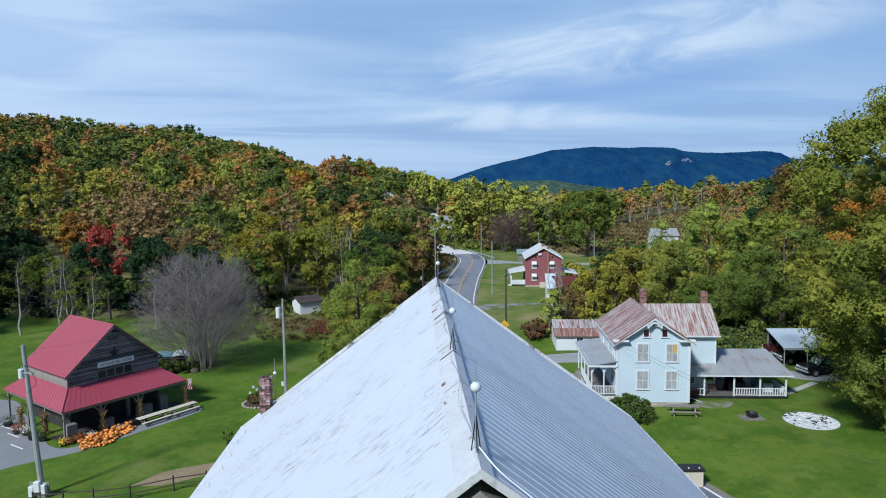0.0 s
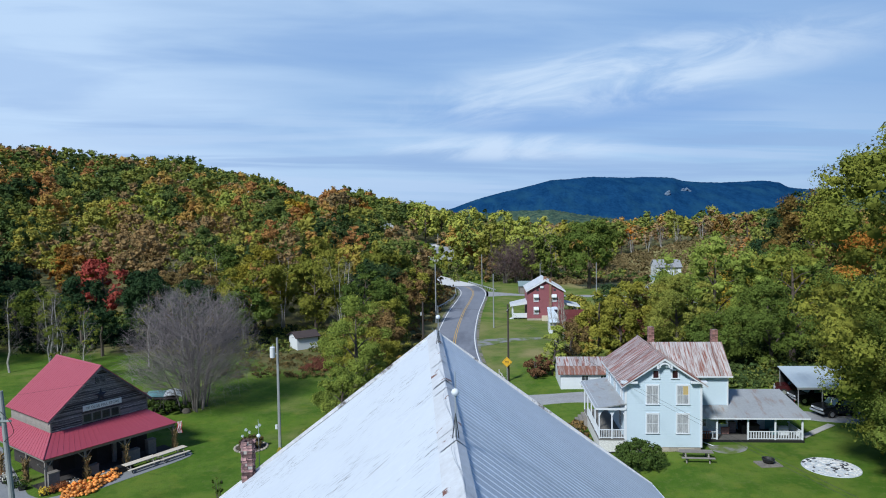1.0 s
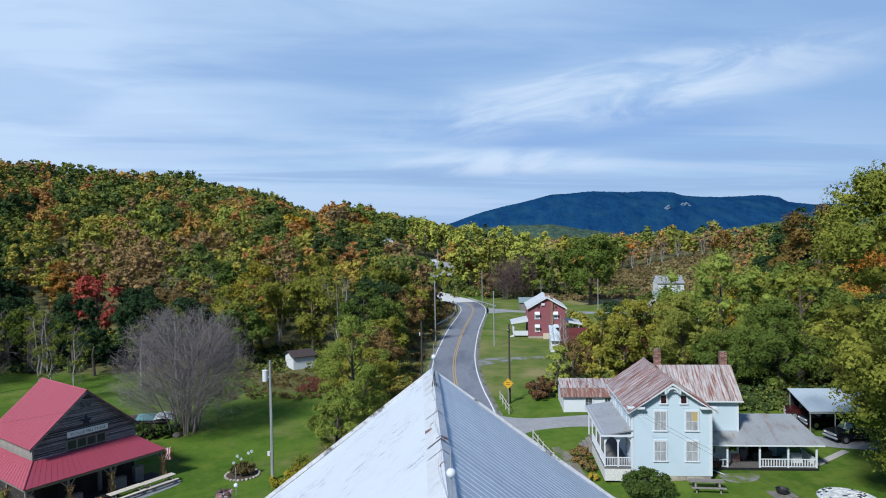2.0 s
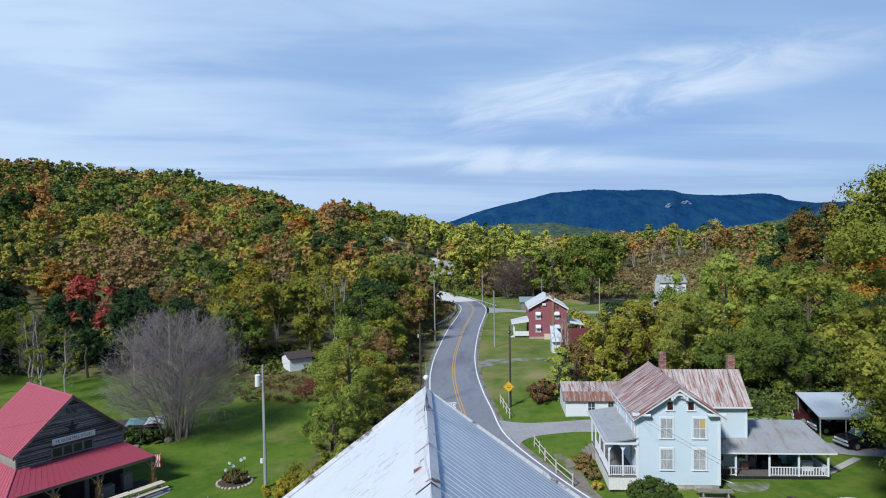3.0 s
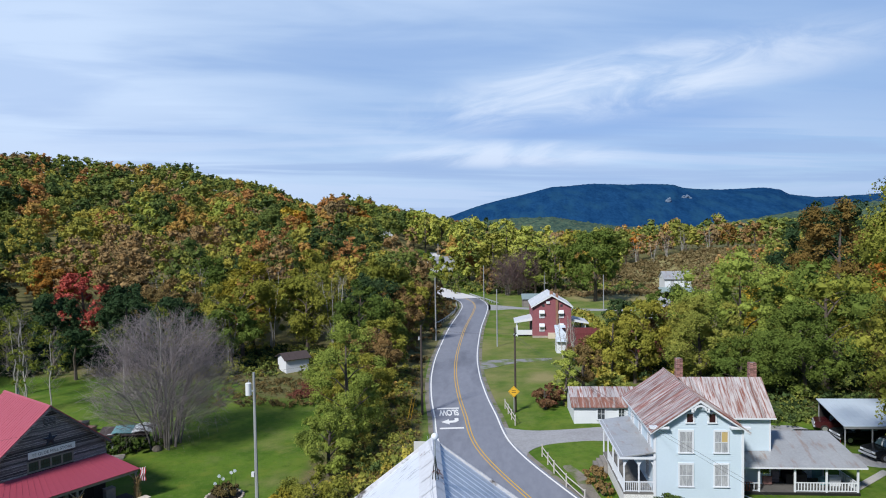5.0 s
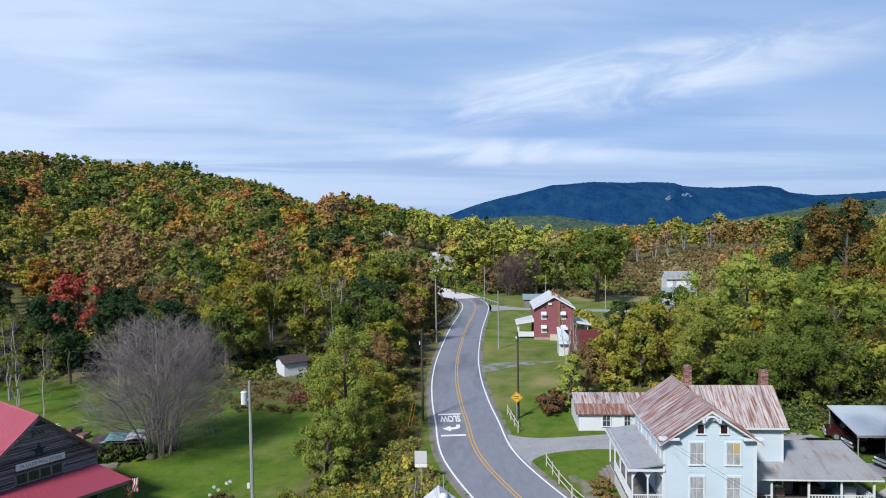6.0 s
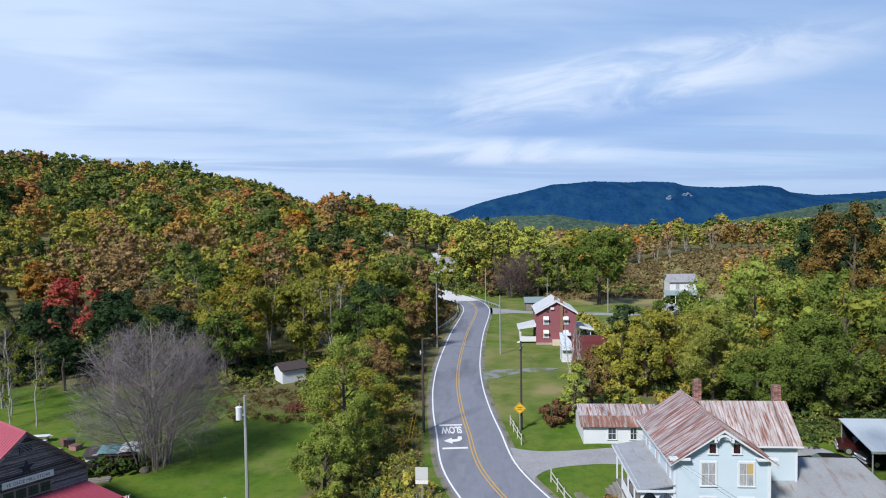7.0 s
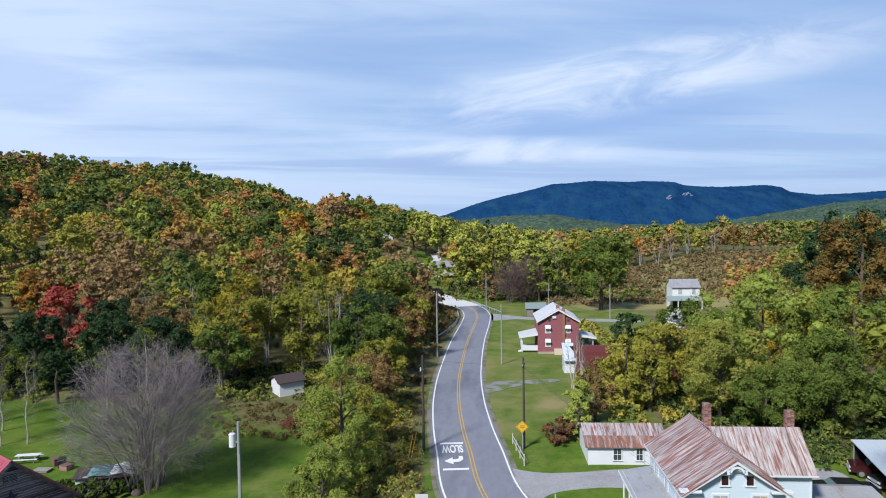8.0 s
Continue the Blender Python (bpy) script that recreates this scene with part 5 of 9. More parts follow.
    row = part("upper_window", fr, GREYWOOD, ob, "row of small paned windows")
    for i in range(4):
        for j in range(3):
            for k in range(2):
                x = 2.68 + 0.82 * i + 0.23 * j
                z = pj + 0.20 + 0.34 * k
                part("pane", cube(x + 0.02, x + 0.20, -0.005, 0.02, z + 0.03, z + 0.31), GLASS, row)
    vent = part("gable_vent", cube(W / 2 - 0.42, W / 2 + 0.42, -0.04, 0.02, R - 1.55, R - 0.75), BOARDS, ob)
    for i in range(7):
        part("slat", cube(W / 2 - 0.38, W / 2 + 0.38, -0.07, -0.02, R - 1.50 + 0.1 * i, R - 1.45 + 0.1 * i), BOARDS, vent)
    star = B()
    pts = []
    for i in range(10):
        rr = 0.62 if i % 2 == 0 else 0.24
        a = math.pi / 2 + i * math.pi / 5
        pts.append((W / 2 + rr * math.cos(a), -0.06, R - 2.6 + rr * math.sin(a)))
    c = star.verts.new((W / 2, -0.20, R - 2.6))
    vs = [star.verts.new(p) for p in pts]
    for i in range(10):
        star.faces.new((vs[i], vs[(i + 1) % 10], c))
    star.faces.new(vs[::-1])
    part("star", star, STARBLUE, ob, "dark blue metal barn star")
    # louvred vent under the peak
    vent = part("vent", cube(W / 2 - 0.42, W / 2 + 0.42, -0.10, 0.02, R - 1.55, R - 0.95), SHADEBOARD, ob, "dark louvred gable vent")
    for i in range(6):
        part("louvre", cube(W / 2 - 0.42, W / 2 + 0.42, -0.13, -0.09, R - 1.53 + 0.10 * i, R - 1.49 + 0.10 * i), WORNEDGE, vent)
    # sign board with painted letters
    sg = thing("shop_sign", STORE @ Matrix.Translation((W / 2 + 0.1, -0.09, pj + 1.18)), "long white wooden sign board lettered on the store gable", "sign")
    part("board", cube(-1.72, 1.72, -0.03, 0.03, 0.02, 0.52, bevel=0.01), SIGNWHITE, sg)
    lettering("YE OLDE MILL STORE", sg, Matrix.Translation((0, -0.034, 0.15)) @ pose(0, 0, 0, 90), 0.33, 2.95, GREYINK)


SIGNWHITE = mat("white_sign_paint", (0.86, 0.86, 0.86), (0.74, 0.74, 0.75), rough=0.5, scale=2, fine=9, amount=0.6)
STARBLUE = mat("dark_blue_metal", (0.03, 0.035, 0.06), rough=0.6)
GREYINK = mat("faded_lettering", (0.16, 0.17, 0.20), (0.12, 0.12, 0.14), rough=0.8)


def lettering(text, parent, m, size, width, material, depth=0.004, bold=0.0):
    cu = bpy.data.curves.new("lettering", "FONT")
    cu.body, cu.size, cu.extrude, cu.align_x = text, size, depth, "CENTER"
    cu.offset = bold
    tmp = new("lettering_source", cu)
    me = bpy.data.meshes.new_from_object(tmp)
    bpy.data.objects.remove(tmp)
    ob = part("lettering", me, None, parent)
    me.materials.clear()
    me.materials.append(material)
    xs = [v.co.x for v in me.vertices]
    k = width / (max(xs) - min(xs))
    ob.matrix_basis = m @ Matrix.Diagonal((k, 1, 1, 1))
    return ob


build_store()

# ---- brick house and the far buildings ----


def build_brick_house():
    ob = thing("brick_house", Matrix.Translation((12.05, 143.9, -0.95)), "two-storey painted red brick house with pale metal roof", "house")
    W, D, E, R = 3.75, 10.0, 6.35, 8.5
    part("wall", extrude(B(), [(-W, 0, 0), (W, 0, 0), (W, 0, E), (0, 0, R - 0.15), (-W, 0, E)], (0, D, 0)), BRICK, ob)
    s = (R - E) / W
    for sx in (-1, 1):
        ex = sx * (W + 0.32)
        seam_roof(ob, (0, -0.5, R + 0.05), (0, D + 0.4, R + 0.05), (ex, D + 0.4, E - s * 0.32 + 0.05), (ex, -0.5, E - s * 0.32 + 0.05), PALEROOF, 1.0)
        part("barge_board", extrude(B(), [(0, -0.52, R + 0.02), (ex, -0.52, E - s * 0.32 + 0.02), (ex, -0.52, E - s * 0.32 - 0.25), (0, -0.52, R - 0.28)], (0, 0.05, 0)), WHITE, ob)
    for x in (-1.95, 1.75):
        for z in (1.4, 4.0):
            w = window(ob, x, z, 0.8, 1.35, -0.02, panes=(1, 2))
            part("awning", extrude(B(), [(x - 0.52, -0.03, z + 1.45), (x - 0.52, -0.55, z + 1.0), (x - 0.52, -0.55, z + 0.82), (x - 0.52, -0.03, z + 0.9)], (1.04, 0, 0)), WHITE, w, "white metal awning")
    part("attic_unit", cube(-1.1, -0.4, -0.25, 0.05, 6.75, 7.2), WHITE, ob)
    for x in (-1.85, 1.65):
        part("attic_window", cube(x, x + 0.45, -0.04, 0.03, 6.15, 6.6), GLASS, ob)
    part("chimney", cube(0.75, 1.22, -0.30, 0.2, 0, 8.75), TANBRICK, ob, "tan brick chimney up the gable")
    part("footing", cube(-W - 0.05, W + 0.05, -0.06, 0.1, -0.4, 0.45), STONE, ob, "pale stone footing")
    part("chimney_pot", cube(-0.3, 0.3, 0.6, 1.2, 8.3, 9.1), TANBRICK, ob)
    # porch to the road and one behind
    for sx, zt in ((-1, 3.0), (1, 2.8)):
        x0, x1 = sorted((sx * W, sx * (W + 3.0)))
        part("porch_floor", cube(x0, x1, 1.6, 6.6, 0.35, 0.55), WHITE, ob)
        a, b = (sx * W, 1.2, zt + 0.8), (sx * W, 7.0, zt + 0.8)
        c, d = (sx * (W + 3.5), 7.0, zt), (sx * (W + 3.5), 1.2, zt)
        seam_roof(ob, a, b, c, d, PALEROOF, 1.2)
        for y in (1.7, 4.1, 6.5):
            part("porch_post", cube(sx * (W + 2.9) - 0.07, sx * (W + 2.9) + 0.07, y - 0.07, y + 0.07, -0.3, zt), WHITE, ob)
        part("parapet", cube(x0, x1, 1.58, 1.66, 0.45, 1.35), WHITE, ob)
        part("parapet", cube(sx * (W + 3.0) - 0.04, sx * (W + 3.0) + 0.04, 1.66, 6.6, 0.45, 1.35), WHITE, ob)
        part("fascia", extrude(B(), [(sx * W, 1.12, zt + 0.86), (sx * (W + 3.5), 1.12, zt + 0.06), (sx * (W + 3.5), 1.12, zt - 0.22), (sx * W, 1.12, zt + 0.30)], (0, 0.06, 0)), WHITE, ob)
        # dark sheet over the brick imitates the shade below the porch roof
        part("shaded_wall", cube(*sorted((sx * (W + 0.02), sx * (W + 0.06))), 1.7, 6.5, 0.6, zt), DARK, ob, "near-black sheet standing for the shade under the porch")
    part("cellar_hatch", cube(-0.8, 0.8, -1.0, 0.0, -0.1, 1.05), CREAM, ob)
    part("steps", extrude(B(), [(-W - 2.6, 1.9, 0.5), (-W - 4.0, 1.9, -0.1), (-W - 3.8, 1.9, -0.2), (-W - 2.4, 1.9, 0.4)], (0, 1.0, 0)), WHITE, ob)


TANBRICK = mat("tan_brick", (0.30, 0.17, 0.11), (0.2, 0.11, 0.075), rough=0.9, scale=1.5, fine=9, amount=0.9)
PALEROOF = mat("pale_metal_roof", (0.62, 0.64, 0.67), (0.52, 0.54, 0.57), rough=0.45, metal=0.2, scale=0.4, fine=3)
CREAM = mat("cream_paint", (0.66, 0.58, 0.46), rough=0.7)
REDBOARD = mat("barn_red", (0.16, 0.035, 0.04), (0.11, 0.028, 0.03), rough=0.85, scale=1, fine=6, stretch=(4, 4, 0.4), amount=0.9)
build_brick_house()


def gable_house(name, x, y, rz, W, D, E, R, wall, roof, label, cat, over=0.35, wins=(), zoff=0.0):
    """A plain gabled building: walls, two roof slopes, windows on the front (x, z, w, h)."""
    ob = thing(name, pose(x, y, ground(x, y) + zoff, 0, 0, rz), label, cat)
    part("wall", extrude(B(), [(-W, 0, -0.5), (W, 0, -0.5), (W, 0, E), (0, 0, R - 0.1), (-W, 0, E)], (0, D, 0)), wall, ob)
    s = (R - E) / W
    for sx in (-1, 1):
        ex = sx * (W + over)
        seam_roof(ob, (0, -over, R + 0.03), (0, D + over, R + 0.03), (ex, D + over, E - s * over + 0.03), (ex, -over, E - s * over + 0.03), roof, 1.2)
    for x_, z_, w_, h_ in wins:
        window(ob, x_, z_, w_, h_, -0.02, panes=(1, 2))
    return ob


def build_red_shed():
    ob = thing("red_shed", Matrix.Translation((11.0, 127.5, -0.75)), "dark red board shed with a pale blue lean-to roof", "shed")
    part("wall", cube(2.0, 7.6, 0, 6, 0, 3.5), REDBOARD, ob)
    seam_roof(ob, (1.4, 0.2, 4.35), (8.0, 0.2, 4.35), (8.0, 6.4, 3.4), (1.4, 6.4, 3.4), REDBOARD, 1.0)
    part("front_fall", extrude(B(), [(1.9, -0.3, 0.3), (7.7, -0.3, 0.3), (7.7, 0.15, 4.3), (1.9, 0.15, 4.3)], (0, 0.06, 0)), REDBOARD, ob)
    seam_roof(ob, (0.2, 3.2, 4.4), (2.1, 3.2, 4.4), (2.1, -0.6, 2.1), (0.2, -0.6, 2.1), PALEBLUE, 0.7)
    part("lean_to_wall", extrude(B(), [(0.3, 0, 0), (2.0, 0, 0), (2.0, 0, 2.3), (0.3, 0, 2.3)], (0, 3.0, 0)), WHITE, ob)


PALEBLUE = mat("pale_blue_metal", (0.52, 0.60, 0.68), (0.46, 0.53, 0.60), rough=0.45)
build_red_shed()
TEALROOF = mat("teal_metal_roof", (0.24, 0.31, 0.31), (0.19, 0.25, 0.25), rough=0.5)


def build_far_buildings():
    # shed across the lane
    ob = thing("open_shed", pose(11.4, 192, ground(11.4, 192)) @ Matrix.Diagonal((0.88, 0.88, 0.76, 1)), "small open-fronted shed with a grey-green metal roof", "shed")
    part("wall", cube(-3.0, -2.8, 0, 4, 0, 2.6), GREYWOOD, ob)
    part("wall", cube(2.8, 3.0, 0, 4, 0, 2.6), GREYWOOD, ob)
    part("wall", cube(-3.0, 3.0, 3.9, 4.0, 0, 2.6), GREYWOOD, ob)
    part("front_panel", cube(-2.9, -0.9, 0.0, 0.1, 0, 2.5), GREYWOOD, ob)
    seam_roof(ob, (-3.2, 4.4, 4.2), (3.2, 4.4, 4.2), (3.2, -0.4, 2.75), (-3.2, -0.4, 2.75), TEALROOF, 0.8)
    # white farmhouse across the field
    ob = thing("field_house", pose(53.6, 206, ground(53.6, 206)), "white two-storey house with a grey roof and teal porch roof", "house")
    part("wall", cube(-3.7, 3.7, 0, 6, -0.5, 6.1), WHITE, ob)
    seam_roof(ob, (-4.0, 3.0, 8.0), (4.0, 3.0, 8.0), (4.0, -0.5, 5.9), (-4.0, -0.5, 5.9), GREYROOF, 1.2)
    seam_roof(ob, (-4.0, 3.0, 8.0), (4.0, 3.0, 8.0), (4.0, 6.5, 5.9), (-4.0, 6.5, 5.9), GREYROOF, 1.2)
    part("gable_fill", extrude(B(), [(-3.7, 0.1, 6.0), (-3.7, 5.9, 6.0), (-3.7, 3.0, 7.8)], (7.4, 0, 0)), WHITE, ob)
    for x in (-1.6, 2.1):
        window(ob, x, 4.0, 1.0, 1.7, -0.02, panes=(1, 2))
    seam_roof(ob, (-5.6, 0.0, 3.6), (3.9, 0.0, 3.6), (3.9, -2.6, 2.5), (-5.6, -2.6, 2.5), TEALROOF, 1.2)
    for x in (-5.3, -2.8, 0, 3.6):
        part("porch_post", cube(x - 0.1, x + 0.1, -2.5, -2.3, -0.4, 2.55), WHITE, ob)
    # near-black sheet in place of the porch's own shade
    part("porch_shade", cube(-3.6, 3.6, -0.1, -0.02, 0.0, 3.2), DARK, ob)
    gable_house("white_garage", 42.8, 169, 20, 2.6, 6, 2.6, 4.2, WHITE, GREYROOF, "small white garage among the trees", "garage", wins=((0, 0.9, 1.2, 1.0),))
    gable_house("garden_shed", -31.6, 112.0, -52, 1.75, 3.6, 2.05, 2.75, WHITE, DARKROOF, "small white shed with a dark shingled roof", "shed")
    gable_house("dark_red_shed", 26.5, 121, 10, 4.0, 6, 3.0, 4.4, REDBOARD, REDBOARD, "dark red shed behind the trees", "shed")
    for x, y, rz, c in ((-60.5, 402, 20, WHITE), (-23.5, 276, -60, WHITE)):
        gable_house("hillside_house", x, y, rz, 3.6, 9, 3.2, 5.4, c, GREYROOF, "small pale house among the hillside trees", "house", wins=((0, 1.2, 1.4, 1.2),))


DARKROOF = mat("dark_shingles", (0.075, 0.055, 0.055), (0.045, 0.035, 0.035), rough=0.85, scale=2, fine=12)
build_far_buildings()

# ---- road furniture ----


def road_at(y, off):
    """A point beside the road's middle, off metres to its right, and its heading."""
    i = int(np.argmin([abs(p.y - y) for p in ROADLINE]))
    a, b = ROADLINE[max(i - 1, 0)], ROADLINE[min(i + 1, len(ROADLINE) - 1)]
    t = (b - a).normalized()
    x = float(np.interp(y, _ry[:120], _rx[:120]))
    return Vector((x, y, 0)) + Vector((t.y, -t.x, 0)) * off, math.degrees(math.atan2(-t.x, t.y))


def build_marking():
    p, h = road_at(87.3, -1.78)
    base = pose(p.x, p.y, ground(p.x, p.y) + 0.066, 0, 0, h)
    ob = tagged(new("road_marking"), "white painted slow warning with a turn arrow on the asphalt", "road marking", kind="structure")
    ob.matrix_world = base
    for y in (-3.75, 3.75):
        part("bar", cube(-1.28, 1.28, y - 0.24, y + 0.24, 0, 0.004), LINEW, ob)
    lettering("SLOW", ob, pose(0, 3.05, 0.002, 0, 0, 180) @ Matrix.Diagonal((1, 1.45, 1, 1)), 2.15, 2.25, LINEW, 0.002, 0.07)
    g = B()
    pts = [(-1.05, -1.5), (-0.15, -0.55), (-0.15, -1.1), (0.25, -1.05), (0.48, -0.85), (0.5, -0.2), (0.92, -0.2), (0.9, -1.15), (0.55, -1.75), (-0.15, -1.9), (-0.15, -2.45)]
    f = g.faces.new([g.verts.new((x, y, 0.004)) for x, y in pts])
    bmesh.ops.triangulate(g, faces=[f])
    part("arrow", g, LINEW, ob)


build_marking()


def pole(x, y, h, r=0.16, material=None, lean=(0, 0), arms=(), label="", z=None):
    """A tapered utility pole with crossarms (height, half-length, heading)."""
    ob = thing("utility_pole", Matrix.Translation((x, y, (ground(x, y) if z is None else z) - 0.1)), label or "weathered wooden utility pole by the road", "utility pole", "utility poles")
    part("post", tube(B(), (0, 0, 0), (lean[0], lean[1], h), r, r * 0.68, 10), material or POLE, ob)
    for hz, half, head in arms:
        c, s_ = math.cos(radians(head)), math.sin(radians(head))
        k = hz / h
        m = Matrix.Translation((lean[0] * k, lean[1] * k, hz)) @ Matrix.Rotation(radians(head), 4, "Z")
        arm = part("crossarm", cube(-half, half, -0.06, 0.06, -0.07, 0.07, m=m), material or POLE, ob)
        for u in (-half * 0.9, -half * 0.45, half * 0.45, half * 0.9):
            part("insulator", tube(B(), m @ Vector((u, 0, 0.06)), m @ Vector((u, 0, 0.22)), 0.04, 0.03, 6), GALV, arm)
    return ob


def transformer(ob, x, y, z, r=0.24, h=0.95):
    g = tube(B(), (x, y, z), (x, y, z + h), r, r, 14)
    t = part("transformer", g, PALEGREY, ob, "pale grey transformer can")
    part("lid", tube(B(), (x, y, z + h), (x, y, z + h + 0.06), r + 0.02, r * 0.8, 14), PALEGREY, t)
    part("bushing", tube(B(), (x + 0.05, y, z + h + 0.05), (x + 0.05, y, z + h + 0.28), 0.04, 0.03, 6), GALV, t)
    part("bracket", cube(min(x, 0), max(x, 0), y - 0.05, y + 0.05, z + 0.3, z + 0.42), GALV, t)


PALEGREY = mat("pale_grey_enamel", (0.66, 0.69, 0.71), (0.58, 0.60, 0.63), rough=0.45, scale=2)
p = pole(-19.3, 66.9, 10.9, 0.15, PALEPOLE, label="tall silvered utility pole with a transformer on the lawn")
transformer(p, -0.45, -0.05, 9.05)
part("wire_guard", tube(B(), (0.12, -0.13, 0.1), (0.1, -0.12, 8.5), 0.03, 0.03, 6), GALV, p)
part("meter", cube(-0.38, -0.16, -0.12, 0.05, 2.3, 2.7), PALEGREY, p)
p = pole(-30.9, 47.9, 10.9, 0.20, PALEPOLE, lean=(-0.75, 0.1), label="leaning utility pole with meter boxes by the parking lot")
for x, z, w in ((-0.55, 0.2, 0.36), (-0.12, 0.55, 0.42), (0.36, 0.35, 0.3)):
    part("meter_box", cube(x - w / 2, x + w / 2, -0.48, -0.18, z, z + 0.75, bevel=0.02), PALEGREY, p)
    part("conduit", tube(B(), (x, -0.3, -0.3), (x, -0.3, z), 0.04, 0.04, 6), GALV, p)
part("backboard", cube(-0.8, 0.65, -0.19, -0.14, 0.1, 1.2), GREYWOOD, p)
transformer(p, -0.9, -0.05, 8.6, 0.18, 0.6)
g = B()
pts = spline([(-0.7, -0.1, 9.6), (0.0, -0.2, 9.0), (0.25, -0.2, 8.3), (-0.1, -0.2, 7.9), (-0.5, -0.1, 7.6)], 6)
for a, b in zip(pts, pts[1:]):
    tube(g, a, b, 0.02, 0.02, 5, False)
part("cable_loop", g, BLACK, p)
p = pole(-7.85, 88.6, 10.3, 0.15, label="dark wooden utility pole at the roadside")
part("insulator_bracket", tube(B(), (-0.22, -0.05, 8.6), (-0.22, -0.05, 9.0), 0.07, 0.06, 8), PALEGREY, p)
part("bracket", tube(B(), (-0.24, -0.05, 8.8), (0.1, -0.05, 8.8), 0.025, 0.025, 6), GALV, p)
p = pole(2.75, 89.5, 9.8, 0.14, arms=((9.0, 0.0 + 0.9, 80),), label="dark wooden pole beside a yellow road sign")
pole(-10.5, 141, 12.3, 0.15, PALEPOLE)
pole(1.25, 134.6, 10.6, 0.14, PALEPOLE)
pole(-1.7, 207.5, 10.4, 0.15, PALEPOLE)
pole(29.4, 187, 9.0, 0.14, PALEPOLE)
pole(15.8, 206, 7.5, 0.13, PALEPOLE)
pole(-21, 285, 11, 0.15, PALEPOLE)


def wire(p, q, sag, r=0.007):
    g = B()
    p, q = Vector(p), Vector(q)
    n = 14
    side = (q - p).cross(Vector((0, 0, 1))).normalized()
    rings = []
    for i in range(n + 1):
        t = i / n
        c = p.lerp(q, t) - Vector((0, 0, sag * 4 * t * (1 - t)))
        rings.append([g.verts.new(c + d * r) for d in (side, Vector((0, 0, 1)), -side, Vector((0, 0, -1)))])
    for a, b in zip(rings, rings[1:]):
        for i in range(4):
            g.faces.new((a[i], a[(i + 1) % 4], b[(i + 1) % 4], b[i]))
    tagged(part("overhead_wire", g, WIREGREY), "thin sagging overhead wire between poles", "wire", "overhead wires")


WIREGREY = mat("wire_grey", (0.05, 0.05, 0.053), rough=0.6)
wire((-31.6, 48, 9.3), (-19.3, 66.9, 9.7), 0.5)
wire((-19.3, 66.9, 9.6), (-7.85, 88.6, 9.0), 0.5)
wire((-7.85, 88.6, 9.9), (2.75, 89.5, 9.1), 0.3)
wire((-7.85, 88.6, 9.8), (-10.5, 141, 11.0), 0.8)
wire((2.75, 89.5, 9.3), (1.25, 134.6, 9.0), 0.7)
wire((2.6, 89.4, 9.0), (25.5, 22, 6.5), 1.3, 0.010)
wire((2.9, 89.6, 8.6), (26.3, 22, 6.1), 1.5, 0.010)
wire((2.8, 89.6, 8.3), (11.9, 71, 5.6), 0.3)


def build_diamond():
    ob = thing("warning_sign", Matrix.Translation((2.55, 88.9, ground(2.55, 88.9) - 0.1)), "yellow diamond road warning sign on a post", "road sign")
    part("post", cube(-0.04, 0.04, 0.03, 0.11, 0, 3.0), GALV, ob)
    s = 0.66
    part("plate", extrude(B(), [(-s, 0, 2.62), (0, 0, 2.62 - s), (s, 0, 2.62), (0, 0, 2.62 + s)], (0, 0.03, 0)), SIGNYELLOW, ob)
    e = 0.58
    g = B()
    for a, b in (((-e, 2.62), (0, 2.62 - e)), ((0, 2.62 - e), (e, 2.62)), ((e, 2.62), (0, 2.62 + e)), ((0, 2.62 + e), (-e, 2.62))):
        tube(g, (a[0], -0.004, a[1]), (b[0], -0.004, b[1]), 0.012, 0.012, 4)
    box(g, -0.24, 0.24, -0.008, -0.002, 2.70, 2.76)
    box(g, -0.24, 0.24, -0.008, -0.002, 2.50, 2.56)
    part("border", g, BLACK, ob)
    ob = thing("road_sign", Matrix.Translation((-6.25, 71.0, ground(-6.25, 71.0) - 0.05)), "plain grey rectangular road sign seen from behind", "road sign")
    part("post", cube(-0.04, 0.04, 0.02, 0.10, 0, 2.9), GALV, ob)
    part("plate", cube(-0.52, 0.52, -0.02, 0.015, 1.95, 3.0, bevel=0.01), SIGNGREY, ob)
    part("lower_plate", cube(-0.52, 0.52, -0.02, 0.015, 1.60, 1.92, bevel=0.01), LINEW, ob)
    for x, y in ((-9.3, 86.6), (-9.0, 86.9), (-34.0, 46.9)):
        ob = thing("guy_guard", Matrix.Translation((x, y, ground(x, y) - 0.1)), "leaning yellow guy-wire guard in the scrub", "guy wire", "guy guards")
        part("guard", tube(B(), (0, 0, 0), (0.55, 0.25, 2.6), 0.04, 0.04, 6), SIGNYELLOW, ob)


SIGNYELLOW = mat("sign_yellow", (0.72, 0.42, 0.03), (0.66, 0.38, 0.03), rough=0.5)
SIGNGREY = mat("sign_grey", (0.58, 0.60, 0.60), (0.5, 0.52, 0.52), rough=0.5)
build_diamond()


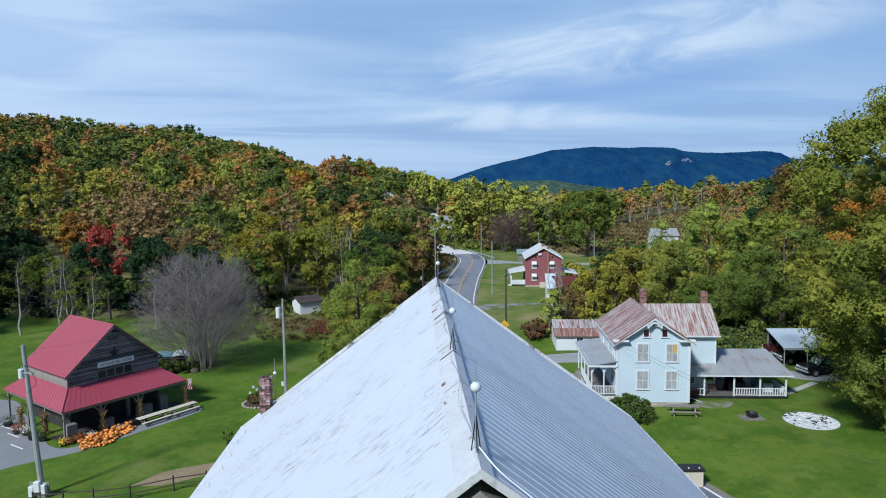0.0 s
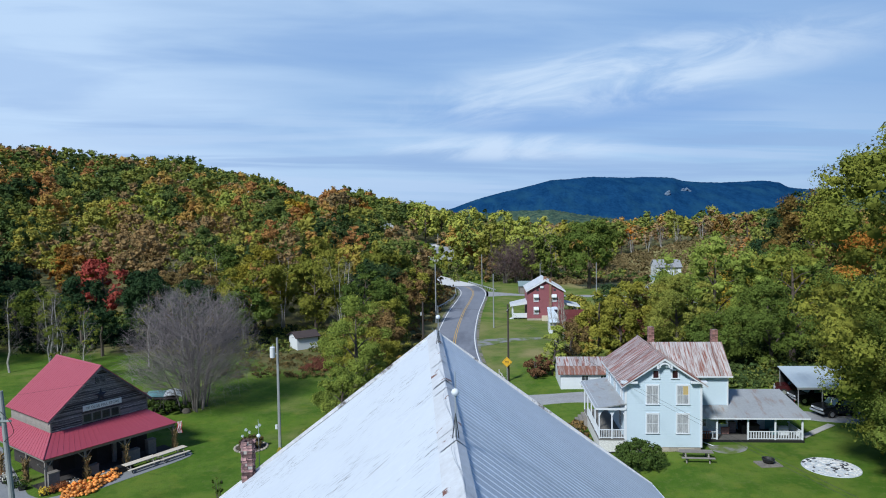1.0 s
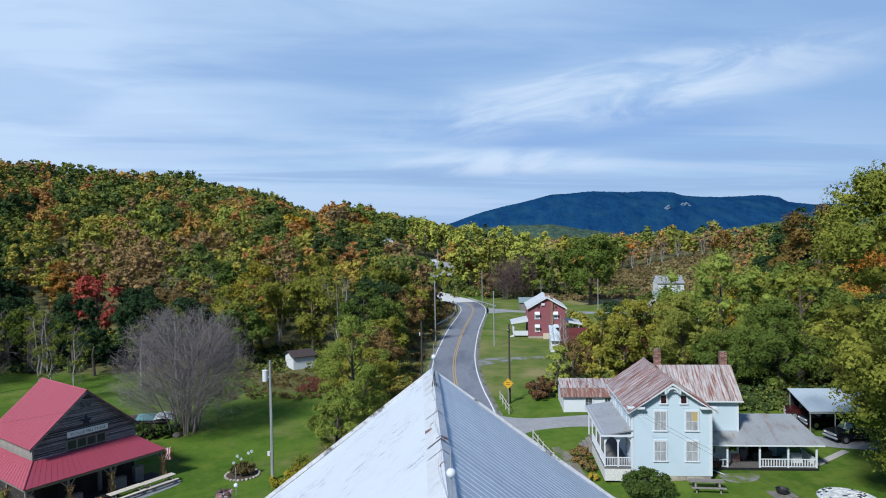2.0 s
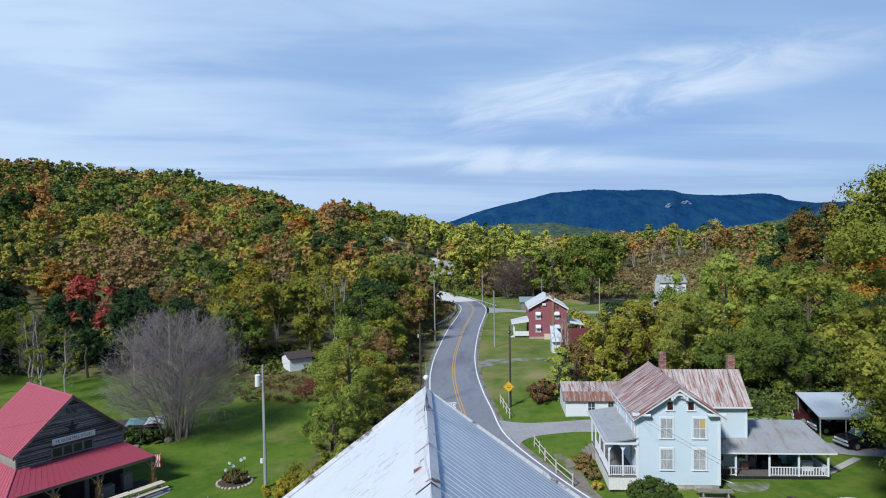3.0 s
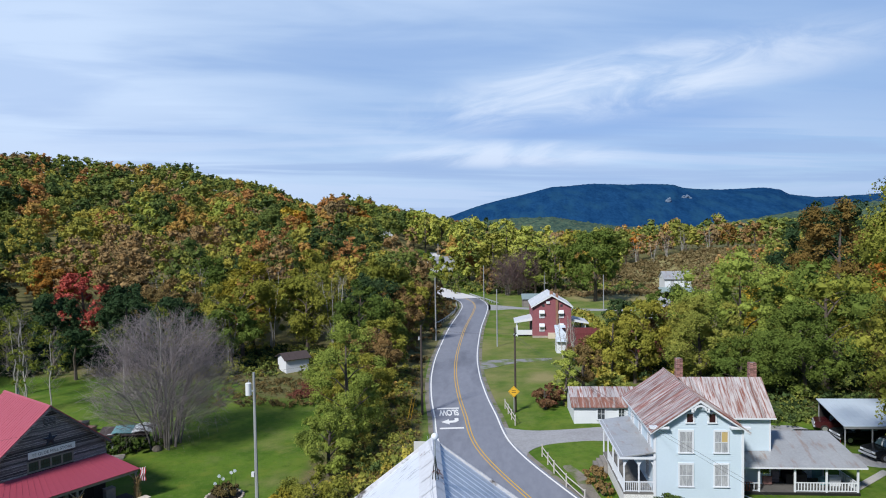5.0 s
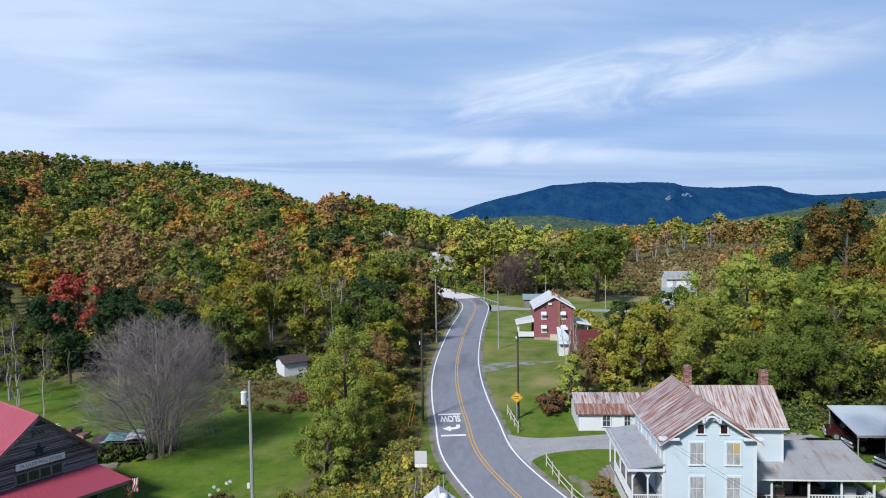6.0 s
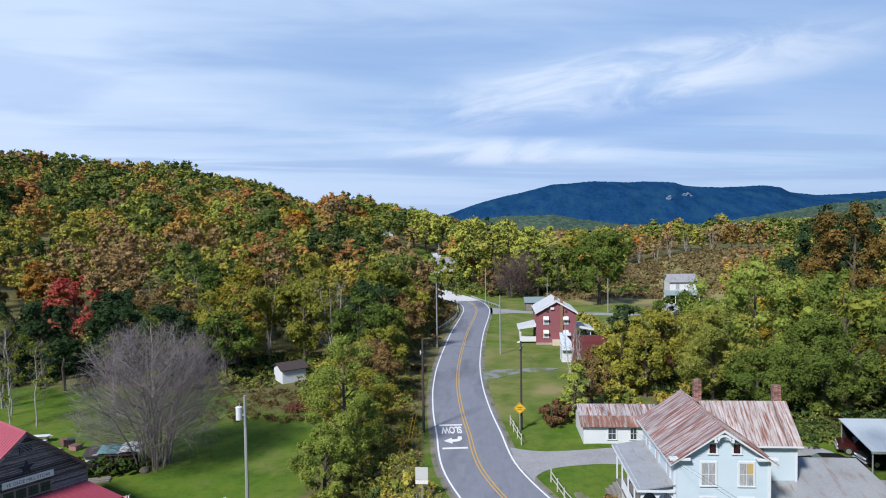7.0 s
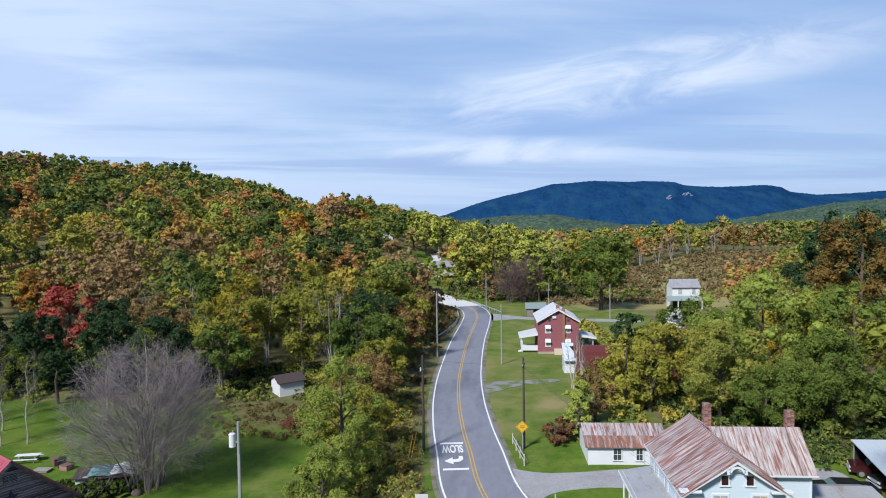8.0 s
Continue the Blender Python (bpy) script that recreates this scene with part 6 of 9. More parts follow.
def guard_rail(pts, label):
    line = [Vector((x, y, ground(x, y))) for x, y in pts]
    ob = thing("guard_rail", Matrix.Translation(line[0]), label, "guard rail", "guard rails")
    o = line[0]
    for a, b in zip(line, line[1:]):
        d = (b - a)
        n = max(1, round(d.length / 2.0))
        for i in range(n):
            c = a.lerp(b, i / n) - o
            part("post", cube(c.x - 0.08, c.x + 0.08, c.y - 0.08, c.y + 0.08, c.z - 0.2, c.z + 0.78), GALV, ob)
        m = Matrix.Translation(a - o) @ Matrix.Rotation(math.atan2(d.y, d.x), 4, "Z")
        prof = [(0.06, 0.50), (0.10, 0.56), (0.06, 0.62), (0.10, 0.70), (0.06, 0.78), (0.03, 0.78), (0.07, 0.70), (0.03, 0.62), (0.07, 0.56), (0.03, 0.50)]
        g = B()
        extrude(g, [m @ Vector((0, -u, v)) for u, v in prof], m.to_3x3() @ Vector((d.to_2d().length, 0, d.z)))
        part("rail", g, GALV, ob)


guard_rail([(-6.2, 221), (-3.4, 213), (-0.8, 206), (1.2, 200), (2.4, 196.5)], "galvanised guard rail at the outside of the bend")
guard_rail([(-12.2, 158), (-10.4, 168), (-9.1, 179), (-8.8, 190), (-9.6, 200)], "galvanised guard rail along the road edge")


def split_fence(pts, material, label, rails=(0.45, 0.95), h=1.15, name="rail_fence", step=2.4):
    line = [Vector((x, y, ground(x, y))) for x, y in pts]
    ob = thing(name, Matrix.Translation(line[0]), label, "fence", "fences")
    o = line[0]
    posts = []
    for a, b in zip(line, line[1:]):
        n = max(1, round((b - a).length / step))
        posts += [a.lerp(b, i / n) for i in range(n)]
    posts.append(line[-1])
    for c in posts:
        c = c - o
        part("post", tube(B(), c - Vector((0, 0, 0.2)), c + Vector((0.02 * rng.normal(), 0.02 * rng.normal(), h)), 0.07, 0.06, 7), material, ob)
    for a, b in zip(posts, posts[1:]):
        for z in rails:
            part("rail", tube(B(), a - o + Vector((0, 0, z + 0.03 * rng.normal())), b - o + Vector((0, 0, z + 0.03 * rng.normal())), 0.045, 0.045, 6), material, ob)


FENCEW = mat("bleached_fence", (0.52, 0.50, 0.46), (0.38, 0.36, 0.33), rough=0.9, scale=2, fine=10)
split_fence([(1.6, 91.0), (2.5, 84.6)], FENCEW, "short bleached split-rail fence by the road")
split_fence([(4.6, 75.2), (5.3, 71.2), (6.0, 68.2), (7.0, 65.0)], FENCEW, "bleached split-rail fence at the lawn corner")
split_fence([(-30.3, 46.1), (-26.5, 46.8), (-24.3, 47.5), (-21.9, 49.0), (-19.9, 49.9), (-16.5, 51.6)], POLE, "dark weathered board fence below the barn", name="board_fence")
split_fence([(-6.6, 70.2), (-6.3, 66.2), (-5.2, 62.0)], GREYWOOD, "weathered rail fence beside the road")

# ---- round the store ----
outline("parking_lot", [(-62, 64), (-50, 68.5), (-44.5, 64.5), (-38.5, 58.6), (-36.3, 56.6), (-34.2, 56.6), (-31.6, 61.5), (-28.9, 66.4), (-27.4, 65.6), (-30.2, 60.5), (-33.2, 55.6), (-36.6, 52.6), (-44, 45), (-62, 45)], 0.02, LOT, "old grey asphalt parking lot at the store", "parking lot", per=4)
outline("bare_earth", [(-25.5, 49.6), (-24, 52.2), (-21.2, 53.8), (-18, 55.6), (-16.5, 54.6), (-20, 52.2), (-23, 50)], 0.012, mat("dry_earth", (0.30, 0.22, 0.13), (0.2, 0.15, 0.09), rough=0.95, scale=0.8, fine=5, amount=1.1), "strip of bare dry earth by the fence", "earth")
for i, (x, y) in enumerate(((-43.2, 60.6), (-41.4, 58.9), (-39.2, 56.4))):
    g = cube(-1.0, 1.0, -0.06, 0.06, 0, 0.006)
    ob = tagged(part("parking_line", g, LINEW), "worn white parking bay line", "road marking", kind="structure")
    ob.matrix_world = pose(x, y, ground(x, y) + 0.026, 0, 0, -28)


def place_store(x, y, z=0.0, rz=0.0):
    return STORE @ pose(x, y, z, 0, 0, rz)


def picnic_bench(m, material, label, L_=2.8, name="picnic_table"):
    ob = thing(name, m, label, "picnic table", "picnic tables")
    for i in range(3):
        part("top_plank", cube(-L_ / 2, L_ / 2, -0.36 + 0.25 * i, -0.13 + 0.25 * i, 0.72, 0.765), material, ob)
    for y in (-0.72, 0.72):
        part("seat_plank", cube(-L_ / 2, L_ / 2, y - 0.14, y + 0.14, 0.42, 0.46), material, ob)
    for x in (-L_ / 2 + 0.4, L_ / 2 - 0.4):
        for s in (-1, 1):
            part("leg", tube(B(), (x, s * 0.75, 0), (x, s * 0.22, 0.73), 0.05, 0.05, 5), GREYWOOD, ob)
        part("brace", cube(x - 0.04, x + 0.04, -0.8, 0.8, 0.36, 0.43), GREYWOOD, ob)
    return ob


for x in (5.6, 8.6):
    picnic_bench(place_store(x, -3.75, 0.0, 1.5), NEWWOOD, "long pale plank picnic table on the store's paving", 2.9)

PUMPKIN = mat("pumpkin_skin", (0.76, 0.31, 0.07), (0.58, 0.19, 0.03), rough=0.5, scale=3, fine=12, pieces=0.45)
STEM = mat("dry_stem", (0.20, 0.16, 0.08), rough=0.9)


def pumpkin_mesh():
    bm = B()
    bmesh.ops.create_uvsphere(bm, u_segments=12, v_segments=7, radius=0.17)
    for v in bm.verts:
        a = math.atan2(v.co.y, v.co.x)
        k = 1 + 0.07 * math.cos(6 * a)
        v.co.x, v.co.y, v.co.z = v.co.x * k, v.co.y * k, v.co.z * 0.78 + 0.13
    for f in bm.faces:
        f.smooth = True
    me = mesh_of("pumpkin", bm)
    me.materials.append(PUMPKIN)
    return me


def build_pumpkins():
    me = pumpkin_mesh()
    st = mesh_of("stem", tube(B(), (0, 0, 0.25), (0.02, 0, 0.34), 0.022, 0.015, 5))
    st.materials.append(STEM)
    poly = [(-0.7, 2.9), (-1.5, 5.2), (0.2, 5.9), (2.2, 5.0), (4.4, 3.7), (3.6, 2.9), (1.2, 3.3)]

    def inside(x, y):
        c = False
        for (x0, y0), (x1, y1) in zip(poly, poly[1:] + poly[:1]):
            if (y0 > y) != (y1 > y) and x < (x1 - x0) * (y - y0) / (y1 - y0) + x0:
                c = not c
        return c

    for lvl in range(3):
        y = 2.9
        while y < 6.0:
            x = -1.6
            while x < 4.5:
                xx, yy = x + 0.07 * rng.normal(), y + 0.07 * rng.normal()
                if inside(xx, yy) and (lvl == 0 or (lvl < 2 or rng.random() < 0.5) and (inside(xx + 0.4, yy) and inside(xx - 0.4, yy) and inside(xx, yy + 0.35) and rng.random() < 0.6)):
                    ob = new("pumpkin", me)
                    s = 0.62 + 0.5 * rng.random()
                    m = STORE @ pose(xx, -yy, 0.0, 0, 0, 360 * rng.random())
                    z = ground(m.translation.x, m.translation.y) + 0.01 + 0.19 * lvl
                    ob.matrix_world = Matrix.Translation((m.translation.x, m.translation.y, z)) @ Matrix.Rotation(6.283 * rng.random(), 4, "Z") @ Matrix.Diagonal((s, s, s, 1))
                    tagged(ob, "ripe orange pumpkin in the heap for sale", "pumpkin", "pumpkins")
                    part("stem", st, None, ob)
                x += 0.29
            y += 0.28


build_pumpkins()
CORN = mat("dry_corn", (0.36, 0.26, 0.12), (0.24, 0.16, 0.07), rough=0.9, scale=3, fine=10, island=0.35)


def corn_bundle(m, h=2.1, label="bundle of dry corn stalks tied to a porch post"):
    ob = thing("corn_stalks", m, label, "corn stalks", "corn stalk bundles")
    n = 220
    a = rng.random(n) * 6.283
    t = rng.random(n)
    r = 0.12 + 0.28 * np.abs(t - 0.55) ** 0.8 * (0.5 + rng.random(n))
    p = np.stack((r * np.cos(a), r * np.sin(a), t * h), 1)
    d = np.stack((0.22 * np.cos(a) * rng.random(n), 0.22 * np.sin(a) * rng.random(n), 0.35 * (rng.random(n) - 0.15)), 1)
    w = np.cross(d, rng.normal(size=(n, 3))); w /= np.linalg.norm(w, axis=1)[:, None] + 1e-9
    w *= 0.03
    part("corn_sheaf", raw_mesh("corn_sheaf", np.stack((p - d - w, p - d + w, p + d + w * 0.4, p + d - w * 0.4), 1).reshape(-1, 3), 4), CORN, ob)
    part("core", tube(B(), (0, 0, 0), (0, 0, h * 0.9), 0.13, 0.09, 7), CORN, ob)
    return ob


for x, y in ((1.75, -2.25), (5.2, -2.25), (9.9, -2.25), (-1.55, 1.4), (-2.2, 4.6)):
    corn_bundle(place_store(x, y, 0.02))
MUMS = {"yellow": mat("yellow_mums", (0.75, 0.50, 0.03), (0.5, 0.35, 0.03), rough=0.8, island=0.3), "rust": mat("rust_mums", (0.30, 0.10, 0.03), (0.2, 0.07, 0.02), rough=0.8, island=0.3), "white": mat("white_mums", (0.7, 0.68, 0.6), rough=0.8, island=0.2), "green": LEAF["green"]}


def potted(m, kind, r, label):
    ob = thing("potted_flowers", m, label, "potted plant", "potted flowers")
    part("pot", tube(B(), (0, 0, 0), (0, 0, r * 0.7), r * 0.55, r * 0.75, 10), BLACK, ob)
    tagged(part("bloom_mass", raw_mesh("bloom_mass", leaves([(0, 0, r * 1.0)], [r], 320, 0.05, 0.75), 4), MUMS[kind], ob), kind="stuff")


for x, y, k, r in ((-1.9, -2.9, "yellow", 0.38), (-1.3, -2.95, "rust", 0.36), (-0.75, -3.0, "rust", 0.4), (-0.3, -2.8, "rust", 0.34), (-2.4, -0.2, "green", 0.5), (-2.7, 0.9, "green", 0.6), (-2.6, 2.6, "white", 0.5), (-2.9, 3.6, "rust", 0.55), (-2.6, 6.4, "green", 0.55), (0.4, -2.9, "white", 0.3)):
    potted(place_store(x, y), k, r, {"yellow": "pot of yellow mums by the store porch", "rust": "pot of rust-red mums by the store porch", "white": "pot of pale flowers by the store porch", "green": "leafy potted shrub by the store porch"}[k])
for i, (x, y, w, d, h, mt, lb) in enumerate(((4.3, -3.2, 1.1, 0.7, 0.5, BLACK, "low black bin on the store paving"), (5.1, -3.0, 0.5, 0.4, 0.25, BLACK, "small black crate on the store paving"), (2.6, -1.7, 0.7, 0.5, 0.8, GREYWOOD, "grey wooden crate under the porch"), (-0.6, -1.4, 0.9, 0.6, 1.1, GREYWOOD, "grey wooden stand under the porch"), (3.4, -2.4, 1.9, 0.7, 0.12, CONC, "low concrete slab before the porch"), (6.2, -1.2, 1.4, 0.6, 0.9, GREYWOOD, "grey wooden shop counter under the porch"), (8.2, -1.0, 0.8, 0.6, 1.3, GREYWOOD, "grey drinks cooler under the porch"))):
    ob = thing("crate", place_store(x, y, 0.08 if y > -2.3 else 0.03), lb, "crate", "")
    part("body", cube(-w / 2, w / 2, -d / 2, d / 2, 0, h, bevel=0.03), mt, ob)
    part("lid", cube(-w / 2 - 0.02, w / 2 + 0.02, -d / 2 - 0.02, d / 2 + 0.02, h, h + 0.05, bevel=0.01), mt, ob)


def build_flag():
    ob = thing("porch_flag", place_store(10.0, -2.45, 2.35), "small striped flag hanging at the porch corner", "flag")
    part("staff", tube(B(), (0, 0, -0.5), (0.45, -0.25, 0.55), 0.015, 0.012, 6), WHITE, ob)
    for i in range(7):
        g = B()
        cols = 8
        for k in range(cols):
            u0, u1 = k / cols, (k + 1) / cols
            f = lambda u, v: (0.42 - 0.35 * v * 0.3 + 0.05 * math.sin(u * 9 + i), -0.24 + 0.10 * v + 0.05 * math.cos(u * 8), 0.45 - 1.1 * u)
            v0, v1 = i / 7, (i + 1) / 7
            a = [f(u0, v0 * 3), f(u0, v1 * 3), f(u1, v1 * 3), f(u1, v0 * 3)]
            extrude(g, a, (0.008, 0.004, 0))
        part("stripe", g, FLAGRED if i % 2 == 0 else WHITE, ob)


FLAGRED = mat("flag_red", (0.45, 0.04, 0.05), rough=0.8)
build_flag()

# ---- the lawn on the store's side ----


def bush(x, y, r, h, kind, label, n=14, leaf=0.0, z=None, name="bush", tint=0.0):
    z = ground(x, y) if z is None else z
    ob = thing(name, Matrix.Translation((x, y, z - 0.05)), label, "bush", "garden bushes")
    g = B()
    for i in range(7):
        a = i * 0.9
        tube(g, (0.1 * math.cos(a), 0.1 * math.sin(a), 0), (r * 0.6 * math.cos(a), r * 0.6 * math.sin(a), h * 0.75), 0.03, 0.012, 5)
    part("bush_wood", g, BARK, ob)
    size = leaf or max(0.06, 0.0013 * math.hypot(x, y - 14))
    cnt = int(min(6500, 1.5 * (r * r * 4 + r * h) / (size * size)))
    c, q = boughs(h, r, 0.0, n + 8, 0.26)
    co, tn = foliage(c, q, cnt, size, (0, 0, 0.4 * h), 0.9, 10, 0.05)
    part("leaves", raw_mesh("leaves", co, 3, np.clip(0.5 + tint + tn, 0, 1)), LEAF[kind], ob)
    return ob


bush(12.2, 60.9, 2.25, 2.2, "green", "large round green bush before the farmhouse", 30, tint=-0.40)
bush(-20.9, 56.6, 0.45, 2.0, "green", "tall dark flowering plant by the barn", 8, tint=-0.15)
bush(8.7, 66.6, 0.85, 1.2, "brown", "small reddish bush beside the porch", 10)
bush(8.4, 69.2, 1.0, 1.4, "brown", "reddish shrub beside the porch steps", 10)
bush(8.9, 64.6, 0.5, 0.8, "yellow", "small yellowing shrub by the path", 8)
for x, y, r, h in ((-39.3, 77.0, 1.3, 1.6), (-37.5, 77.8, 1.5, 1.8), (-35.9, 78.4, 1.4, 1.5), (-40.8, 78.4, 1.2, 1.5), (-34.7, 79.4, 1.0, 1.0)):
    bush(x, y, r, h, "green", "dark green shrub in a row behind the store", 14, tint=-0.38)


def build_flower_bed():
    cx, cy = -22.5, 68.0
    z = ground(cx, cy)
    ob = thing("flower_bed", Matrix.Translation((cx, cy, z)), "stone-edged flower bed with garden ornaments on the lawn", "flower bed")
    part("soil", tube(B(), (0, 0, -0.1), (0, 0, 0.08), 1.45, 1.35, 18), mat("soil", (0.08, 0.06, 0.04), rough=1.0), ob)
    for i in range(26):
        a = 6.283 * i / 26
        g = ball(B(), (0, 0, 0), 0.14 + 0.04 * rng.random(), 0.7, 7, 5)
        o = part("edging_stone", g, STONE, ob)
        o.location = (1.5 * math.cos(a), 1.5 * math.sin(a), 0.05)
    c, q = boughs(1.15, 1.15, 0.0, 26, 0.28)
    co, tn = foliage(c, q, 3600, 0.05, (0, 0, 0.3), 0.9, 8, 0.08)
    part("greenery", raw_mesh("greenery", co, 3, np.clip(0.12 + tn, 0, 1)), LEAF["brown"], ob)
    for x, y, h, col in ((-0.7, 0.7, 1.5, PALEBLUE), (-0.45, 0.9, 1.2, WHITE), (0.25, 1.0, 1.7, WHITE), (0.6, 0.9, 1.9, PALEBLUE), (-0.9, 0.3, 1.0, PALEBLUE)):
        s = part("ornament_stake", tube(B(), (x, y, 0), (x, y, h), 0.012, 0.012, 5), BLACK, ob)
        g = B()
        for k in range(6):
            a = k * math.pi / 3
            extrude(g, [(x, y - 0.03, h), (x + 0.16 * math.cos(a), y - 0.03, h + 0.16 * math.sin(a)), (x + 0.15 * math.cos(a + 0.7), y - 0.05, h + 0.15 * math.sin(a + 0.7))], (0, 0.01, 0))
        part("pinwheel", g, col, s)


build_flower_bed()


def build_yard():
    ob = thing("lean_hut", pose(-39.0, 78.7, ground(-39.0, 78.7), 0, 0, 20), "low overgrown hut with a pale wall and sheets over its roof", "hut")
    part("wall", cube(-0.65, 0.55, -0.5, -0.32, 0, 1.75), WHITE, ob)
    # near-black walls stand for the dimness under the hut's roof
    part("side_wall", cube(0.40, 3.6, -0.4, -0.28, 0, 1.4), SHADEBOARD, ob)
    part("back_wall", cube(-0.5, 3.6, 1.7, 1.82, 0, 1.6), SHADEBOARD, ob)
    part("roof", extrude(B(), [(-0.9, -0.75, 1.72), (3.9, -0.75, 1.42), (3.9, 2.0, 1.55), (-0.9, 2.0, 1.85)], (0, 0, 0.07)), DARKROOF, ob)
    for name, x0, x1, mt in (("tarpaulin", 0.35, 2.25, TEAL), ("plastic_sheet", 2.2, 4.3, WHITE)):
        g = B()
        n = 14
        grid = [[g.verts.new((x0 + (x1 - x0) * a / n + 0.1 * noise.noise(Vector((a, b, 3))), -0.7 + 2.9 * b / n, 1.90 - 0.075 * (x0 + (x1 - x0) * a / n) + (0.10 if name == "tarpaulin" else 0.42) * (0.4 + abs(noise.noise(Vector((a * 0.35, b * 0.35, x0))))) * math.sin(math.pi * a / n) ** 0.5)) for b in range(n + 1)] for a in range(n + 1)]
        for a in range(n):
            for b in range(n):
                g.faces.new((grid[a][b], grid[a + 1][b], grid[a + 1][b + 1], grid[a][b + 1]))
        ext = bmesh.ops.extrude_face_region(g, geom=g.faces[:])
        for v in [e for e in ext["geom"] if isinstance(e, bmesh.types.BMVert)]:
            v.co.z -= 0.04
        part(name, g, mt, ob, "crumpled teal tarpaulin" if name == "tarpaulin" else "crumpled white plastic sheet")
    picnic_bench(pose(-50.2, 86.4, ground(-50.2, 86.4), 0, 0, 12), WHITE, "white picnic table on the back lawn", 2.4)
    picnic_bench(pose(-71, 82, ground(-71, 82), 0, 0, 30), GREYWOOD, "dark picnic table on the far lawn", 2.2)
    for i, (x, y, w, h, mt) in enumerate(((-46.8, 83.8, 1.6, 0.2, GREYWOOD), (-45.7, 85.3, 0.7, 0.8, BLACK), (-46.6, 85.6, 0.6, 0.7, CHIMNEY), (-44.6, 84.4, 0.9, 0.5, CHIMNEY))):
        ob = thing("yard_box", pose(x, y, ground(x, y), 0, 0, 25 * i), "old weathered box lying on the back lawn", "box", "yard boxes")
        part("body", cube(-w / 2, w / 2, -0.5, 0.5, 0, h, bevel=0.04), mt, ob)
        part("lid", cube(-w / 2 - 0.03, w / 2 + 0.03, -0.53, 0.53, h, h + 0.05, bevel=0.015), mt, ob)
    ob = thing("log_steps", pose(-37.0, 75.9, ground(-37.0, 75.9), 0, 0, 18), "dark timber steps lying on the lawn", "steps")
    for i in range(3):
        part("timber", cube(-1.0, 1.0, 0.35 * i, 0.35 * i + 0.22, 0, 0.15 + 0.05 * i), GREYWOOD, ob)
    ob = thing("boulder", Matrix.Translation((-33.9, 78.7, ground(-33.9, 78.7))), "grey boulder under the bare tree", "boulder")
    g = ball(B(), (0, 0, 0.15), 0.5, 0.7, 14, 9)
    for v in g.verts:
        v.co += v.co.normalized() * 0.15 * noise.noise(v.co * 2)
    part("stone", g, DARKROCK, ob)


DARKROCK = mat("mossy_rock", (0.14, 0.12, 0.10), (0.07, 0.065, 0.05), rough=0.95, scale=3, fine=10)
build_yard()

# ---- the farmhouse garden ----
picnic_bench(pose(17.2, 61.7, ground(17.2, 61.7), 0, 0, -3), GREYWOOD, "grey weathered picnic table on the lawn by the farmhouse", 2.6)


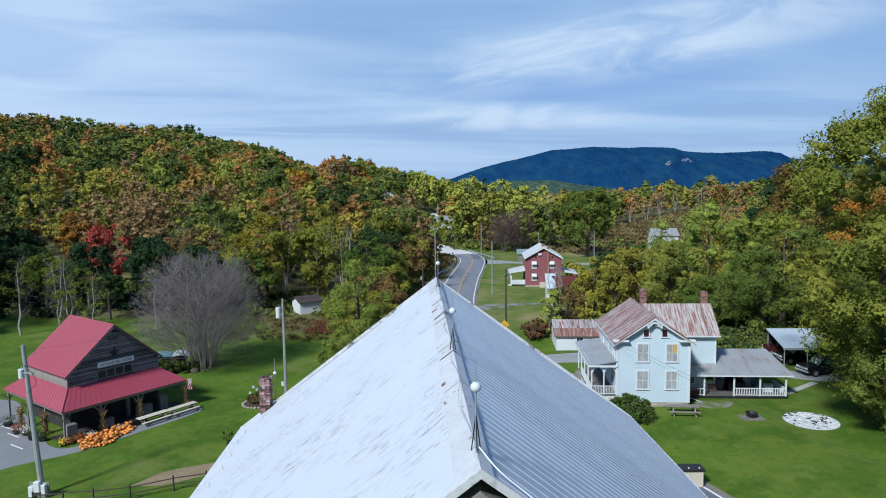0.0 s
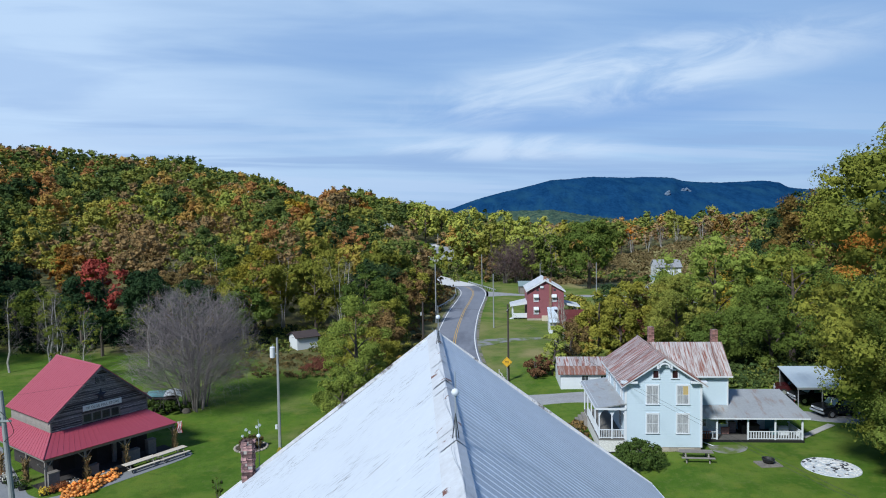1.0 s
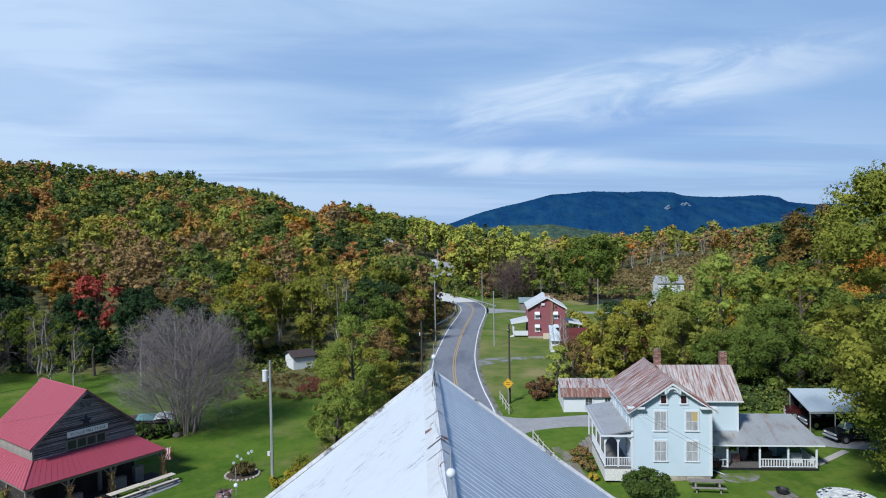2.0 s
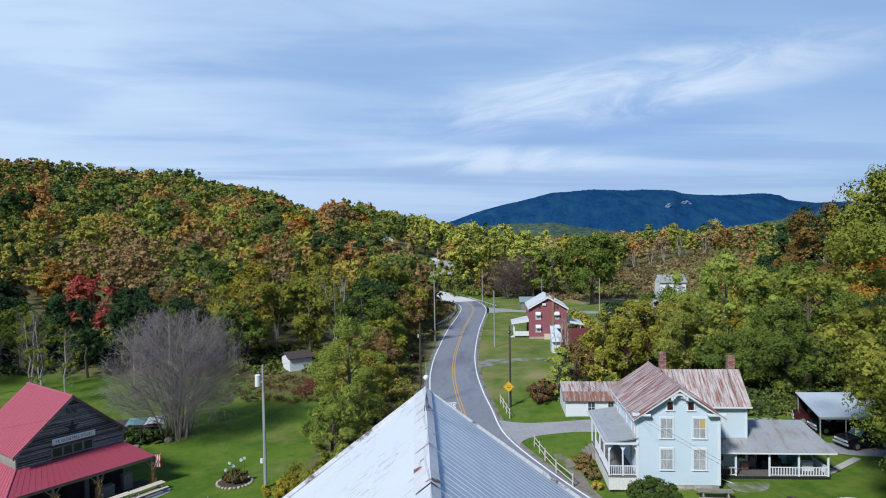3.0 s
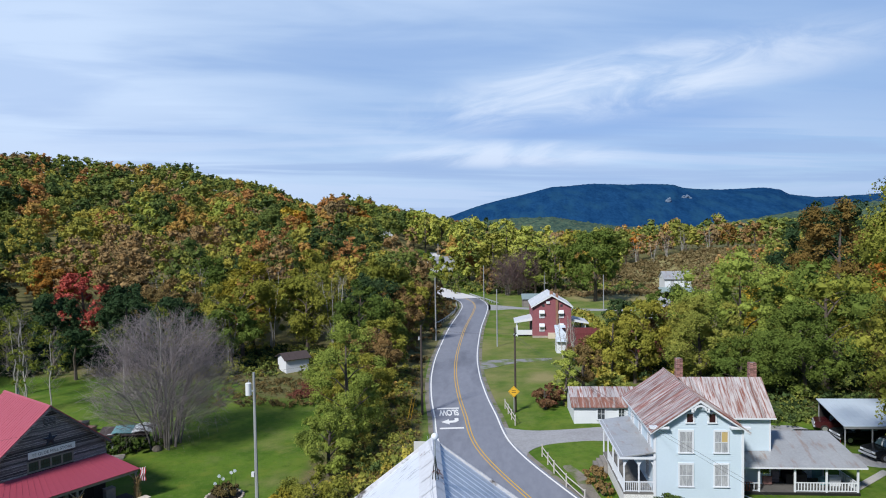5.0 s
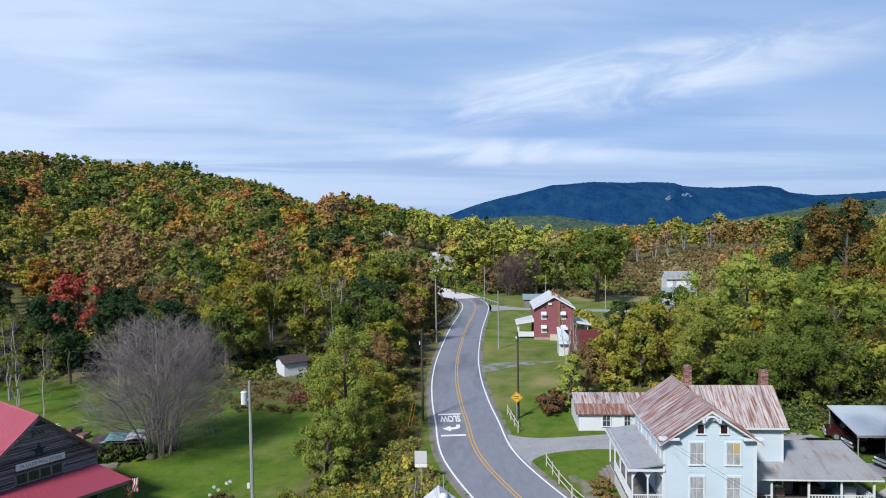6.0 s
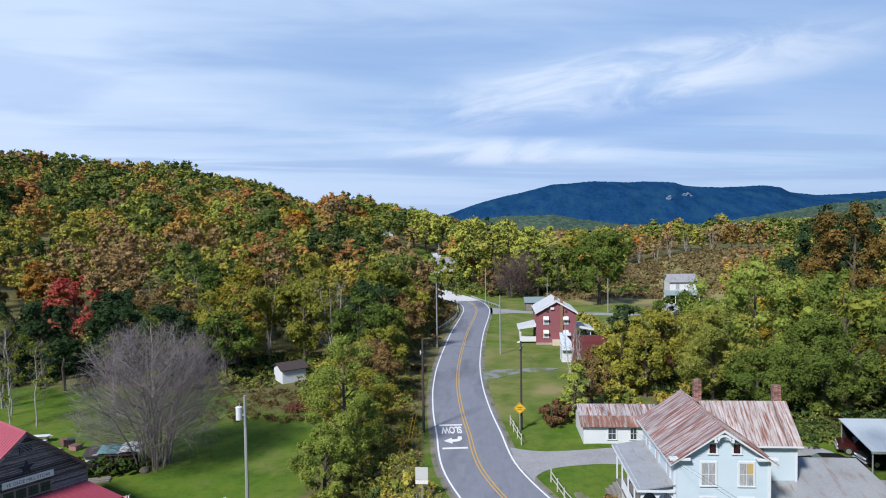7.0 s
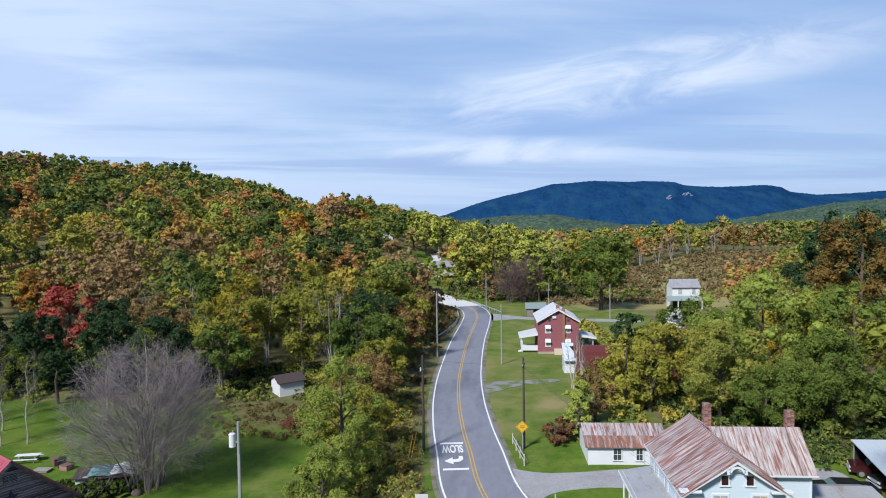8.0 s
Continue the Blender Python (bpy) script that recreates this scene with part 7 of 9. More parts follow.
def build_garden():
    x, y = 22.6, 60.9
    ob = thing("fire_pit", pose(x, y, ground(x, y), 0, 0, 8), "square stone fire pit with an iron bowl on the lawn", "fire pit")
    part("slab", cube(-0.9, 0.9, -0.65, 0.65, -0.05, 0.10, bevel=0.03), mat("sooty_flagstone", (0.22, 0.205, 0.185), (0.12, 0.11, 0.10), rough=0.95, scale=1.5, fine=8, amount=1.0), ob)
    g = B()
    prof = [(0.18, 0.1), (0.42, 0.28), (0.50, 0.50), (0.44, 0.50), (0.36, 0.32), (0.12, 0.18)]
    n = 14
    rings = [[g.verts.new((r * math.cos(6.283 * i / n), r * math.sin(6.283 * i / n), z)) for i in range(n)] for r, z in prof]
    for r0, r1 in zip(rings, rings[1:]):
        for i in range(n):
            g.faces.new((r0[i], r0[(i + 1) % n], r1[(i + 1) % n], r1[i]))
    part("bowl", g, BLACK, ob)
    x, y = 27.2, 60.4
    ob = thing("stone_circle", Matrix.Translation((x, y, ground(x, y))), "round patch of pale flat stones with dark gaps on the lawn", "stone bed")
    part("bed", tube(B(), (0, 0, -0.1), (0, 0, 0.04), 2.15, 2.1, 28), mat("pale_grit", (0.56, 0.60, 0.65), (0.42, 0.46, 0.50), rough=0.95, scale=2, fine=12), ob)
    for i in range(170):
        r, a = 2.0 * math.sqrt(rng.random()), 6.283 * rng.random()
        s = 0.07 + 0.11 * rng.random()
        o = part("stone", cube(-s, s, -s * 0.6, s * 0.6, 0.0, 0.045, bevel=0.015), PALESTONE if rng.random() < 0.8 else DARKSTONE, ob)
        o.matrix_basis = pose(r * math.cos(a), r * math.sin(a), 0.01 + 0.012 * (i % 5), 0, 0, 360 * rng.random())
    x, y = 13.75, 48.9
    ob = thing("storage_bin", pose(x, y, ground(x, y), 0, 0, 3), "cream slatted storage bin with a black lid on the lawn", "storage bin")
    part("body", cube(-0.95, 0.95, -0.4, 0.4, 0.05, 1.15), CREAMLIGHT, ob)
    for i in range(9):
        part("slat", cube(-0.97 + 0.215 * i, -0.79 + 0.215 * i, -0.43, -0.395, 0.08, 1.12), CREAMLIGHT, ob)
    part("lid", cube(-1.05, 1.05, -0.5, 0.5, 1.15, 1.32, bevel=0.03), BLACK, ob)
    for px in (-0.7, 0, 0.7):
        part("lid_knob", ball(B(), (px, -0.3, 1.35), 0.06, 0.7, 8, 5), WHITE, ob)
    outline("garden_path", [(6.9, 73.0), (7.8, 70.6), (8.3, 67.0), (9.0, 63.2), (10.4, 60.6), (9.6, 60.2), (8.0, 62.4), (7.2, 66.6), (6.9, 70), (6.2, 72.6)], 0.015, DIRT, "trodden earth path past the side porch", "path")
    outline("paving", [(19.2, 65.2), (22.4, 65.4), (22.0, 64.0), (20.4, 63.2), (19.3, 63.9)], 0.02, PATCHY, "worn paving before the kitchen porch", "paving")
    g = cube(-0.33, 0.33, -2.9, 2.9, 0, 0.06, bevel=0.015)
    ob = tagged(part("walkway", g, CONC), "short concrete walkway on the lawn", "path", kind="structure")
    ob.matrix_world = pose(30.4, 69.3, ground(30.4, 69.3) + 0.01, 0, 0, -50)


PALESTONE = mat("pale_stone", (0.68, 0.68, 0.67), (0.55, 0.55, 0.55), rough=0.9, pieces=0.15)
DARKSTONE = mat("dark_stone", (0.06, 0.065, 0.075), rough=0.9)
CREAMLIGHT = mat("cream_panel", (0.62, 0.57, 0.47), (0.52, 0.47, 0.38), rough=0.7, scale=2)
build_garden()

# ---- carport and vehicles ----
TYRE = mat("tyre", (0.02, 0.02, 0.02), rough=0.9)
RIM = mat("alloy", (0.55, 0.56, 0.57), rough=0.3, metal=0.7)
CARGLASS = mat("windscreen", (0.10, 0.16, 0.17), (0.08, 0.13, 0.14), rough=0.05, bump=0, spec=0.8)


def vehicle(m, paint, label, kind="suv"):
    """A parked vehicle: body, cabin with glass, four wheels, lamps and bumpers. Nose towards -x."""
    ob = thing(kind, m, label, "car")
    L_, W, low = {"suv": (4.7, 1.85, 0.0), "saloon": (5.3, 1.85, 0.28)}.get(kind, (5.4, 1.95, 0.0))
    side = [(0.0, 0.45), (0.05, 0.95), (0.25, 1.02), (1.35, 1.10), (L_ - 0.15, 1.12), (L_, 1.0), (L_, 0.45), (L_ - 0.6, 0.38), (0.6, 0.38)]
    g = extrude(B(), [(x, -W / 2, z) for x, z in side], (0, W, 0))
    bmesh.ops.bevel(g, geom=g.edges[:], offset=0.05, segments=2, affect="EDGES")
    body = part("body", g, paint, ob)
    x1 = {"suv": L_ - 0.25, "saloon": L_ - 0.85}.get(kind, 3.2)
    cab = [(1.35, 1.08), (1.95, 1.70 - low), (x1 - 0.25 - 2 * low, 1.72 - low), (x1, 1.08)]
    g = extrude(B(), [(x, -W / 2 + 0.12, z) for x, z in cab], (0, W - 0.24, 0))
    bmesh.ops.bevel(g, geom=g.edges[:], offset=0.06, segments=2, affect="EDGES")
    cabin = part("cabin", g, paint, ob)
    part("windscreen", extrude(B(), [(1.40, -W / 2 + 0.22, 1.12), (1.40, W / 2 - 0.22, 1.12), (1.90, W / 2 - 0.26, 1.64 - low), (1.90, -W / 2 + 0.26, 1.64 - low)], (-0.03, 0, 0.03)), CARGLASS, cabin)
    for s in (-1, 1):
        for a, b in ((2.0, 2.75), (2.83, min(3.6, x1 - 0.35))):
            if b > a:
                part("side_glass", cube(a, b, s * (W / 2 - 0.115) - 0.01, s * (W / 2 - 0.115) + 0.01, 1.16, 1.60 - low), CARGLASS, cabin)
    if kind == "pickup":
        part("bed", cube(3.35, L_ - 0.08, -W / 2 + 0.1, W / 2 - 0.1, 1.10, 1.14), BLACK, body)
    for x in (0.9, L_ - 0.95):
        for s in (-1, 1):
            y = s * (W / 2 - 0.05)
            w = part("wheel", tube(B(), (x, y - 0.11, 0.37), (x, y + 0.11, 0.37), 0.37, 0.37, 20), TYRE, ob)
            part("rim", tube(B(), (x, y + s * 0.112 - 0.01, 0.37), (x, y + s * 0.112 + 0.01, 0.37), 0.23, 0.23, 14), RIM, w)
    for s in (-1, 1):
        part("headlight", cube(-0.02, 0.05, s * 0.62 - 0.18, s * 0.62 + 0.18, 0.74, 0.90, bevel=0.02), WHITE, ob)
        part("tail_light", cube(L_ - 0.03, L_ + 0.02, s * 0.78 - 0.08, s * 0.78 + 0.08, 0.75, 1.0), FLAGRED, ob)
    part("grille", cube(-0.02, 0.04, -0.40, 0.40, 0.70, 0.92), GALV, ob)
    part("bumper", cube(-0.10, 0.10, -W / 2, W / 2, 0.42, 0.60, bevel=0.04), GALV, ob)
    part("bumper", cube(L_ - 0.10, L_ + 0.08, -W / 2, W / 2, 0.42, 0.60, bevel=0.04), GALV, ob)
    return ob


PAINTBLACK = mat("black_car_paint", (0.012, 0.013, 0.016), rough=0.2, bump=0, spec=0.6)
PAINTRED = mat("dark_red_car_paint", (0.05, 0.010, 0.012), rough=0.25, bump=0, spec=0.6)


def build_carport():
    ob = thing("carport", Matrix.Translation((31.5, 75.4, ground(33, 79))), "open steel carport with a pale metal roof", "carport")
    seam_roof(ob, (1.5, 8.4, 2.75), (8.8, 8.4, 2.75), (7.4, -0.2, 2.55), (-0.2, -0.2, 2.55), PALEBLUE, 0.6, rib=0.02)
    part("beam", cube(-0.15, 7.4, -0.15, -0.05, 2.3, 2.52), GALV, ob)
    for x, y in ((0, 0), (2.35, 0), (4.7, 0), (7.1, 0), (1.7, 8.2), (5.2, 8.2), (8.6, 8.2)):
        part("post", cube(x - 0.04, x + 0.04, y - 0.04, y + 0.04, -0.2, 2.5), GALV, ob)
    part("back_wall", cube(1.7, 8.6, 8.25, 8.3, 0, 2.6), DARK, ob)
    part("side_wall", cube(7.2, 7.25, 0, 8.2, 0, 2.5), DARK, ob)
    gz = lambda x, y: ground(x, y)
    vehicle(pose(32.2, 82.6, gz(32.2, 82.6) + 0.02, 0, 0, -20), PAINTRED, "dark red pickup truck parked behind the carport", "pickup")
    vehicle(pose(32.6, 73.9, gz(32.6, 73.9) + 0.02, 0, 0, 14), PAINTBLACK, "black four-wheel-drive car parked at the carport", "suv")
    vehicle(pose(32.3, 78.8, gz(32.3, 78.8) + 0.02, 0, 0, 5), PAINTBLACK, "dark car in the shade under the carport", "suv")
    vehicle(pose(26.2, 77.3, gz(28.5, 77.2) + 0.03, 0, 0, -5), PAINTBLACK, "long low black car parked behind the kitchen wing", "saloon")
    for x, y, rz in ((35.5, 163.5, 15), (40.5, 165.5, -10), (45.0, 163.0, 30)):
        vehicle(pose(x, y, gz(x, y) + 0.02, 0, 0, rz), WHITE, "white parked car among the far trees", "suv")
    ob = thing("block", Matrix.Translation((33.4, 75.1, gz(33.4, 75.1))), "concrete block at the carport post", "block")
    part("block_body", cube(-0.2, 0.2, -0.2, 0.2, 0, 0.4, bevel=0.02), CONC, ob)
    outline("gravel_apron", [(24.2, 74.8), (30.5, 74.8), (31.6, 82.4), (28.4, 83.6), (24.6, 81.4)], 0.025, GRAVEL, "patchy gravel apron behind the farmhouse", "driveway")
    outline("parking_strip", [(30.6, 76), (34, 75), (39, 74), (39, 71.4), (34, 71.8), (31, 73)], 0.02, GRAVEL, "gravel strip before the carport", "driveway")


build_carport()


def build_porch_things():
    z = 0.35 + 0.31
    for i, (x, y, w, d, h, mt, lb) in enumerate(((21.6, 67.9, 0.7, 0.6, 0.6, CHIMNEY, "terracotta planter on the kitchen porch"), (22.4, 68.3, 0.6, 0.5, 0.9, BOARDS, "dark wooden stand on the kitchen porch"), (23.9, 68.2, 1.6, 0.8, 0.75, BLACK, "dark covered grill on the kitchen porch"), (26.6, 67.6, 0.9, 0.5, 0.7, WHITE, "white cooler on the kitchen porch"), (25.9, 67.8, 0.6, 0.5, 0.5, TEAL, "blue plastic tub on the kitchen porch"))):
        ob = thing("porch_box", Matrix.Translation((x, y, z)), lb, "box")
        part("body", cube(-w / 2, w / 2, -d / 2, d / 2, 0, h, bevel=0.04), mt, ob)
        part("lid", cube(-w / 2 - 0.02, w / 2 + 0.02, -d / 2 - 0.02, d / 2 + 0.02, h, h + 0.05, bevel=0.015), mt, ob)
    ob = thing("hanging_fern", Matrix.Translation((21.0, 66.7, 2.0)), "green fern hanging from the porch beam", "hanging plant")
    part("fronds", raw_mesh("fronds", leaves([(0, 0, 0.05)], [0.32], 260, 0.07, 0.8), 4, np.full(260, 0.4)), LEAF["green"], ob)
    part("cord", tube(B(), (0, 0, 0.2), (0, 0, 0.56), 0.01, 0.01, 4), BLACK, ob)


build_porch_things()

# ---- trees and woods ----


BARKGREY = mat("grey_stems", (0.25, 0.225, 0.21), (0.11, 0.095, 0.09), rough=0.95, scale=1.2, fine=9, stretch=(2, 2, 0.4))


def bare_tree(x, y, h, stems, label, seed, bark, twig, base=1.0, lean=0.3, limbs=10, sub=6, thick=0.09, fine=0.012, dome=None):
    """A leafless tree: curving stems, side branches all along them, and twigs on every branch."""
    rg = np.random.default_rng(seed)
    ob = thing("bare_tree", Matrix.Translation((x, y, ground(x, y) - 0.1)), label, "tree", "trees of the valley")
    main = B()
    segs = []

    def inside(v):
        if not dome:
            return v
        mid = np.array((0, 0, dome[1]))
        w = v - mid
        k = np.linalg.norm(w / np.array((dome[0], dome[0], dome[2])))
        return mid + w * min(1.0, (0.94 + 0.12 * rg.random()) / k)

    for i in range(stems):
        a = 6.283 * (i + 0.6 * rg.random()) / stems
        out = np.array((math.cos(a), math.sin(a), 0))
        k = 0.12 + 0.88 * (rg.random() ** 1.4 if stems > 5 else rg.random())
        p = out * base * k
        hh = h * (1.0 - (0.30 if stems > 5 else 0.22) * k * k) * (0.88 + 0.14 * rg.random())
        pts = [p]
        n = 7
        for j in range(1, n + 1):
            t = j / n
            w = out * (base * k + lean * hh * k * (t ** (1.8 if stems > 5 else 1.35))) + np.array((0.10 * rg.normal(), 0.10 * rg.normal(), 0))
            pts.append(np.array((w[0], w[1], hh * t)))
        if dome:
            # stems rise to the shell of a round crown: radius, height of its middle, half height
            th = radians(8 + 62 * k)
            tip = np.array((out[0] * dome[0] * math.sin(th), out[1] * dome[0] * math.sin(th), dome[1] + dome[2] * math.cos(th))) * (0.86 + 0.12 * rg.random())
            pts = [p + np.array(((tip[0] - p[0]) * (j / n) ** 1.5, (tip[1] - p[1]) * (j / n) ** 1.5, tip[2] * j / n)) + (0.09 * rg.normal(size=3) if 0 < j else 0) for j in range(n + 1)]
        r0 = thick * (0.7 + 0.6 * rg.random())
        for j in range(n):
            ra, rb = r0 * (1 - 0.9 * j / n), r0 * (1 - 0.9 * (j + 1) / n) + 0.004
            tube(main, pts[j], pts[j + 1], ra, rb, 5, False)
        for b in range(limbs):
            t = (0.13 if stems > 5 else 0.20) + 0.80 * (b + rg.random()) / limbs
            j = min(n - 1, int(t * n))
            s0 = pts[j] + (pts[j + 1] - pts[j]) * (t * n - j)
            aa = a + rg.normal() * 1.1
            ln = h * (0.40 if stems > 5 else 0.22) * (1.12 - 0.66 * t) * (0.7 + 0.6 * rg.random())
            d = np.array((math.cos(aa), math.sin(aa), (0.22 + 0.9 * t * t if stems > 5 else 0.9) + 0.4 * rg.random()))
            d /= np.linalg.norm(d)
            s1 = inside(s0 + d * ln)
            segs.append((s0, s1, 0.020, 0.009))
            for c in range(sub):
                u = 0.2 + 0.8 * (c + rg.random()) / sub
                q0 = s0 + (s1 - s0) * u
                e = d + 0.75 * rg.normal(size=3) + np.array((0, 0, 0.25))
                e /= np.linalg.norm(e)
                q1 = inside(q0 + e * ln * 0.45 * (0.6 + 0.6 * rg.random()))
                segs.append((q0, q1, 0.010, 0.006))
                for f in range(3):
                    v = 0.25 + 0.75 * rg.random()
                    w0 = q0 + (q1 - q0) * v
                    g = e + 0.8 * rg.normal(size=3)
                    g /= np.linalg.norm(g)
                    segs.append((w0, w0 + g * ln * 0.24 * (0.5 + rg.random()), 0.007, 0.005))
    part("trunk", main, BARKGREY if stems > 5 else bark, ob)
    P = np.array([g[0] for g in segs]); Q = np.array([g[1] for g in segs])
    R0 = np.array([g[2] for g in segs])[:, None] * fine / 0.012; R1 = np.array([g[3] for g in segs])[:, None] * fine / 0.012
    w = (Q - P); w /= np.linalg.norm(w, axis=1)[:, None]
    u = np.cross(w, np.array((0.31, 0.52, 0.79))); u /= np.linalg.norm(u, axis=1)[:, None]
    v = np.cross(w, u)
    ring = [(math.cos(t), math.sin(t)) for t in (0, 2.094, 4.189)]
    quads = []
    for i in range(3):
        (c0, s0), (c1, s1) = ring[i], ring[(i + 1) % 3]
        quads.append(np.stack((P + (u * c0 + v * s0) * R0, P + (u * c1 + v * s1) * R0, Q + (u * c1 + v * s1) * R1, Q + (u * c0 + v * s0) * R1), 1))
    part("crown", raw_mesh("crown", np.stack(quads, 1).reshape(-1, 3), 4), twig, ob)
    return ob


bare_tree(-33.6, 80.2, 14.4, 30, "many-stemmed bare grey tree on the lawn", 4, TWIG, TWIG, base=1.7, limbs=15, sub=8, thick=0.10, fine=0.0115, dome=(7.4, 7.6, 6.6))
for i, (x, y, h) in enumerate(((-54.2, 91.5, 11.5), (-60.5, 96, 13), (-56.9, 90.8, 8.5), (-64, 99, 13), (-50, 100.5, 10), (-69, 97, 12), (-46.5, 104, 12))):
    birch = bare_tree(x, y, h, 2 if i == 3 else 1, "slender pale birch losing its leaves", 20 + i, PALEBARK, TWIGPALE, base=0.2, lean=0.07, limbs=24, sub=6, thick=0.14, fine=0.009)
    c, q = boughs(h, 0.19 * h, 0.30 * h, 16, 0.36)
    co, tn = foliage(c, q, 1100, 0.075, (0, 0, 0.6 * h), 0.9, 8, 0.05, 0.0)
    part("leaves", raw_mesh("leaves", co, 3, np.clip(0.35 + tn, 0, 1)), LEAF["olive"], birch, "thin olive leaves")
for i, (x, y, h) in enumerate(((-25.5, 121, 15), (-27.5, 128, 17), (-38, 127, 15), (-50, 125, 16), (-58, 126, 14), (11.2, 116, 8.5), (13.0, 119.5, 7), (-40, 113, 12))):
    bare_tree(x, y, h, 3, "thin half-bare tree among the woods", 40 + i, PALEBARK, TWIGPALE, base=0.4, lean=0.2, limbs=12, sub=4, thick=0.13, fine=0.012)
for i, (x, y, h) in enumerate(((5.5, 221, 12), (9.5, 223, 14), (12.0, 227, 13))):
    bare_tree(x, y, h, 10, "dense bare brown thicket tree by the far lane", 80 + i, TWIG, BROWNTWIG, base=0.9, lean=0.5, limbs=14, sub=5, thick=0.10, fine=0.03)
for i, (x, y, h) in enumerate(((70, 334, 12), (77, 330, 13), (84, 333, 12), (92, 336, 14), (103, 331, 12), (20, 244, 21), (24, 246, 19))):
    bare_tree(x, y, h, 3, "pale bare tree at the edge of the far wood", 60 + i, PALEBARK, TWIGPALE, base=0.5, lean=0.26, limbs=9, sub=3, thick=0.12, fine=0.024)

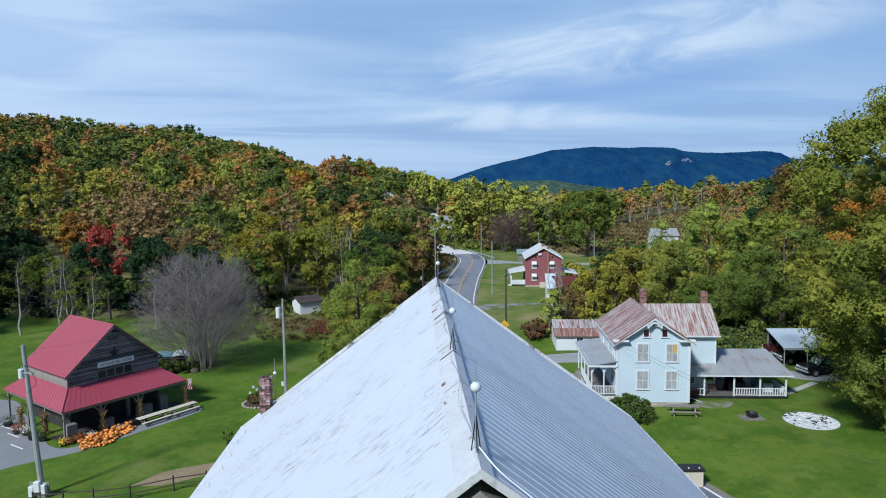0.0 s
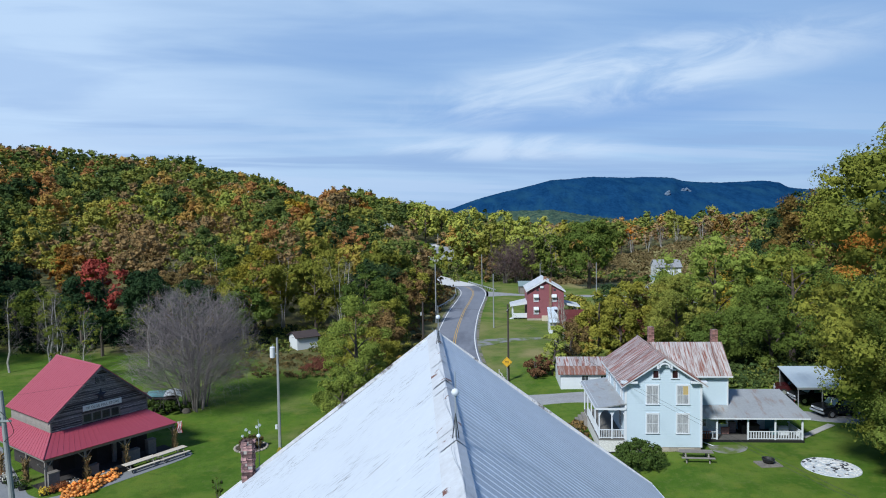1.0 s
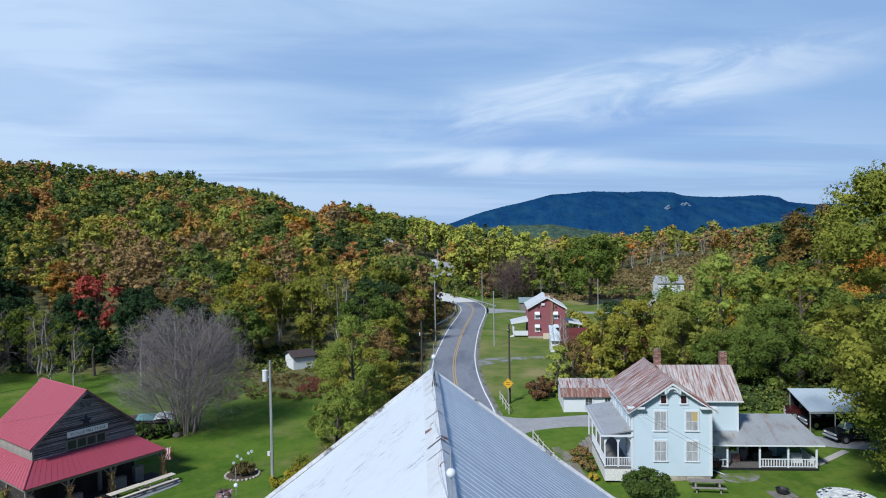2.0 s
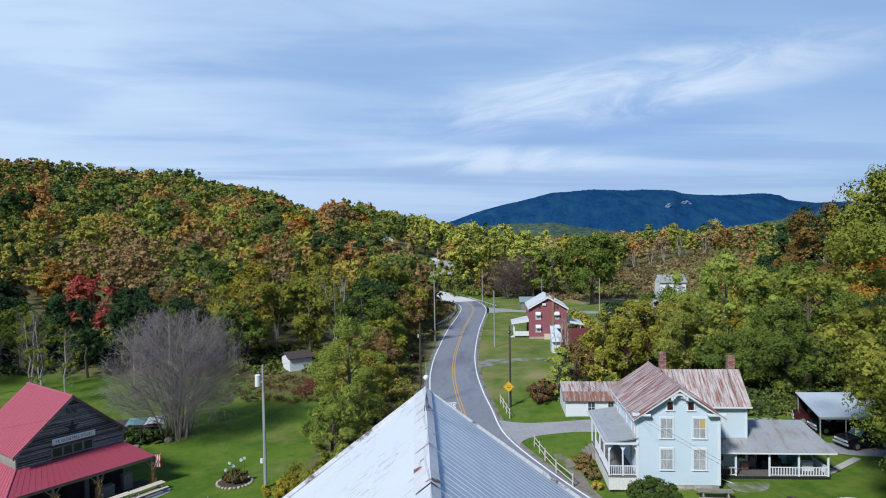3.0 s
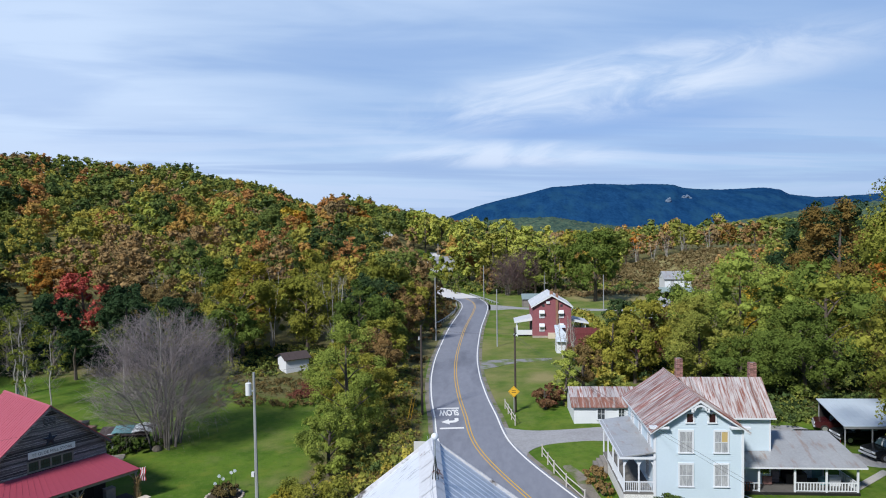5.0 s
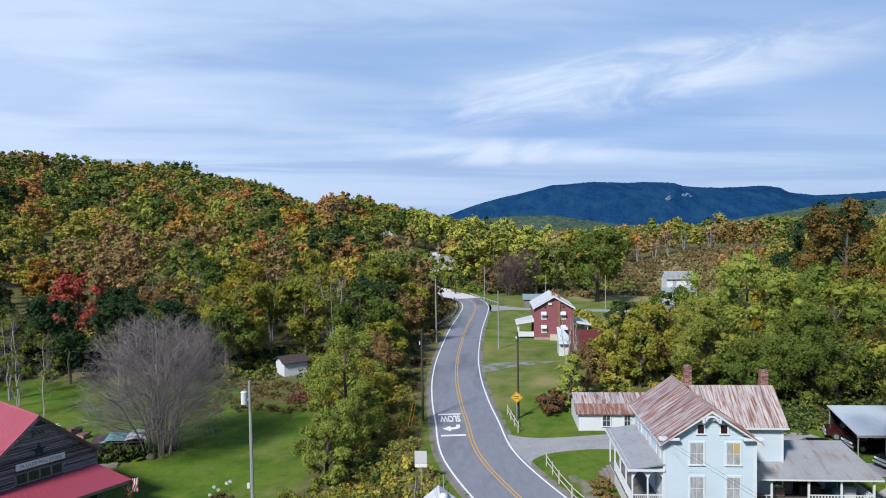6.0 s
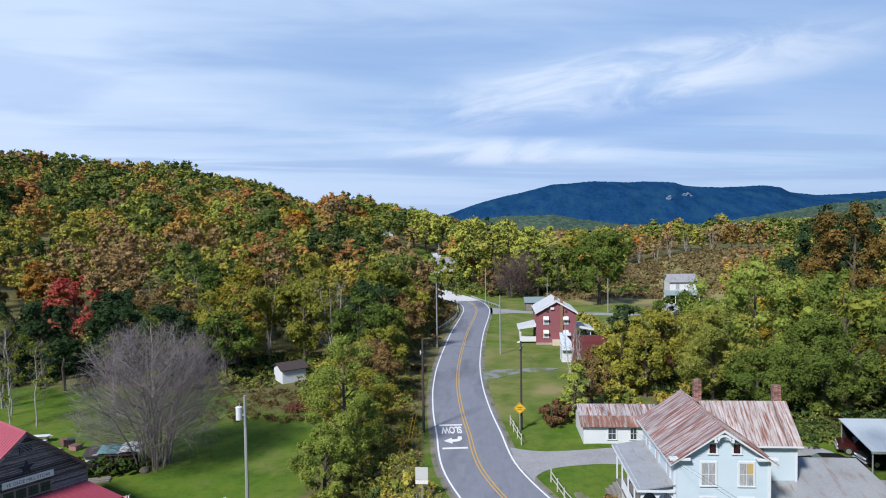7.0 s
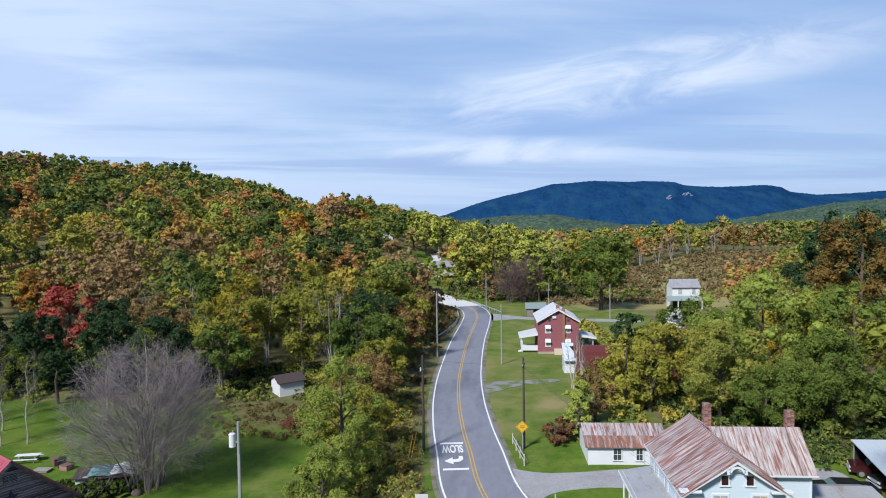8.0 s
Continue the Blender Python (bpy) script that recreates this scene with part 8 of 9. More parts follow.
TREES = [
    # x, y, height, radius, kind, low, tint
    (35.6, 65.5, 15.0, 5.6, "green", 0.0, 0.05), (34.4, 60.0, 7.5, 3.6, "green", 0.0, 0.0), (40, 66, 20, 8, "green", 0.0, -0.2), (47, 72, 27, 10, "green", 0.04, -0.25), (33.6, 57.0, 9.0, 4.6, "green", 0.02, 0.1), (33.5, 53.5, 7.0, 4.0, "green", 0.05, 0.05), (31.3, 56.6, 13.5, 5.7, "green", 0.0, 0.05), (33.2, 61.5, 16.0, 5.5, "olive", 0.0, -0.2),
    # behind the farmhouse
    (31.5, 101, 18.0, 8.2, "lime", 0.1, -0.30), (41.5, 99, 17.5, 8.0, "green", 0.08, -0.05), (25.0, 95.5, 12.5, 5.2, "green", 0.08, 0.35), (36, 92.5, 12.0, 5.8, "green", 0.06, -0.1), (49, 94, 14, 6.5, "pine", 0.06, 0.1), (44, 86, 12, 5.5, "rust", 0.04, -0.35),
    (29, 93, 8, 4.2, "green", 0.0, -0.1), (16.6, 104.5, 10.0, 3.6, "olive", 0.1, 0.15), (21.6, 107, 11.6, 4.8, "olive", 0.1, 0.12), (19.0, 102.5, 8.4, 3.4, "olive", 0.08, 0.05), (25.5, 111, 10.5, 4.4, "brown", 0.1, -0.1), (15.2, 117.5, 5.0, 2.6, "brown", 0.05, -0.1),
    (9.2, 94.2, 6.8, 2.0, "lime", 0.02, -0.1), (8.5, 91.0, 5.4, 1.6, "lime", 0.0, 0.0), (6.3, 89.9, 3.0, 1.9, "sumac", 0.0, 0.35), (7.1, 91.4, 2.6, 1.6, "sumac", 0.0, 0.1), (11.5, 98.5, 6.5, 2.6, "brown", 0.02, -0.1),
    # far side of the valley floor
    (64.5, 150, 28, 7.5, "pine", 0.05, -0.1), (73, 158, 27, 9.5, "pine", 0.05, -0.1), (57.5, 128, 26.5, 7.6, "rust", 0.1, 0.0), (59.5, 112, 20.5, 7.0, "orange", 0.08, -0.25), (69, 122, 17, 8, "orange", 0.08, -0.3), (56, 112, 13, 7, "olive", 0.06, 0.1), (48, 118, 15, 7, "olive", 0.06, 0.15), (42, 118, 13, 6, "yellow", 0.06, -0.1), (35, 122, 12, 6, "green", 0.06, 0.0),
    (26.0, 150, 8, 3.6, "pine", 0.05, 0.1), (33.5, 138, 11.5, 5.0, "green", 0.04, -0.2), 
    (30.0, 204, 22.5, 9.0, "green", 0.14, -0.05), (21, 226, 17, 6.0, "green", 0.08, 0.05), (14.5, 224, 15.5, 5.2, "lime", 0.16, -0.22), (-0.5, 225, 9, 3.6, "brown", 0.03, 0.0),
    (-14.5, 243, 8, 3.6, "olive", 0.02, 0.0), (-19, 250, 9.5, 4.2, "lime", 0.02, -0.2), (-10.5, 238, 6.5, 3.2, "green", 0.02, 0.0), (-24, 262, 8, 4, "olive", 0.02, 0.0), (-7.8, 257, 24.5, 9.2, "lime", 0.02, 0.12), (1.5, 250, 19.0, 6.5, "green", 0.02, 0.42), (6.5, 262, 25, 7.5, "lime", 0.02, 0.10), (13.5, 258, 23, 7.0, "lime", 0.02, 0.06), (-1.0, 335, 27, 4.2, "pine", 0.06, 0.0), (21.5, 262, 22, 6.5, "lime", 0.06, 0.18), (29, 258, 21, 7.0, "olive", 0.02, 0.2), (38, 252, 17, 6.0, "olive", 0.06, 0.1), (-34, 366, 22, 8, "lime", 0.06, 0.1), (-26, 376, 22, 8, "lime", 0.06, 0.15), (-42, 380, 23, 8, "lime", 0.06, 0.0), (45, 262, 15, 5.5, "lime", 0.06, 0.0),
    (75, 352, 16, 5.0, "orange", 0.1, -0.12), (68, 348, 14, 4.5, "straw", 0.1, 0.1), (87, 345, 13, 4.8, "straw", 0.1, 0.3), (98, 350, 14, 5.0, "olive", 0.1, -0.1), (117, 346, 14, 5.0, "rust", 0.1, 0.3), (128, 342, 14, 5.5, "brown", 0.1, 0.2), (108, 342, 12, 4.6, "straw", 0.1, 0.2),
    # turned trees along the top of the hill
    (-84, 300, 19, 7.5, "orange", 0.1, -0.25), (-90, 310, 20, 7.5, "yellow", 0.1, 0.0), (-72, 330, 21, 8, "straw", 0.1, 0.1), (-66, 338, 20, 7.5, "orange", 0.1, -0.3), (-78, 352, 22, 8, "straw", 0.1, 0.0), (-58, 346, 20, 7, "green", 0.1, 0.1), (-120, 300, 18, 7, "orange", 0.1, -0.3), (-102, 262, 19, 8, "lime", 0.1, 0.0), (-118, 236, 19, 9, "lime", 0.1, 0.05), (-88, 246, 18, 7.5, "lime", 0.1, -0.1),
    # along the left of the road
    (-14.5, 79.0, 13.5, 4.5, "lime", 0.04, -0.30), (-14.8, 72.8, 7.0, 3.1, "lime", 0.03, -0.28), (-14.8, 88.0, 8.5, 3.6, "olive", 0.05, 0.1), (-16.6, 96, 9, 4.0, "brown", 0.06, 0.0), (-15.8, 105, 8.0, 3.8, "brown", 0.06, 0.1), (-18.2, 90, 9.0, 2.8, "olive", 0.05, 0.05), (-16.0, 62.4, 3.0, 2.0, "yellow", 0.02, -0.25), (-13.5, 63.5, 4.0, 3.0, "olive", 0.02, 0.0),
    (-17.0, 114, 8.5, 4.0, "olive", 0.06, 0.0), (-18.5, 126, 10.5, 4.6, "green", 0.06, 0.1), (-17.2, 138, 11, 4.6, "brown", 0.06, 0.1), (-17.0, 151, 11, 4.6, "olive", 0.06, 0.1), (-16.4, 164, 9.5, 4.2, "brown", 0.06, -0.1), (-16.5, 180, 9, 4.2, "brown", 0.05, -0.1), (-15.0, 172, 6.5, 3.0, "yellow", 0.05, -0.1), (-20, 195, 9, 5, "olive", 0.05, 0.0), (-19.5, 188, 10, 4.5, "brown", 0.0, 0.0), (-24, 182, 12, 5.2, "green", 0.0, -0.1), (-23, 205, 10.5, 5, "brown", 0.0, 0.1), (-29, 196, 14, 6, "pine", 0.0, 0.1), (-17.6, 202, 8, 4, "straw", 0.0, 0.0), (-27, 170, 14, 6, "pine", 0.0, 0.2), (-21, 120, 13, 5, "green", 0.06, -0.1), (-22, 134, 15, 6.5, "pine", 0.06, 0.2), (-23, 152, 16, 6.5, "olive", 0.06, 0.0),
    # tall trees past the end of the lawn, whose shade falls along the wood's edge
    (-84, 74, 20, 6.5, "olive", 0.08, -0.1), (-90, 82, 22, 7, "green", 0.08, 0.0), (-84, 90, 21, 6.5, "olive", 0.08, -0.1), (-93, 97, 23, 7, "green", 0.08, 0.0), (-86, 101, 22, 6.5, "green", 0.08, -0.1), (-99, 88, 23, 7, "olive", 0.08, 0.0), (-103, 104, 23, 7, "green", 0.08, -0.1),
    # wood's edge beyond the lawn; the darkest rows carry its shade in their colour
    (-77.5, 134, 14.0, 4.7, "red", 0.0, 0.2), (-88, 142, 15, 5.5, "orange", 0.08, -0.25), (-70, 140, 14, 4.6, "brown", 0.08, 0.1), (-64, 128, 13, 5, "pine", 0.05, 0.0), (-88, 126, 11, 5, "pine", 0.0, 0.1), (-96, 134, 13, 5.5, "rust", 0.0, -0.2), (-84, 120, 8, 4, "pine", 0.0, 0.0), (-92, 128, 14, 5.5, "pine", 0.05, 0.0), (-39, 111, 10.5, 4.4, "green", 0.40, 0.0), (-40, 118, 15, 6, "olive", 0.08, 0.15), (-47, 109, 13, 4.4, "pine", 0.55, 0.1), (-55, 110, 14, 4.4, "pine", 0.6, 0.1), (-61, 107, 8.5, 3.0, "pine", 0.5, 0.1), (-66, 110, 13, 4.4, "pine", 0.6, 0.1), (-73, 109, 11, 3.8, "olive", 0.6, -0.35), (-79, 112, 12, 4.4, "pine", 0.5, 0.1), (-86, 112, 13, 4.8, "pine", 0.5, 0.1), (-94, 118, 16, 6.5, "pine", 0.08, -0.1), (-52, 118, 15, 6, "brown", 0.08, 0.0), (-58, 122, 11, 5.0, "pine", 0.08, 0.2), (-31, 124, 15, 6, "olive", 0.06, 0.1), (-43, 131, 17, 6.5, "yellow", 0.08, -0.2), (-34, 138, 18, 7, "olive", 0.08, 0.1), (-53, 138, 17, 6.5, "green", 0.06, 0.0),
]
NAMES = {"rust": "rusty brown autumn tree among dark ones", "sumac": "reddish-brown shrub by the outbuilding", "straw": "tan half-bare tree on the hilltop", "green": "green leafy tree in early autumn", "olive": "olive-green tree turning yellow", "yellow": "yellow autumn tree with thinning leaves", "orange": "orange-brown autumn tree on the slope", "red": "bright red maple at the wood's edge", "brown": "brown thinning autumn tree", "lime": "bright yellow-green leafy tree", "pine": "dark green tree in the shade of the wood"}
# trees far to the left get lower leaf tones, standing for the wood's shade
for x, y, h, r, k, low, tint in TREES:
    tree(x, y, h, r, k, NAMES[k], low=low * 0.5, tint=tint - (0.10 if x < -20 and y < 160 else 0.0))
tree(41.6, 57.5, 36.8, 18.6, "olive", "huge spreading olive-green tree turning yellow", n=430, leaf=0.10, low=0.0, count=170000, tint=-0.10, wide=0.10, cone=1.25, uneven=0.15)


def woods(name, label, spots, hmin, hmax, quads, leaf_k, shape=0.36, base=0.02):
    """Many distant trees as one mass: lumpy crowns, each tree with its own tone."""
    co_all, tint_all = [], []
    for x, y, tn0 in spots:
        h = (hmin + (hmax - hmin) * rng.random()) * (0.86 + 0.22 * rng.random())
        r = h * shape * (0.62 + 0.66 * rng.random())
        z = ground(x, y)
        d = math.hypot(x, y - 14)
        size = max(0.16, leaf_k * d)
        n = int(min(3000, max(60, quads * (r / 5) ** 2 * (0.30 / size) ** 2)))
        near = d < 240
        nb = int(rng.integers(28, 42)) if near else int(rng.integers(12, 18)) if d < 600 else 6
        c, q = boughs(h, r, h * base, nb, 0.26 if near else 0.39 if d < 600 else 0.52, 0.5 * (rng.random() < 0.2))
        co, tn = foliage(c, q, n, size, (0, 0, 0.45 * h), 0.85, 8 if near else 3, 0.02, 0.46 if near else 0.58, 0.33, d > 240)
        co_all.append(co + (x, y, z))
        tint_all.append(tn + tn0)
    me = raw_mesh(name, np.concatenate(co_all), 3, np.clip(np.concatenate(tint_all), 0, 1))
    me.materials.append(LEAF["mixed"])
    return tagged(new(name, me), label, "woods", kind="stuff")


def scatter(a0, a1, d0, d1, gap, keep, tones):
    """Jittered spots in a fan of bearings a0 to a1, distances d0 to d1."""
    out = []
    d = d0
    while d < d1:
        g = gap(d)
        n = max(1, int((a1 - a0) * d / g))
        for i in range(n):
            a = a0 + (a1 - a0) * (i + 0.5 + 0.7 * (rng.random() - 0.5)) / n
            dd = d + g * 0.7 * (rng.random() - 0.5)
            x, y = dd * math.sin(a), dd * math.cos(a)
            if keep(x, y):
                v = noise.noise(Vector((x * 0.012, y * 0.012, 0))) * 0.5
                tn = tones(x, y, dd) + 0.05 * v
                out.append((x, y, float(np.clip(tn, 0.08, 0.92))))
        d += g * 0.85
    return out


def keep_hill(x, y):
    rx = float(np.interp(min(max(y, 12), 206), _ry, _rx))
    if y < 240 and x > rx - 15:
        return False
    if y < 118 - 0.05 * x or (x > -40 and y < 126):
        return False
    if 150 < y < 240 and x / (y - 17) > -0.122:
        return False
    if not clear_sight(x, y) or (-90 < x < -52 and y < 137):
        return False
    if 232 < y < 262 and -62 < x < -8 and abs((y - 226) - (-14.5 - x) * 0.95) < 9:
        return False
    return True


def hill_tone(x, y, d):
    """Tone of one tree: dark greens, olives, yellow-greens, tan and rust side by side, rustier along the top."""
    a, u, far = x / y, rng.random(), float(smooth(185, 270, d))
    turned = 0.07 + 0.08 * far + 0.5 * math.exp(-((a + 0.235) / 0.03) ** 2) * float(smooth(300, 420, d))
    bare = 0.05 + 0.13 * (1 - far)
    band = 0.34 * math.exp(-((d - 225) / 42) ** 2) + 0.12 * (1 - far)
    if u < turned:
        return 0.66 + 0.14 * rng.random()
    if u < turned + bare:
        return 0.88 + 0.10 * rng.random()
    if u < turned + bare + band:
        return 0.47 + 0.05 * rng.normal()
    if u < 0.70:
        return 0.35 + 0.08 * rng.normal()
    return 0.17 + 0.06 * rng.normal()


woods("hillside_woods", "mixed autumn woods on the valley side", scatter(-0.86, -0.02, 128, 330, lambda d: 8.3 + 0.012 * d, keep_hill, hill_tone), 8, 22, 900, 0.0012, base=0.08)
woods("ridge_woods", "mixed autumn woods on the far hill", scatter(-0.86, -0.045, 330, 760, lambda d: 8.3 + 0.012 * d, clear_sight, hill_tone), 11, 20, 520, 0.0013, base=0.3)


def keep_flat(x, y):
    if not clear_sight(x, y) or y < 222 or (x < 48 and y < 282) or (24 < x < 150 and y < 234 + 0.06 * x) or (40 < x < 150 and y < 338 + 6 * math.sin(x * 0.3)):
        return False
    return True


def flat_tone(x, y, _d):
    u, a = rng.random(), x / y
    turned = 0.04 + 0.10 * math.exp(-((a - 0.22) / 0.05) ** 2)
    if u < turned:
        return 0.64 + 0.10 * rng.random()
    if u < turned + 0.18:
        return 0.88 + 0.08 * rng.random()
    if u < turned + 0.62:
        return 0.36 + 0.05 * rng.normal()
    return 0.24 + 0.07 * rng.normal()


woods("valley_woods", "autumn woods across the valley floor", scatter(-0.12, 0.80, 226, 560, lambda d: 8.0 + 0.012 * d, keep_flat, flat_tone), 12, 19, 380, 0.0013, base=0.04)
woods("far_valley_woods", "distant autumn woods", scatter(-0.12, 0.85, 560, 1500, lambda d: 4.0 + 0.030 * d, lambda x, y: True, flat_tone), 9, 13, 200, 0.0018, base=0.1)
woods("slope_woods", "woods on the rise behind the carport", scatter(0.30, 0.85, 120, 226, lambda d: 9.0, lambda x, y: x > 52 + 0.1 * (y - 100) and y > 92, lambda x, y, d: 0.45 + 0.22 * rng.normal()), 12, 17, 260, 0.0015)


def undergrowth(name, label, kind, spots, r0, r1, size, per, tint=0.5):
    """Low brush as one mass of leaf clumps."""
    co, tn = [], []
    for x, y in spots:
        z = ground(x, y)
        r = r0 + (r1 - r0) * rng.random()
        c = np.array([(x + 0.5 * r * rng.normal(), y + 0.5 * r * rng.normal(), z + r * (0.15 + 0.45 * rng.random())) for _ in range(5)])
        got, t = foliage(c, r * (0.35 + 0.3 * rng.random(5)), per, size * (0.7 + 0.35 * rng.random()), (x, y, z - 0.5 * r), 1.0, 5, 0.04, 0.0, 0.45)
        co.append(got)
        tn.append(t + tint + 0.10 * rng.normal())
    me = raw_mesh(name, np.concatenate(co), 3, np.clip(np.concatenate(tn), 0.05, 0.95))
    me.materials.append(LEAF[kind])
    tagged(new(name, me), label, "brush", kind="stuff")


def spread(x0, x1, y0, y1, n, ok=lambda x, y: True):
    out = []
    while len(out) < n:
        x, y = x0 + (x1 - x0) * rng.random(), y0 + (y1 - y0) * rng.random()
        if ok(x, y):
            out.append((x, y))
    return out


def left_bank(x, y):
    rx = float(np.interp(y, _ry[:110], _rx[:110]))
    return rx - 15 < x < rx - (6.4 if y < 112 else 8.4)


def near_bank(x, y):
    rx = float(np.interp(y, _ry[:110], _rx[:110]))
    return max(rx - 14, -19) < x < rx - 5.4


undergrowth("roadside_brush", "tangled brown and green brush on the road bank", "mixed", spread(-22, -4, 58, 205, 380, left_bank), 0.4, 1.3, 0.13, 150, 0.42)
undergrowth("bank_brush", "rank olive and yellow weeds on the road bank", "mixed", spread(-21, -4, 58, 114, 260, near_bank), 0.35, 0.95, 0.07, 150, 0.40)
undergrowth("bank_grass", "dead brown weeds and grass on the road bank", "brown", spread(-21, -4, 56, 112, 260, near_bank), 0.3, 0.8, 0.055, 150, 0.28)
undergrowth("verge_brush", "brown brush behind the guard rail", "brown", spread(-22, -9, 118, 208, 200, lambda x, y: x < float(np.interp(y, _ry[:110], _rx[:110])) - 5.6), 0.4, 1.2, 0.17, 110, 0.5)
undergrowth("field_brush", "rough brown and olive brush round the garden shed", "brown", spread(-38, -19, 94, 122, 330, lambda x, y: math.hypot(x + 30.5, y - 111) > 3.0), 0.3, 0.8, 0.06, 150, 0.20)
undergrowth("slope_scrub", "olive scrub on the rough slope round the shed", "mixed", spread(-50, -22, 108, 130, 230, lambda x, y: math.hypot(x + 30.5, y - 111.5) > 3.6), 0.6, 1.9, 0.15, 130, 0.33)
undergrowth("red_brush", "band of reddish sumac brush", "sumac", spread(-26, -20, 98, 104.5, 110), 0.35, 0.8, 0.05, 220, 0.60)
# darkest leaf tones put the wood-edge shade into the brush itself
undergrowth("wood_edge_brush", "brush at the wood's edge, toned dark for its shade", "pine", spread(-100, -36, 112, 124, 260, lambda x, y: y > 112 - 0.04 * (x + 36)), 0.8, 2.0, 0.22, 130, 0.10)
undergrowth("shade_brush", "brush before the red maple, toned dark for shade", "mixed", spread(-92, -64, 108, 136, 170), 0.8, 2.2, 0.22, 120, 0.08)
undergrowth("yard_edge_brush", "green brush behind the farmhouse yard", "mixed", spread(21, 56, 89, 116, 330, lambda x, y: True), 0.8, 2.2, 0.19, 130, 0.14)
undergrowth("carport_brush", "olive and brown brush at the edge of the lawn", "mixed", spread(24.0, 34.0, 84.5, 91, 120), 0.5, 1.4, 0.13, 160, 0.20)
undergrowth("track_brush", "brown and yellow brush by the gravel track", "mixed", spread(13.5, 26, 96, 126, 120), 0.7, 1.7, 0.2, 130, 0.46)
undergrowth("lane_brush", "brush along the far lane", "mixed", spread(18, 60, 132, 178, 120, lambda x, y: x > 20 and not (24 < x < 62 and y > 134)), 0.8, 2.0, 0.3, 90, 0.42)
undergrowth("road_end_brush", "dark green and brown brush under the trees at the road's end", "mixed", spread(-14, 50, 226, 250, 150), 1.0, 2.8, 0.26, 110, 0.22)
undergrowth("meadow_brush", "dull tan brush over the far field", "straw", spread(30, 140, 240, 338, 900), 1.0, 2.6, 0.36, 55, 0.36)
undergrowth("field_edge_brush", "tawny field grass and brush beyond the lane", "straw", spread(16, 100, 214, 244, 420, lambda x, y: not (43 < x < 60 and y < 216)), 0.7, 1.8, 0.24, 90, 0.5)


CLIFF = mat("pale_cliff", (0.17, 0.22, 0.30), (0.07, 0.12, 0.19), rough=1.0, scale=0.1, fine=0.4)


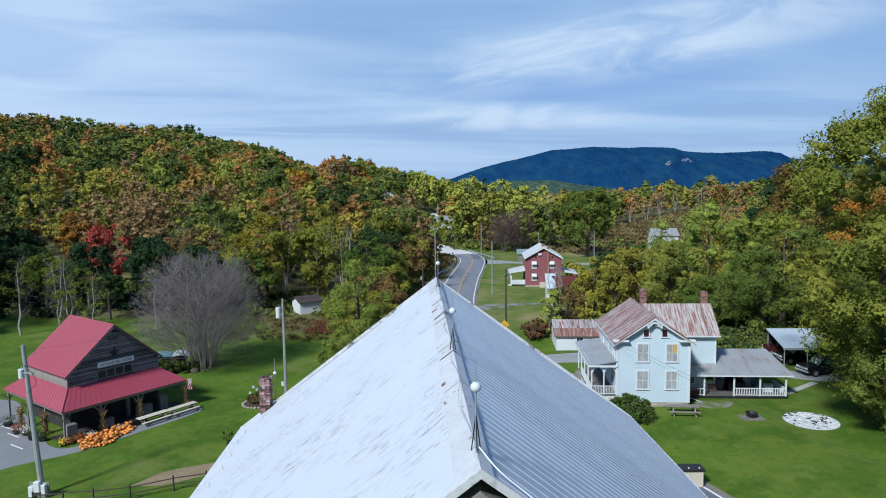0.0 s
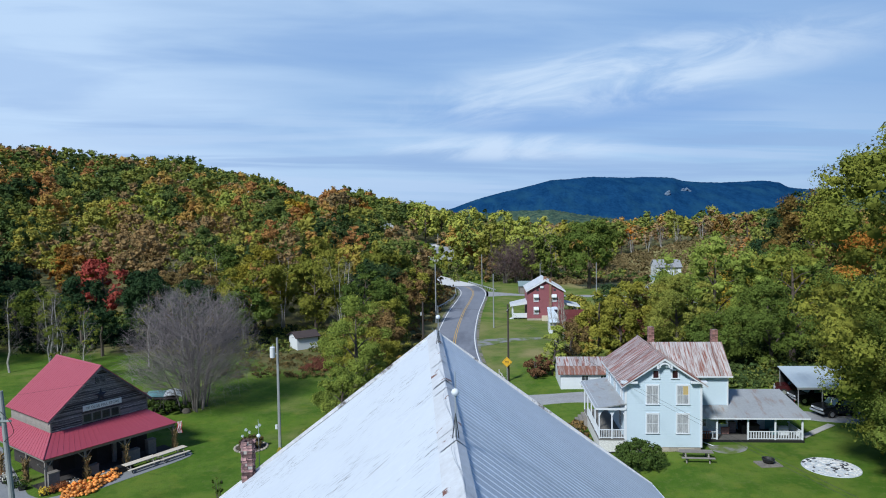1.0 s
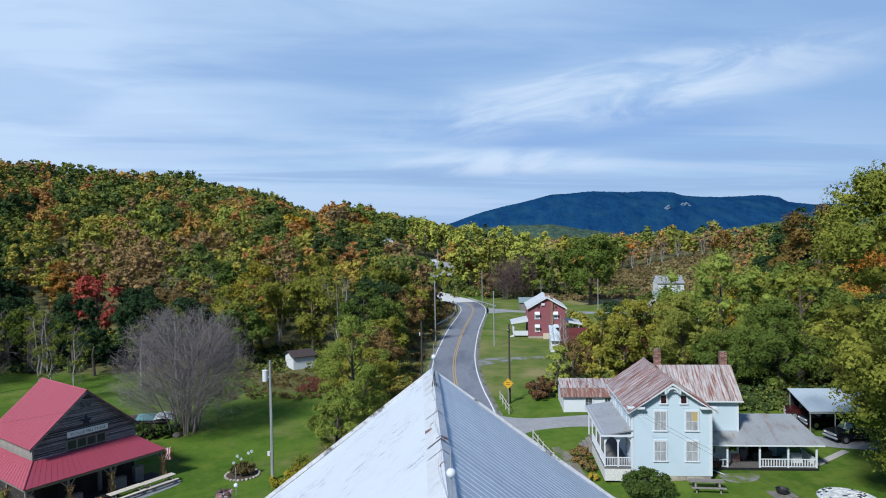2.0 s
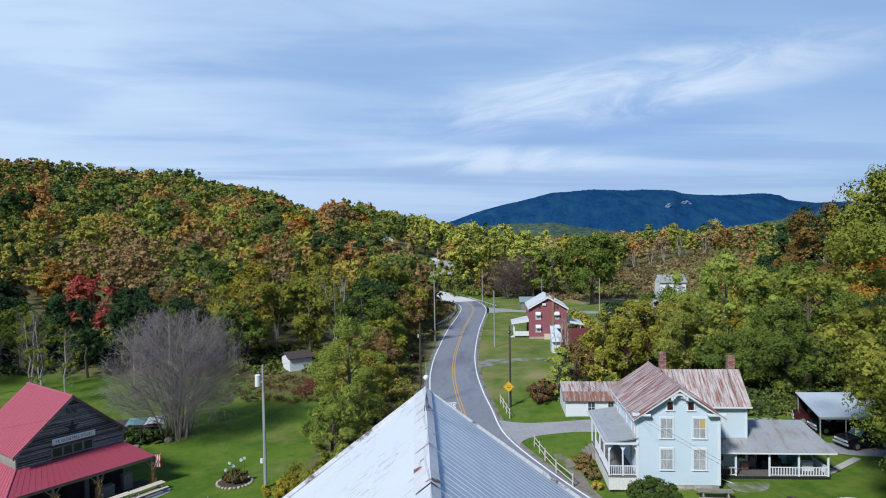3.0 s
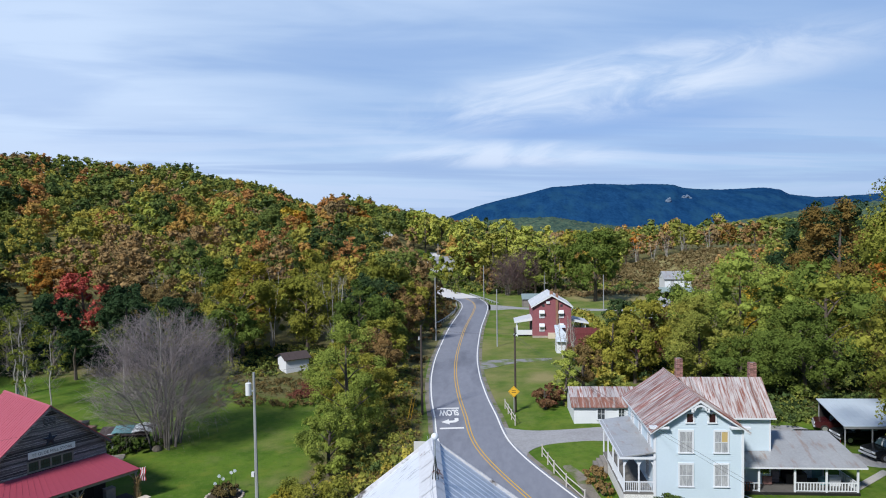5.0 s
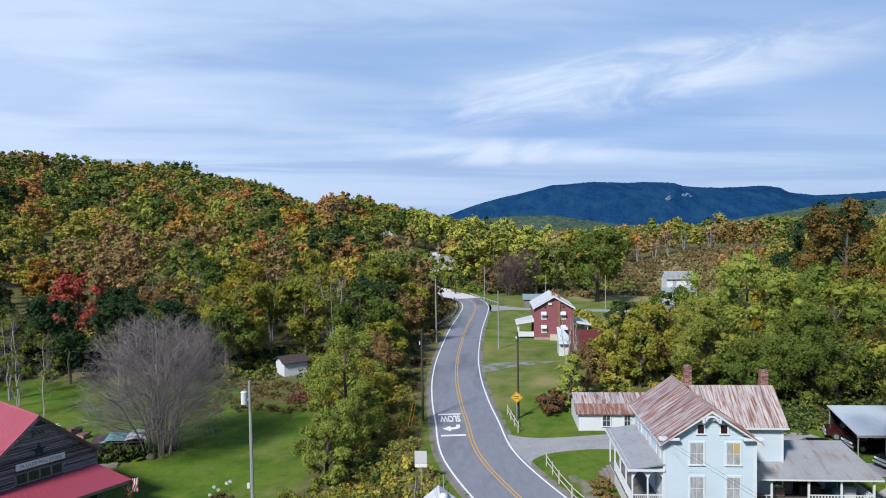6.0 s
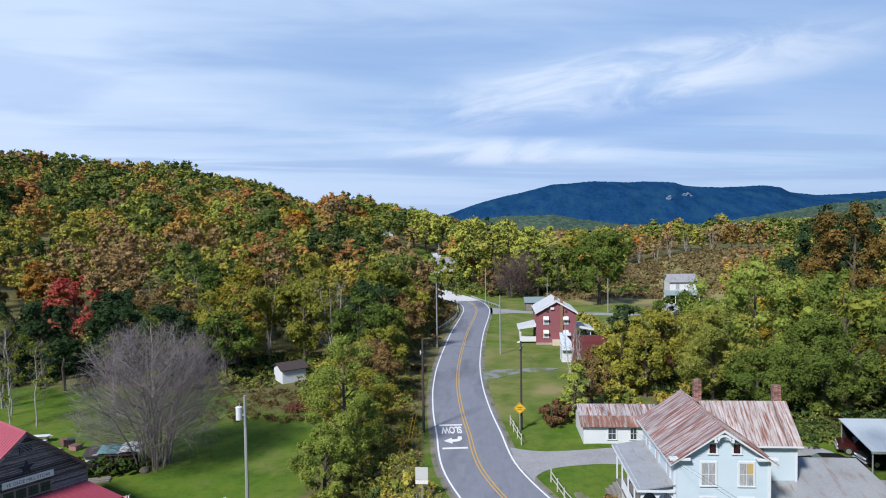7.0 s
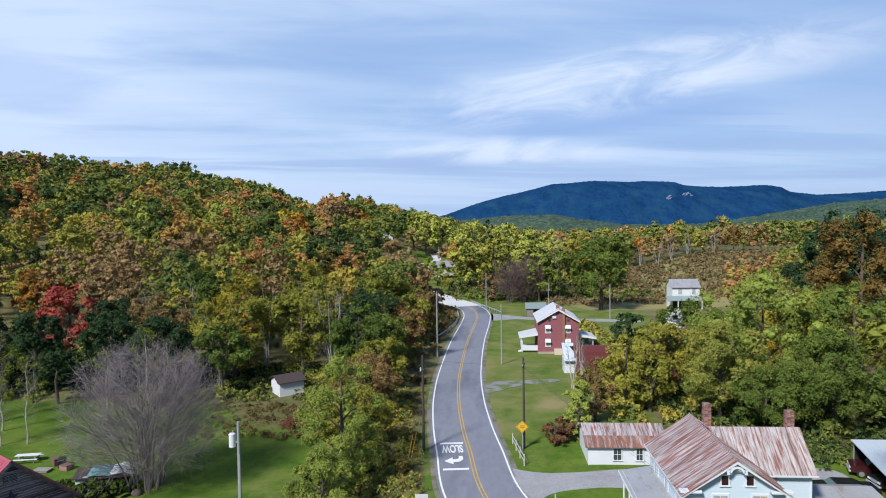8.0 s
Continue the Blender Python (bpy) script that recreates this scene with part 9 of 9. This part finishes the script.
def build_mountain():
    """A long wooded mountain on the horizon and a lower green ridge before it."""
    prof = [(-0.5, 0), (-0.14, 0), (-0.09, 36), (-0.066, 58), (-0.011, 130), (0.033, 170), (0.096, 227), (0.12, 231), (0.156, 242), (0.2, 233), (0.247, 233), (0.275, 225), (0.288, 207), (0.315, 198), (0.343, 194), (0.36, 197), (0.401, 201), (0.425, 188), (0.439, 160), (0.48, 140), (0.494, 142), (0.535, 148), (0.574, 157), (0.62, 176), (0.75, 186), (0.95, 150), (1.2, 80)]
    px, pz = [p[0] for p in prof], [p[1] for p in prof]
    bm = B()
    n, m = 760, 44
    rows = []
    for j in range(m):
        t = j / (m - 1)
        row = []
        for i in range(n):
            a = -0.5 + 1.7 * i / (n - 1)
            y = 2600 + 1500 * t
            top = float(np.interp(a, px, pz))
            rough = noise.fractal(Vector((a * 26, t * 1.1, 0)), 0.8, 2.1, 5)
            z = 2.6 * noise.noise(Vector((a * 330, t * 70, 5))) + 2.4 * noise.noise(Vector((a * 610, t * 140, 9))) + (top + 16) * (math.sin(math.pi / 2 * min(1, t / 0.9)) ** 1.15) + 9 * rough * t * (1 - t) * 2 * (top > 20) + 2.5 * noise.noise(Vector((a * 160, t * 34, 0))) - 12
            if t > 0.93:
                z -= 60 * (t - 0.93) / 0.07
            row.append(bm.verts.new((a * y, y, z)))
        rows.append(row)
    for r0, r1 in zip(rows, rows[1:]):
        for i in range(n - 1):
            f = bm.faces.new((r0[i], r0[i + 1], r1[i + 1], r1[i]))
            f.smooth = True
    # forest colour carries the blue haze of distance
    far = mat("hazy_far_forest", (0.012, 0.056, 0.138), (0.005, 0.030, 0.088), rough=1.0, scale=0.016, fine=0.10, amount=1.2, bump=0.0, spec=0.0, spot=(0.017, 0.066, 0.125), spots=(0.48, 0.72), spot_scale=0.010, stretch=(1, 0.10, 1.3))
    for a, rise, w, h in ((0.268, 0.0270, 6, 6), (0.291, 0.0325, 9, 4)):
        i = int((a + 0.5) / 1.7 * (n - 1))
        k = next((j for j in range(m) if (rows[j][i].co.z - 24) / (rows[j][i].co.y - 20) > rise), m // 2)
        c = rows[k][i].co
        g = B()
        for q in range(26):
            ball(g, (c.x + w * rng.normal(), c.y - 8 + 6 * rng.random(), c.z + h * rng.normal()), 4 + 4 * rng.random(), 0.8, 7, 5)
        tagged(part("cliff", g, CLIFF), "pale bare rock face high on the mountain", "cliff", kind="structure")
    tagged(part("mountain", bm, far), "long wooded mountain on the horizon, coloured blue for distance haze", "mountain", kind="structure")
    bm = B()
    rows = []
    n, m = 420, 26
    for j in range(m):
        t = j / (m - 1)
        row = []
        for i in range(n):
            a = -0.1 + 1.3 * i / (n - 1)
            y = 1500 + 700 * t
            top = float(np.interp(a, [-0.1, -0.02, 0.03, 0.095, 0.13, 0.2, 0.29, 0.34, 0.4, 0.437, 0.5, 0.6, 0.8, 1.2], [20, 34, 42, 44, 30, 8, 6, 14, 34, 46, 68, 82, 90, 80]))
            z = top * math.sin(math.pi / 2 * t) + 5.0 * noise.noise(Vector((a * 110, t * 22, 3))) + 7.0 * noise.noise(Vector((a * 200, t * 60, 7))) - 4
            row.append(bm.verts.new((a * y, y, z)))
        rows.append(row)
    for r0, r1 in zip(rows, rows[1:]):
        for i in range(n - 1):
            bm.faces.new((r0[i], r0[i + 1], r1[i + 1], r1[i])).smooth = True
    # greyed green: a thinner haze mixed into the ridge's base colour
    mid = mat("hazy_middle_forest", (0.085, 0.128, 0.085), (0.026, 0.056, 0.050), rough=1.0, scale=0.035, fine=0.11, amount=2.0, bump=0.0, spec=0.0, spot=(0.125, 0.125, 0.07), spots=(0.56, 0.70), spot_scale=0.045)
    tagged(part("middle_ridge", bm, mid), "low green wooded ridge before the mountain", "ridge", kind="structure")


build_mountain()
